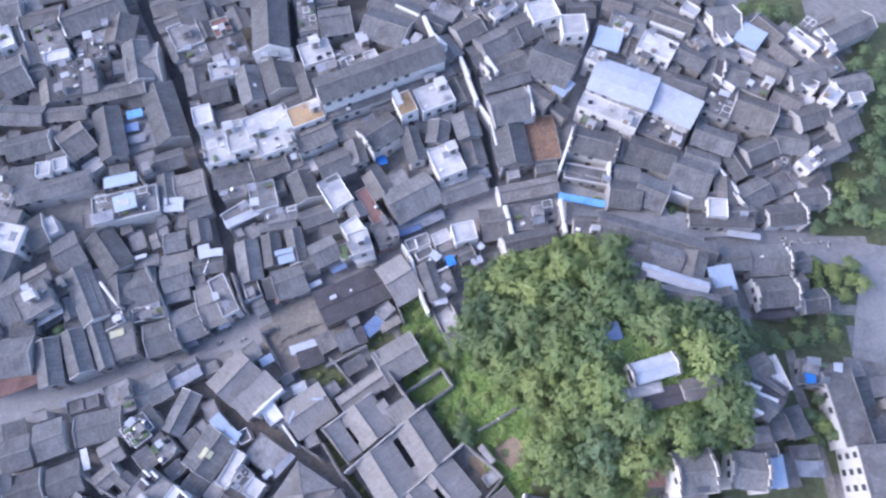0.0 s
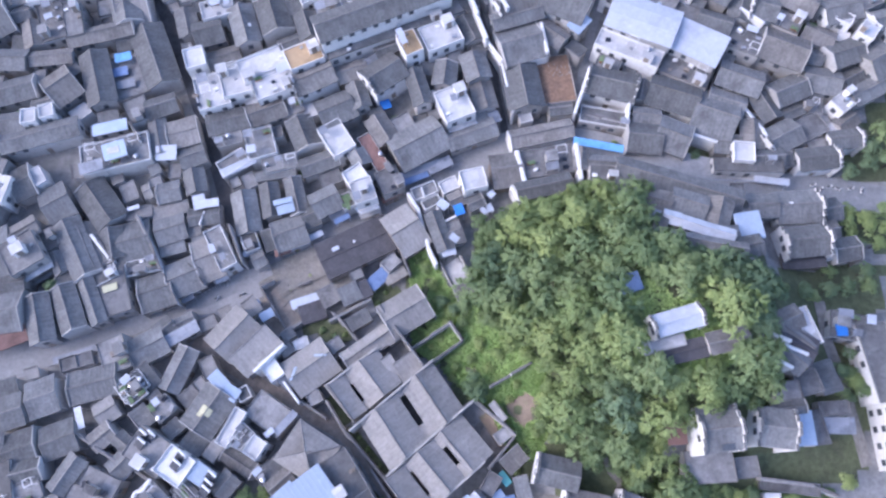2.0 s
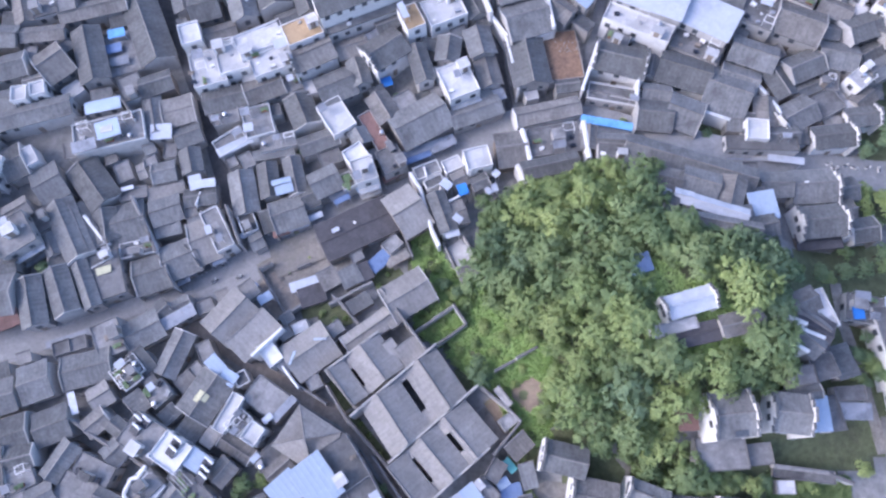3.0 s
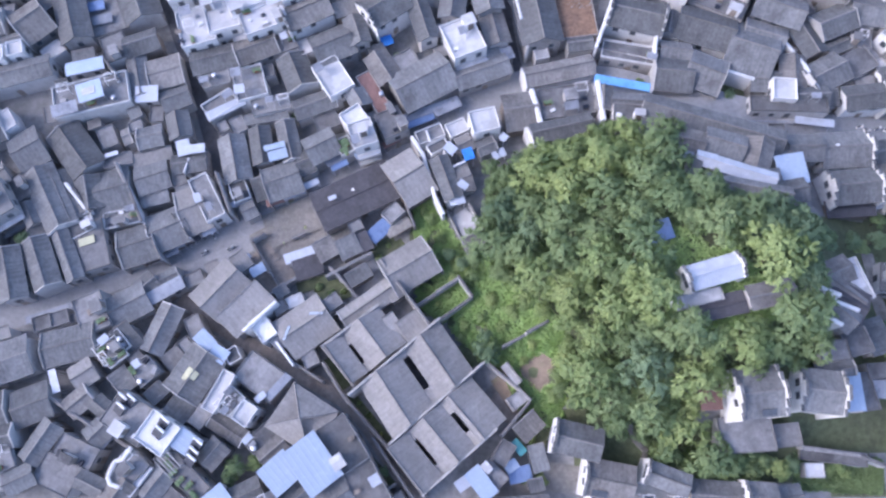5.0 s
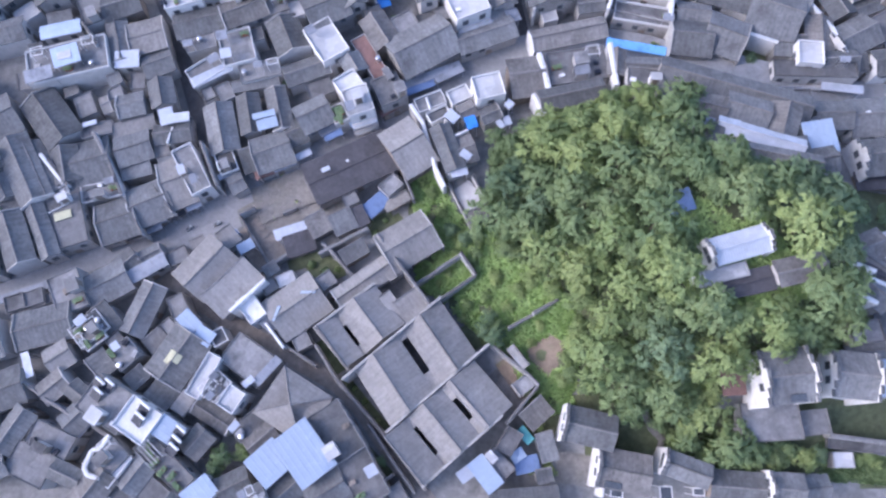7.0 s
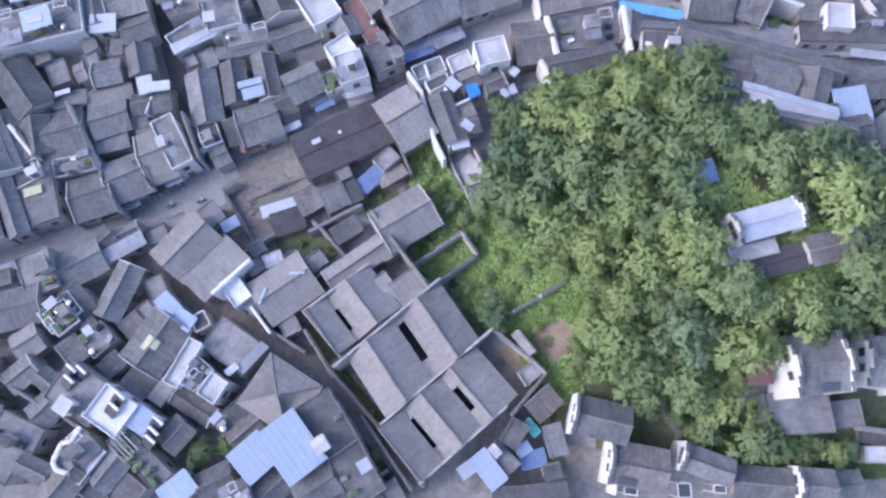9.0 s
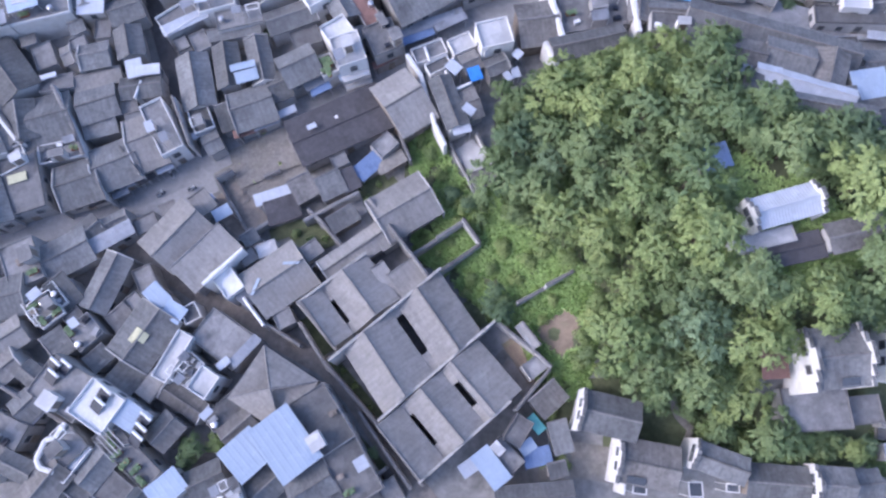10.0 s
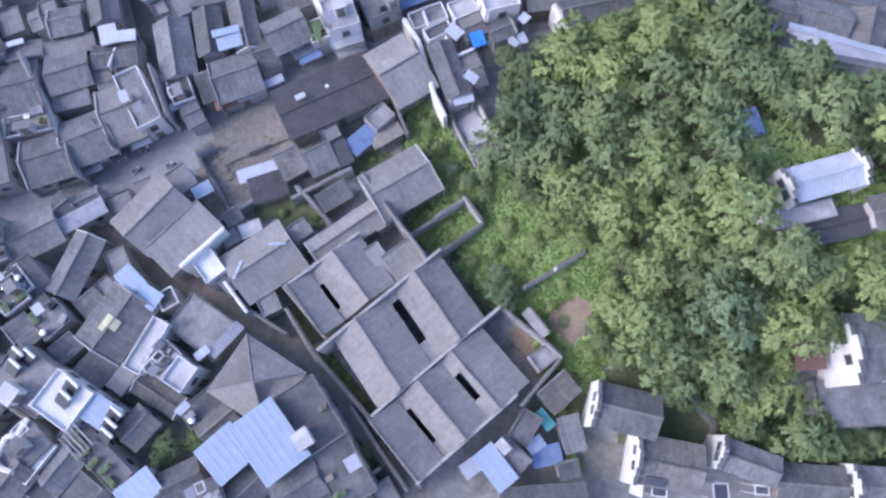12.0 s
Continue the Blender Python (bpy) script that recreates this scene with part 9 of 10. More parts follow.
tiled_house(-104.6, 101.4, 3.6, 3.6, -1.8, 3.5, "low back shed, grey tile lean-to roof, in a packed block", 14, "", "brick", "grey", "shed", False, "shed")
tiled_house(88.4, 119.0, 3.5, 3.5, -49.6, 4.3, "low back shed, grey tile lean-to roof, in a packed block", 14, "", "brick", "grey", "shed", False, "shed")
tiled_house(64.2, 132.7, 3.5, 3.5, -38.0, 3.8, "low back shed, grey tile lean-to roof, in a packed block", 14, "", "brick", "grey", "shed", False, "shed")
tiled_house(34.3, 129.5, 3.5, 2.9, 108.6, 3.6, "low back shed, grey tile lean-to roof, in a packed block", 14, "", "brick", "grey", "shed", False, "shed")
flat_house(32.7, 113.4, 3.5, 2.9, 3.5, 3.9, "small back building, stained concrete flat roof, in a packed block", "concrete", "brick", panes=False, name="shed")
flat_house(-76.9, 134.1, 3.7, 3.0, 19.7, 3.7, "small back building, stained concrete flat roof, in a packed block", "concrete", "brick", panes=False, name="shed")
tiled_house(6.8, 96.9, 3.5, 2.9, -166.5, 3.7, "low back shed, grey tile lean-to roof, in a packed block", 14, "", "brick", "grey", "shed", False, "shed")
flat_house(72.6, 89.4, 3.5, 2.9, 113.1, 3.6, "small back building, stained concrete flat roof, in a packed block", "concrete", "brick", panes=False, name="shed")
tiled_house(5.3, 127.1, 3.5, 2.9, 29.1, 4.5, "low back shed, grey tile lean-to roof, in a packed block", 14, "", "brick", "grey", "shed", False, "shed")
flat_house(-76.8, 24.8, 3.6, 2.9, 18.4, 4.2, "small back building, stained concrete flat roof, in a packed block", "concrete", "brick", panes=False, name="shed")
tiled_house(-84.5, 42.1, 3.6, 3.0, 115.1, 3.7, "low back shed, grey tile lean-to roof, in a packed block", 14, "", "brick", "grey", "shed", False, "shed")
sheet_shelter(-18.1, 93.7, 3.5, 2.9, 35.8, 4.0, "small building, blue-grey sheet roof, in a packed block", "grey", "flat", True)
flat_house(1.2, 94.4, 3.5, 2.9, 23.4, 4.2, "small back building, stained concrete flat roof, in a packed block", "concrete", "brick", panes=False, name="shed")
tiled_house(41.2, 48.4, 3.5, 2.9, 73.5, 3.9, "low back shed, grey tile lean-to roof, in a packed block", 14, "", "brick", "grey", "shed", False, "shed")
flat_house(-105.5, 130.7, 3.7, 3.0, 16.9, 3.4, "small back building, stained concrete flat roof, in a packed block", "concrete", "brick", panes=False, name="shed")
sheet_shelter(-64.6, 2.8, 3.5, 2.9, 51.2, 3.8, "small building, blue-grey sheet roof, in a packed block", "grey", "flat", True)
tiled_house(60.4, 70.8, 3.5, 2.9, -6.0, 4.0, "low back shed, grey tile lean-to roof, in a packed block", 14, "", "brick", "grey", "shed", False, "shed")
flat_house(-96.3, 119.0, 3.7, 3.0, 8.5, 4.3, "small back building, stained concrete flat roof, in a packed block", "concrete", "brick", panes=False, name="shed")
flat_house(-97.4, 91.7, 3.6, 3.0, 95.8, 4.4, "small back building, stained concrete flat roof, in a packed block", "concrete", "brick", panes=False, name="shed")
tiled_house(-17.3, 81.5, 3.5, 2.9, -162.5, 3.5, "low back shed, grey tile lean-to roof, in a packed block", 14, "", "brick", "grey", "shed", False, "shed")
tiled_house(-61.3, 111.4, 3.7, 3.0, 16.6, 3.5, "low back shed, grey tile lean-to roof, in a packed block", 14, "", "brick", "grey", "shed", False, "shed")
tiled_house(-55.7, -8.4, 3.5, 2.9, 143.8, 4.1, "low back shed, grey tile lean-to roof, in a packed block", 14, "", "brick", "grey", "shed", False, "shed")
tiled_house(79.6, 54.8, 3.5, 2.9, 102.1, 3.9, "low back shed, grey tile lean-to roof, in a packed block", 14, "", "brick", "grey", "shed", False, "shed")
flat_house(-107.8, 90.7, 3.6, 2.9, -1.8, 4.1, "small back building, stained concrete flat roof, in a packed block", "concrete", "brick", panes=False, name="shed")
flat_house(78.8, 46.0, 3.5, 2.9, 98.7, 3.7, "small back building, pale flat roof, in a packed block", "pale", "plaster", panes=False, name="shed")
flat_house(4.4, 122.2, 3.5, 2.9, 34.1, 4.1, "small back building, stained concrete flat roof, in a packed block", "concrete", "brick", panes=False, name="shed")
flat_house(85.2, 78.8, 3.5, 2.9, 126.5, 3.6, "small back building, stained concrete flat roof, in a packed block", "concrete", "brick", panes=False, name="shed")
tiled_house(10.1, 121.4, 3.5, 2.9, 119.1, 3.6, "low back shed, grey tile lean-to roof, in a packed block", 14, "", "brick", "grey", "shed", False, "shed")
flat_house(-79.9, 23.9, 3.5, 2.9, 18.4, 4.1, "small back building, stained concrete flat roof, in a packed block", "concrete", "brick", panes=False, name="shed")
tiled_house(67.6, 78.8, 3.5, 2.9, -20.4, 4.1, "low back shed, grey tile lean-to roof, in a packed block", 14, "", "brick", "grey", "shed", False, "shed")
tiled_house(-25.5, 104.8, 3.5, 2.9, 18.5, 3.8, "low back shed, grey tile lean-to roof, in a packed block", 14, "", "brick", "grey", "shed", False, "shed")
flat_house(-32.6, 82.4, 3.5, 2.9, 108.3, 3.8, "small back building, pale flat roof, in a packed block", "pale", "plaster", panes=False, name="shed")
flat_house(91.3, 98.5, 3.5, 2.9, 60.0, 4.1, "small back building, pale flat roof, in a packed block", "pale", "plaster", panes=False, name="shed")
flat_house(-73.0, 120.1, 3.7, 3.0, 117.9, 3.8, "small back building, stained concrete flat roof, in a packed block", "concrete", "brick", panes=False, name="shed")
tiled_house(24.6, 127.9, 3.5, 2.9, 108.6, 3.5, "low back shed, grey tile lean-to roof, in a packed block", 14, "", "brick", "grey", "shed", False, "shed")
tiled_house(81.1, 111.7, 3.5, 2.9, -30.1, 4.1, "low back shed, grey tile lean-to roof, in a packed block", 14, "", "brick", "grey", "shed", False, "shed")
tiled_house(-117.1, 113.8, 3.7, 3.0, 28.0, 3.8, "low back shed, grey tile lean-to roof, in a packed block", 14, "", "brick", "grey", "shed", False, "shed")
tiled_house(-6.8, 79.8, 3.5, 2.9, -163.7, 3.5, "low back shed, grey tile lean-to roof, in a packed block", 14, "", "brick", "grey", "shed", False, "shed")
tiled_house(-72.8, 46.5, 3.6, 3.0, 17.0, 4.4, "low back shed, grey tile lean-to roof, in a packed block", 14, "", "brick", "grey", "shed", False, "shed")
tiled_house(41.3, 90.2, 3.5, 2.9, -26.1, 3.6, "low back shed, grey tile lean-to roof, in a packed block", 14, "", "brick", "grey", "shed", False, "shed")
tiled_house(7.7, 112.6, 3.5, 2.9, 124.1, 3.9, "low back shed, grey tile lean-to roof, in a packed block", 14, "", "brick", "grey", "shed", False, "shed")
tiled_house(60.9, 115.0, 3.5, 2.9, -31.5, 4.1, "low back shed, grey tile lean-to roof, in a packed block", 14, "", "brick", "grey", "shed", False, "shed")
tiled_house(6.8, 79.9, 3.5, 2.9, 20.3, 4.3, "low back shed, grey tile lean-to roof, in a packed block", 14, "", "brick", "grey", "shed", False, "shed")
flat_house(-11.0, -8.5, 3.6, 2.9, 120.7, 3.5, "small back building, stained concrete flat roof, in a packed block", "concrete", "brick", panes=False, name="shed")
flat_house(-3.6, 85.4, 2.9, 2.7, 106.3, 4.1, "small back building, pale flat roof, in a packed block", "pale", "plaster", panes=False, name="shed")
tiled_house(-111.8, 72.5, 2.9, 2.7, 80.1, 3.5, "low back shed, grey tile lean-to roof, in a packed block", 14, "", "brick", "grey", "shed", False, "shed")
tiled_house(-89.5, 93.6, 3.0, 2.8, 40.7, 4.2, "low back shed, grey tile lean-to roof, in a packed block", 14, "", "brick", "grey", "shed", False, "shed")
flat_house(-46.4, 84.3, 2.9, 2.7, 22.1, 3.6, "small back building, pale flat roof, in a packed block", "pale", "plaster", panes=False, name="shed")
flat_house(86.8, 76.4, 2.9, 2.7, 7.7, 3.9, "small back building, pale flat roof, in a packed block", "pale", "plaster", panes=False, name="shed")
tiled_house(93.2, 79.6, 2.9, 2.7, 126.5, 3.8, "low back shed, grey tile lean-to roof, in a packed block", 14, "", "brick", "grey", "shed", False, "shed")
flat_house(61.2, 59.6, 2.9, 2.7, 0.0, 4.1, "small back building, stained concrete flat roof, in a packed block", "concrete", "brick", panes=False, name="shed")
flat_house(92.3, 109.3, 2.9, 2.7, 13.8, 4.0, "small back building, stained concrete flat roof, in a packed block", "concrete", "brick", panes=False, name="shed")
tiled_house(63.6, 72.4, 2.9, 2.7, -6.0, 4.4, "low back shed, grey tile lean-to roof, in a packed block", 14, "", "brick", "grey", "shed", False, "shed")
flat_house(-17.3, 108.6, 2.9, 2.7, 117.5, 3.8, "small back building, stained concrete flat roof, in a packed block", "concrete", "brick", panes=False, name="shed")
flat_house(-100.5, 38.3, 2.9, 2.7, 8.0, 4.4, "small back building, stained concrete flat roof, in a packed block", "concrete", "brick", panes=False, name="shed")
tiled_house(-111.9, 100.4, 3.0, 2.8, 30.8, 4.2, "low back shed, grey tile lean-to roof, in a packed block", 14, "", "brick", "grey", "shed", False, "shed")
flat_house(-3.6, 80.6, 2.9, 2.7, 112.6, 3.9, "small back building, stained concrete flat roof, in a packed block", "concrete", "brick", panes=False, name="shed")
tiled_house(56.4, 47.6, 2.9, 2.7, 99.1, 4.0, "low back shed, grey tile lean-to roof, in a packed block", 14, "", "brick", "grey", "shed", False, "shed")
tiled_house(58.4, 106.8, 2.9, 2.7, -31.5, 4.1, "low back shed, grey tile lean-to roof, in a packed block", 14, "", "brick", "grey", "shed", False, "shed")
tiled_house(-110.3, 64.6, 2.9, 2.7, -9.9, 4.5, "low back shed, grey tile lean-to roof, in a packed block", 14, "", "brick", "grey", "shed", False, "shed")
tiled_house(-17.4, 65.8, 2.9, 2.7, 115.6, 4.1, "low back shed, grey tile lean-to roof, in a packed block", 14, "", "brick", "grey", "shed", False, "shed")
flat_house(17.2, 79.8, 2.9, 2.7, 12.5, 3.6, "small back building, pale flat roof, in a packed block", "pale", "plaster", panes=False, name="shed")
tiled_house(-107.2, 64.6, 2.9, 2.7, -9.9, 3.4, "low back shed, grey tile lean-to roof, in a packed block", 14, "", "brick", "grey", "shed", False, "shed")
flat_house(-28.0, 16.7, 2.9, 2.7, 27.8, 3.5, "small back building, stained concrete flat roof, in a packed block", "concrete", "brick", panes=False, name="shed")
flat_house(-86.1, 133.3, 3.0, 2.8, 115.5, 3.7, "small back building, stained concrete flat roof, in a packed block", "concrete", "brick", panes=False, name="shed")
flat_house(40.7, 110.9, 2.9, 2.7, -26.8, 4.4, "small back building, stained concrete flat roof, in a packed block", "concrete", "brick", panes=False, name="shed")
tiled_house(-23.0, 105.5, 2.9, 2.7, 114.2, 4.3, "low back shed, grey tile lean-to roof, in a packed block", 14, "", "brick", "grey", "shed", False, "shed")
tiled_house(-80.3, 119.9, 3.0, 2.8, 91.3, 4.2, "low back shed, grey tile lean-to roof, in a packed block", 14, "", "brick", "grey", "shed", False, "shed")
flat_house(-118.0, 93.5, 3.0, 2.8, 88.2, 3.9, "small back building, stained concrete flat roof, in a packed block", "concrete", "brick", panes=False, name="shed")
sheet_shelter(10.0, 79.8, 2.9, 2.7, 110.3, 3.9, "small building, blue-grey sheet roof, in a packed block", "grey", "flat", True)
sheet_shelter(40.4, 50.8, 2.9, 2.7, 73.5, 4.0, "small building, blue-grey sheet roof, in a packed block", "grey", "flat", True)
tiled_house(64.6, 93.5, 2.9, 2.7, -26.9, 3.7, "low back shed, grey tile lean-to roof, in a packed block", 14, "", "brick", "grey", "shed", False, "shed")
tiled_house(52.9, 118.2, 2.9, 2.7, 70.4, 3.8, "low back shed, grey tile lean-to roof, in a packed block", 14, "", "brick", "grey", "shed", False, "shed")
flat_house(-24.1, 27.4, 3.0, 2.8, 35.9, 4.5, "small back building, stained concrete flat roof, in a packed block", "concrete", "brick", panes=False, name="shed")
sheet_shelter(-33.7, 19.9, 2.9, 2.7, 139.3, 4.2, "small building, blue-grey sheet roof, in a packed block", "grey", "flat", True)
tiled_house(-57.1, 129.8, 3.0, 2.8, 26.8, 3.6, "low back shed, grey tile lean-to roof, in a packed block", 14, "", "brick", "grey", "shed", False, "shed")
flat_house(36.7, 120.6, 2.9, 2.7, 93.5, 4.1, "small back building, pale flat roof, in a packed block", "pale", "plaster", panes=False, name="shed")
flat_house(-124.9, 119.0, 3.0, 2.8, 28.0, 4.3, "small back building, stained concrete flat roof, in a packed block", "concrete", "brick", panes=False, name="shed")
flat_house(61.2, 53.2, 2.9, 2.7, 9.1, 3.7, "small back building, stained concrete flat roof, in a packed block", "concrete", "brick", panes=False, name="shed")
rubble("rubble", -34.8, 42.4, 12.3, 8.2, 30, 260, 4, 0.5)
rubble("rubble", -22.5, 29.6, 7.2, 3.1, 35, 60, 5)
garden_wall([(-21.7, 10.2), (-13.5, 1.3), (-6.3, -7.6)], 3.4, "grey courtyard wall along the dirt lane", BRICK, 0.25)
courtyard_house(-24.9, 18.9, -0.2, -52.5, 8.9, 0.00, [((0.0, 6.9), (3.4, 5.6)), ((4.1, 5.6), (7.7, 7.2), (12.1, 5.6))], [(2.7, 6.9)], [(0.0, -0.2, 12.1, 6.3)], "grey-tiled courtyard house with one narrow sky well")
courtyard_house(-18.2, 11.4, 0.8, -55.5, 11.3, -0.10, [((0.0, 5.5), (4.0, 7.3), (9.1, 5.5)), ((10.4, 5.5), (14.1, 7.2), (18.4, 5.6))], [(1.4, 8.1)], [(0.0, -2.4, 18.7, 6.6), (11.3, -1.1, 21.9, 6.5)], "large grey-tiled courtyard house between two fire walls")
courtyard_house(-12.9, 0.8, 0.9, -49.5, 9.9, 0.00, [((0.0, 6.9), (4.3, 5.6)), ((5.0, 5.6), (8.0, 7.0), (12.0, 5.5)), ((12.9, 6.5), (13.8, 6.9), (19.1, 5.3))], [(2.1, 7.5), (2.9, 7.0)], [(9.9, -0.4, 16.6, 6.3)], "grey-tiled courtyard house with two narrow sky wells")
flat_house(9.9, 9.0, 2.5, 3.2, -54.9, 3.0, "low narrow house, stained concrete flat roof, beside the knoll", "concrete", "plaster", rail="", panes=False, balcony=False, bits=0)
patch("earth_yard", 8.7, 10.5, 7.1, 3.3, -57, EARTH, "brown earth yard inside a wall", 0.35)
tiled_house(8.9, 13.4, 4.3, 1.4, -53.1, 3.0, "low narrow house, pale grey clay-tile shed roof beside the knoll", 12, "", "plaster", "pale", "shed", False)
garden_wall([(4.6, 15.6), (7.9, 12.8), (10.2, 10.9), (12.2, 8.9)], 3.2, "low grey wall round a small yard", PLASTER, 0.22)
garden_wall([(7.0, 2.9), (12.1, 8.7)], 4.2, "grey plastered outer wall of a small yard", PLASTER, 0.22)
patch("green_yard", -17.3, 6.5, 12.0, 1.8, -49, GRASS, "dark green overgrown yard between walls", 0.2)
patch("green_yard", 2.2, 17.8, 3.5, 4.7, 27, GRASS, "small weedy yard behind the hall", 0.25)
bush(2.7, 18.0, 0.18, 1, 10)
bush(3.4, 16.4, 0.16, 1, 11)
bush(-19.0, 8.9, 0.16, 1, 12)
bush(-17.1, 6.7, 0.18, 1, 13)
bush(-14.8, 3.3, 0.16, 1, 14)
tiled_house(-8.8, 22.5, 4.9, 4.3, 36.3, 4.6, "low narrow house, pale grey clay-tile shed roof in a packed block", 10, "", "plaster", "pale", "shed", False)
tiled_house(-11.7, 21.9, 2.3, 6.3, 36.3, 4.8, "low narrow house, pale grey clay-tile shed roof in a packed block", 10, "", "plaster", "pale", "shed", False)
bare_patch(13.0, 13.9, 3.6, 3, EARTH, "bare reddish earth worn into the slope")
bare_patch(13.8, 16.6, 1.7, 8, EARTH, "bare reddish earth worn into the slope")
patch("green_yard", 29.0, 0.4, 7.5, 7.2, 0, GRASS, "shaded grassy bank below the trees", 0.3)
ribbon("path", [(29.2, 4.8), (30.4, 2.1), (32.2, 0.3), (31.9, -1.5), (31.9, -3.1)], 1.1, DIRT, 0.45, "pale trodden path on a grassy bank")
tree(34.3, -0.4, 0.50, 1, 21)
tree(36.6, -0.9, 0.50, 0, 22)
tree(39.1, -1.6, 0.50, 1, 23)
tree(41.3, -3.0, 0.45, 1, 24)
tree(44.0, -3.9, 0.50, 2, 25)
tree(46.7, -3.9, 0.50, 2, 26)
tree(49.3, -3.6, 0.50, 1, 27)
glazed_canopy(22.4, -0.7, -12.8, 1.8, 1.1, 5.6)
glazed_canopy(24.1, -7.9, -7.6, 2.0, 1.4, 4.6)
glazed_canopy(31.8, -7.9, 0.3, 2.0, 2.1, 4.6)
glazed_canopy(36.9, -7.7, -3.9, 1.9, 1.2, 4.6)
garden_wall([(22.9, -2.0), (22.2, -5.1), (21.5, -8.5)], 5.6, "white plastered fire wall beside a yard", WHITE, 0.18)
tree(-1.9, 36.3, 0.42, 2, 33)
tree(0.6, 34.4, 0.42, 2, 34)
tree(2.4, 31.9, 0.38, 0, 35)
tree(4.4, 20.1, 0.50, 2, 36)
tree(5.8, 18.4, 0.45, 0, 37)
tree(103.3, 108.7, 0.50, 2, 38)
tree(108.6, 113.2, 0.60, 2, 39)
tree(111.6, 109.7, 0.70, 2, 40)
tree(111.0, 101.3, 0.70, 2, 41)
tree(107.2, 85.6, 0.70, 2, 42)
tree(102.7, 82.1, 0.60, 2, 43)
tree(109.6, 91.4, 0.70, 2, 44)
flat_house(64.8, -0.6, 11.5, 2.4, -6.8, 2.0, "low narrow house, stained concrete flat roof, beside the knoll", "concrete", "plaster", rail="", panes=False, balcony=False, bits=0)
flat_house(61.0, -2.9, 3.3, 2.5, -0.1, 2.6, "low narrow house, pale white flat roof, beside the knoll", "pale", "plaster", rail="", panes=False, balcony=False, bits=0)
tree(64.1, -2.7, 0.30, 1, 47)
tree(65.8, -2.4, 0.35, 1, 48)
tree(67.2, -3.3, 0.30, 1, 49)
tree(55.6, -2.9, 0.40, 1, 50)
tree(57.5, -2.7, 0.35, 1, 51)
bush(13.8, -4.1, 0.3, 1, 52)
bush(14.5, -5.1, 0.3, 1, 53)
bush(11.3, 3.3, 0.3, 1, 54)
bush(12.4, 2.5, 0.3, 1, 55)
patch("terrace", -12.1, 42.6, 5.1, 2.4, 29, DIRT, "brownish paved terrace", 2.4)
garden_wall([(-25.7, 19.0), (-19.4, 11.7)], 5.5, "grey courtyard wall along the dirt lane", PLASTER, 0.2)
garden_wall([(-8.5, 26.3), (-0.5, 31.5)], 3, "pale wall of a narrow walled garden", PLASTER, 0.22)
garden_wall([(-5.0, 22.8), (2.2, 27.8)], 3, "pale wall of a narrow walled garden", PLASTER, 0.22)
garden_wall([(-0.4, 31.7), (2.2, 27.8)], 3.2, "pale end wall of a narrow garden", PALE, 0.22)
garden_wall([(-15.1, 35.2), (-5.2, 21.7)], 5.8, "grey fire wall beside a courtyard house", PLASTER, 0.22)
garden_wall([(7.5, 18.2), (15.5, 22.4)], 2.2, "grey retaining wall across the grassy slope", PLASTER, 0.22)
garden_wall([(-10.8, 47.5), (-8.8, 42.5)], 3, "pale wall beside the overgrown garden", PLASTER, 0.22)
garden_wall([(-34.2, 20.8), (-30.9, 16.0), (-25.5, 12.6)], 3, "grey courtyard wall along the dirt lane", PLASTER, 0.22)
garden_wall([(-25.7, 16.2), (-20.8, 8.7)], 3, "grey courtyard wall along the dirt lane", PLASTER, 0.22)
garden_wall([(-16.0, 2.7), (-12.4, -2.4), (-8.2, -8.2)], 2.8, "grey courtyard wall along the dirt lane", BRICK, 0.22)
garden_wall([(-18.0, -2.5), (-14.2, -6.9), (-11.8, -5.3)], 3.2, "grey wall round a dark green yard", PLASTER, 0.22)
garden_wall([(-23.0, 26.5), (-26.5, 22.4)], 3, "grey wall of a small back yard", BRICK, 0.22)
garden_wall([(21.3, -1.8), (20.4, -7.0)], 3.5, "white wall of a dusty yard", WHITE, 0.22)
garden_wall([(58.8, 0.9), (69.0, -0.4), (73.8, -2.3)], 3, "long grey wall below the houses", PLASTER, 0.3)
garden_wall([(14.5, 69.7), (16.1, 62.2)], 5.6, "white plastered fire wall between roofs", WHITE, 0.42)
garden_wall([(27.4, 70.7), (28.1, 62.1)], 5.6, "white plastered fire wall between roofs", WHITE, 0.42)
garden_wall([(30.3, 69.8), (29.1, 64.9)], 3.91, "white plastered fire wall between roofs", WHITE, 0.3)
garden_wall([(13.2, 61.4), (15.0, 57.4)], 4.4, "white plastered fire wall between roofs", WHITE, 0.4)
garden_wall([(41.5, 87.4), (39.6, 77.2)], 6.29, "white plastered fire wall between roofs", WHITE, 0.25)
garden_wall([(28.9, 80.2), (40.0, 77.2)], 4.59, "white plastered fire wall between roofs", PALE, 0.15)
garden_wall([(32.1, 90.6), (27.9, 78.9)], 6.46, "white plastered fire wall between roofs", WHITE, 0.3)
garden_wall([(49.2, 76.8), (51.9, 74.9), (59.3, 72.0)], 4.76, "white plastered fire wall between roofs", WHITE, 0.3)
garden_wall([(55.9, 80.0), (54.7, 75.9)], 4.93, "white plastered fire wall between roofs", PALE, 0.2)
garden_wall([(-101.4, 126.0), (-86.8, 131.9)], 6.46, "white plastered fire wall between roofs", WHITE, 0.3)
garden_wall([(-103.6, 127.7), (-99.4, 119.8)], 5.95, "white plastered fire wall between roofs", WHITE, 0.3)
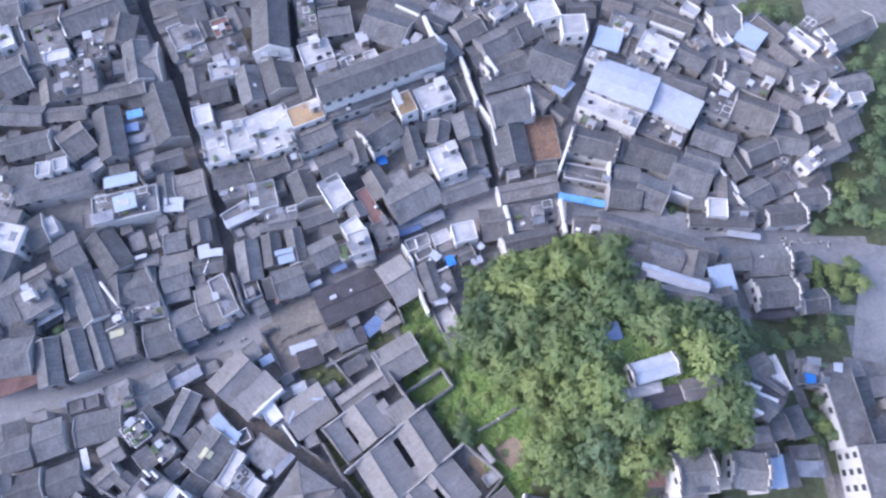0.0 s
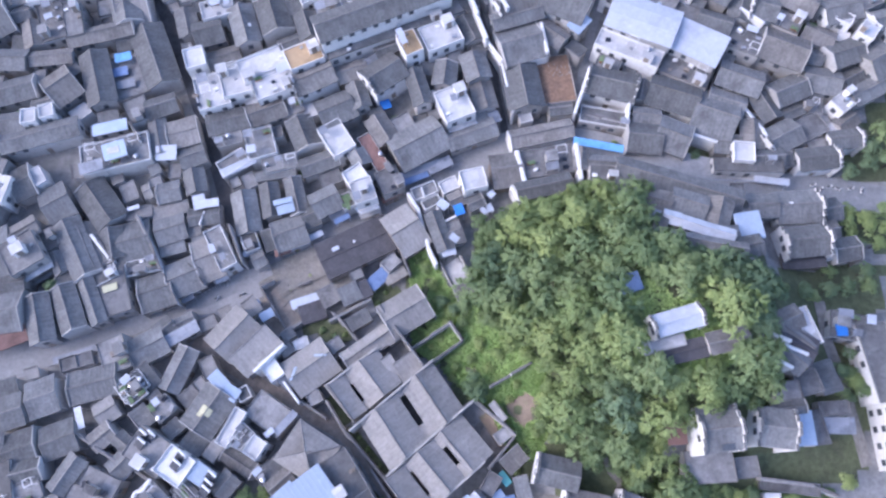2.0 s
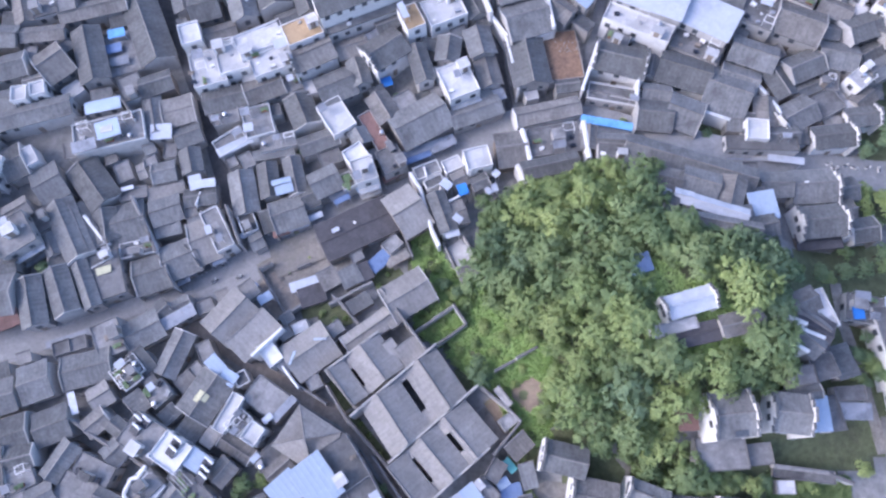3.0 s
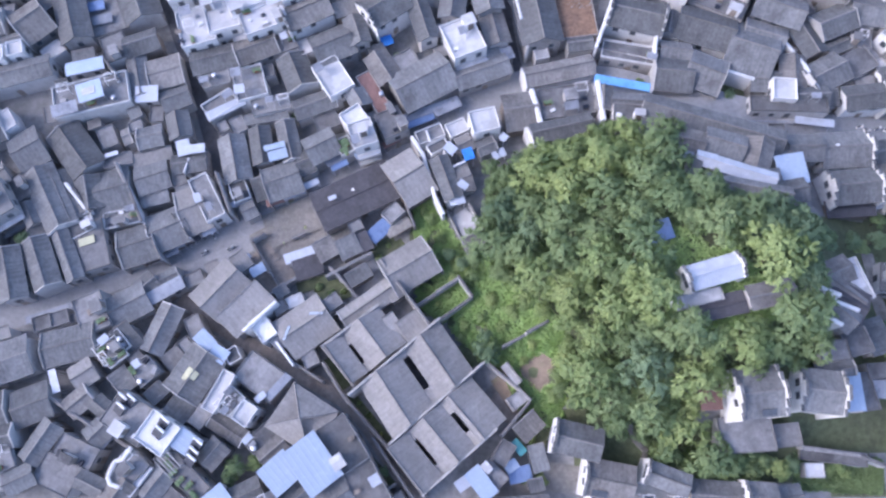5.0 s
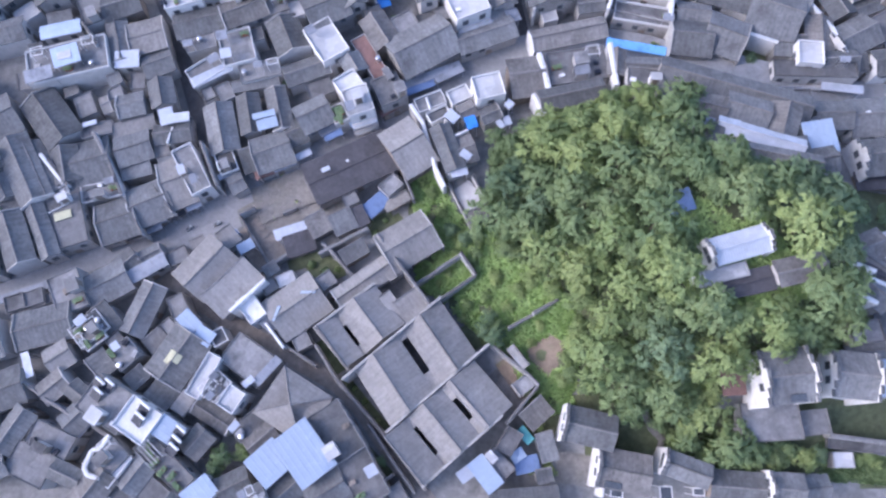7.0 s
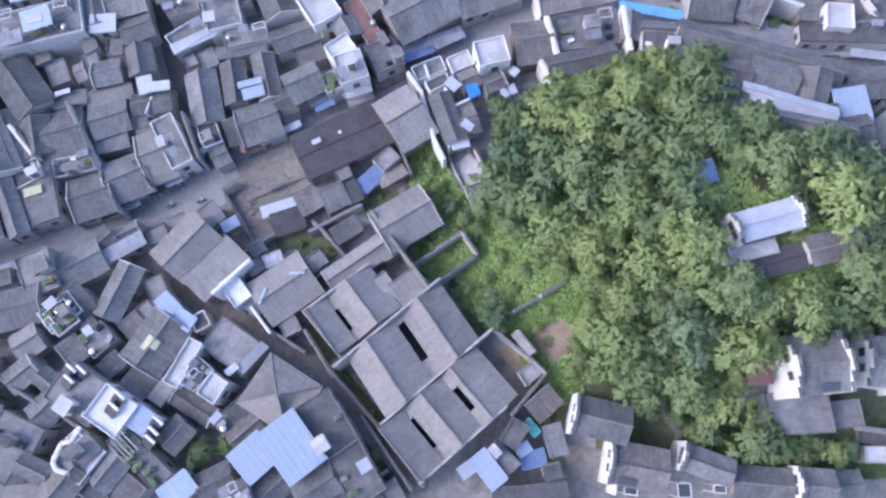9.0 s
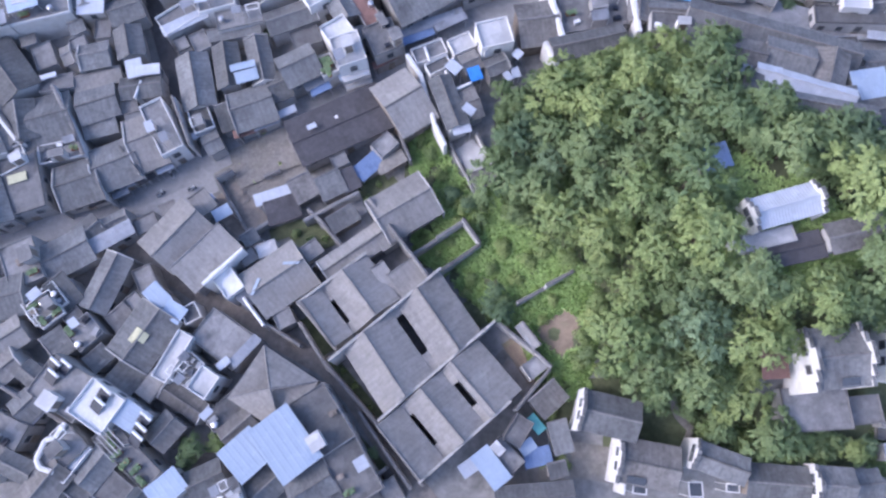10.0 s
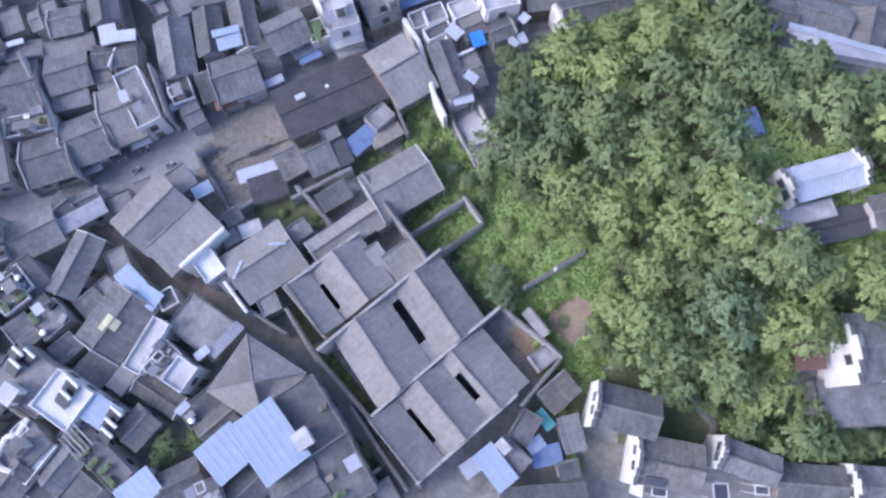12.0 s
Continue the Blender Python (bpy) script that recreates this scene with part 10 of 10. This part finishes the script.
garden_wall([(8.7, 97.6), (11.9, 92.4), (14.2, 79.9)], 5.61, "white plastered fire wall between roofs", WHITE, 0.25)
garden_wall([(4.4, 109.0), (8.4, 96.8)], 7, "white plastered fire wall between roofs", WHITE, 0.35)
garden_wall([(10.7, 108.4), (13.4, 103.7)], 7.8, "white plastered fire wall between roofs", WHITE, 0.4)
garden_wall([(21.2, 101.3), (22.2, 93.4)], 6.8, "white plastered fire wall between roofs", WHITE, 0.3)
garden_wall([(16.2, 92.2), (22.4, 93.7)], 5.95, "white plastered fire wall between roofs", WHITE, 0.25)
garden_wall([(57.3, 26.4), (66.0, 22.6)], 5.44, "white plastered fire wall between roofs", WHITE, 0.3)
garden_wall([(56.7, 22.7), (61.6, 19.8)], 5.44, "white plastered fire wall between roofs", WHITE, 0.3)
garden_wall([(66.3, 81.4), (69.9, 75.3), (72.0, 68.9)], 5.61, "white plastered fire wall between roofs", WHITE, 0.3)
garden_wall([(-4.9, 120.4), (-2.7, 115.0), (0.8, 111.3)], 8, "white plastered fire wall between roofs", WHITE, 0.4)
garden_wall([(-12.3, 125.5), (-5.6, 121.8)], 6.29, "white plastered fire wall between roofs", WHITE, 0.3)
garden_wall([(53.2, 120.0), (61.6, 116.1)], 6.29, "white plastered fire wall between roofs", WHITE, 0.3)
garden_wall([(67.5, 104.8), (72.4, 100.5)], 6.12, "white plastered fire wall between roofs", WHITE, 0.3)
garden_wall([(-79.9, 52.5), (-74.6, 46.6)], 5.44, "white plastered fire wall between roofs", WHITE, 0.3)
garden_wall([(-112.7, 123.1), (-110.0, 117.5)], 5.44, "white plastered fire wall between roofs", WHITE, 0.3)
scooter(81.7, 63.7, 10)
scooter(83.3, 62.6, 60)
scooter(85.4, 63.4, 20)
scooter(87.2, 62.8, -30)
scooter(92.6, 62.6, 80)
scooter(90.3, 63.0, 15)
scooter(-46.6, 40.0, 30)
scooter(-50.5, 42.8, 120)
scooter(-52.0, 39.2, 40)
scooter(-31.3, 55.4, 25)
scooter(-16.6, 57.7, 30)
rubble("debris", 25.8, 89.0, 6.0, 8.0, 0, 120, 9, 3.3)
lean_to(77.3, 28.8, 7.6, 0, 2.2, 2.4, "vivid")
lean_to(-15.2, 83.8, 1.6, 20, 2.6, 2.2, "vivid")

# ---- planting ----
plant_woods()
tree(97.5, 74.5, 0.90, 0, 0)
tree(103.3, 76.0, 0.90, 2, 1)
tree(98.8, 68.5, 0.90, 2, 2)
tree(103.2, 67.0, 0.90, 0, 3)
tree(93.3, 67.7, 0.70, 2, 4)
tree(88.9, 66.2, 0.60, 2, 5)
tree(107.5, 80.4, 0.90, 2, 6)
tree(105.2, 87.8, 0.80, 2, 7)
tree(108.8, 95.0, 0.80, 2, 8)
tree(86.1, 53.9, 0.55, 1, 9)
tree(90.3, 54.7, 0.60, 1, 10)
tree(93.9, 52.7, 0.60, 1, 11)
tree(86.1, 51.1, 0.50, 1, 12)
tree(77.7, 37.9, 0.55, 2, 13)
tree(82.3, 38.9, 0.60, 2, 14)
tree(87.2, 39.2, 0.60, 0, 15)
tree(73.4, 36.1, 0.45, 0, 16)
tree(80.4, 19.0, 0.50, 1, 17)
tree(78.7, 21.1, 0.50, 0, 18)
tree(78.7, 16.1, 0.40, 2, 19)
tree(79.3, 125.7, 0.70, 0, 20)
tree(83.6, 124.7, 0.80, 0, 21)
tree(88.8, 124.7, 0.80, 2, 22)
tree(91.6, 120.1, 0.60, 2, 23)
tree(86.4, 120.1, 0.50, 0, 24)
tree(65.4, 121.0, 0.50, 2, 25)
tree(80.9, 103.1, 0.55, 2, 26)
tree(84.2, 100.9, 0.60, 2, 27)
tree(86.9, 99.4, 0.45, 2, 28)
tree(105.2, 108.7, 0.70, 2, 29)
tree(109.7, 105.5, 0.80, 2, 30)
tree(82.0, 81.6, 0.42, 1, 31)
tree(36.9, 73.0, 0.30, 1, 32)
tree(-24.5, 115.4, 0.45, 0, 33)
tree(-21.9, 119.6, 0.35, 2, 34)
tree(-26.6, 112.1, 0.30, 0, 35)
tree(-12.9, 80.8, 0.35, 2, 36)
tree(-10.8, 79.1, 0.30, 2, 37)
tree(-34.1, 68.1, 0.30, 2, 38)
tree(-49.3, 114.4, 0.40, 2, 39)
tree(54.4, 69.4, 0.40, 2, 40)
tree(-100.5, 82.4, 0.50, 2, 41)
tree(-86.1, 39.6, 0.50, 2, 42)
tree(-40.2, -2.5, 0.65, 0, 43)
tree(-36.9, -1.8, 0.50, 1, 44)
tree(-41.4, -4.3, 0.50, 2, 45)
tree(-44.1, -7.4, 0.50, 2, 46)
tree(-32.2, 1.1, 0.32, 0, 47)
tree(-14.0, -3.2, 0.30, 2, 48)
tree(12.0, 4.6, 0.40, 0, 49)
tree(10.9, -4.4, 0.30, 0, 50)
tree(44.4, -2.2, 0.60, 1, 51)
tree(41.7, -2.9, 0.50, 0, 52)
tree(47.1, -2.2, 0.60, 0, 53)
tree(38.6, -2.3, 0.40, 0, 54)
tree(76.3, 0.3, 0.50, 1, 55)
tree(79.6, 19.7, 0.50, 1, 56)
tree(5.1, 16.8, 0.60, 2, 57)
tree(3.6, 18.0, 0.50, 2, 58)
bush(-5.7, 44.4, 0.40, 1, 59)
bush(-7.0, 46.5, 0.30, 1, 60)
bush(-3.9, 40.5, 0.40, 1, 61)
bush(-2.3, 36.6, 0.50, 1, 62)
bush(0.3, 34.5, 0.50, 1, 63)
bush(-1.0, 32.1, 0.35, 1, 64)
bush(1.7, 30.9, 0.40, 1, 65)
bush(5.6, 27.1, 0.45, 1, 66)
bush(4.0, 24.0, 0.40, 1, 67)
bush(9.3, 24.9, 0.45, 1, 68)
bush(11.4, 26.3, 0.50, 1, 69)
bush(7.7, 22.0, 0.35, 1, 70)
bush(0.9, 22.7, 0.35, 1, 71)
bush(0.1, 20.4, 0.30, 1, 72)
bush(12.7, 18.6, 0.30, 1, 73)
bush(11.3, 15.8, 0.30, 1, 74)
bush(16.8, 13.3, 0.40, 1, 75)
bush(16.3, 9.7, 0.40, 1, 76)
bush(19.7, 8.3, 0.40, 1, 77)
bush(-6.8, 30.0, 0.25, 1, 78)
bush(-2.3, 28.7, 0.25, 1, 79)
bush(-4.3, 27.2, 0.20, 1, 80)
bush(11.3, 8.5, 0.30, 1, 81)
bush(-21.7, 15.4, 0.25, 2, 82)
bush(-22.6, 17.0, 0.25, 2, 83)
bush(-15.8, 36.8, 0.25, 1, 84)
bush(-14.2, 39.5, 0.20, 1, 85)
bush(-25.1, 30.0, 0.25, 0, 86)
bush(-27.8, 31.4, 0.25, 0, 87)
bush(-22.9, 30.3, 0.20, 1, 88)
tufts("meadow_grass", MEADOW, 14000, 3, "bright green grass and weeds on the open slope", 3, 0.6, (BARE,))
tufts("rough_grass", GREENS[0], 6000, 9, "rough dark grass between the houses and the track", 0, 0.5)
tufts("glade_grass", GLADE, 3000, 4, "rough green grass round the pavilion", 3, 0.5)
tufts("undergrowth", WOODS, 7000, 6, "dark undergrowth beneath the trees", 0, 0.8, (GLADE, BARE))
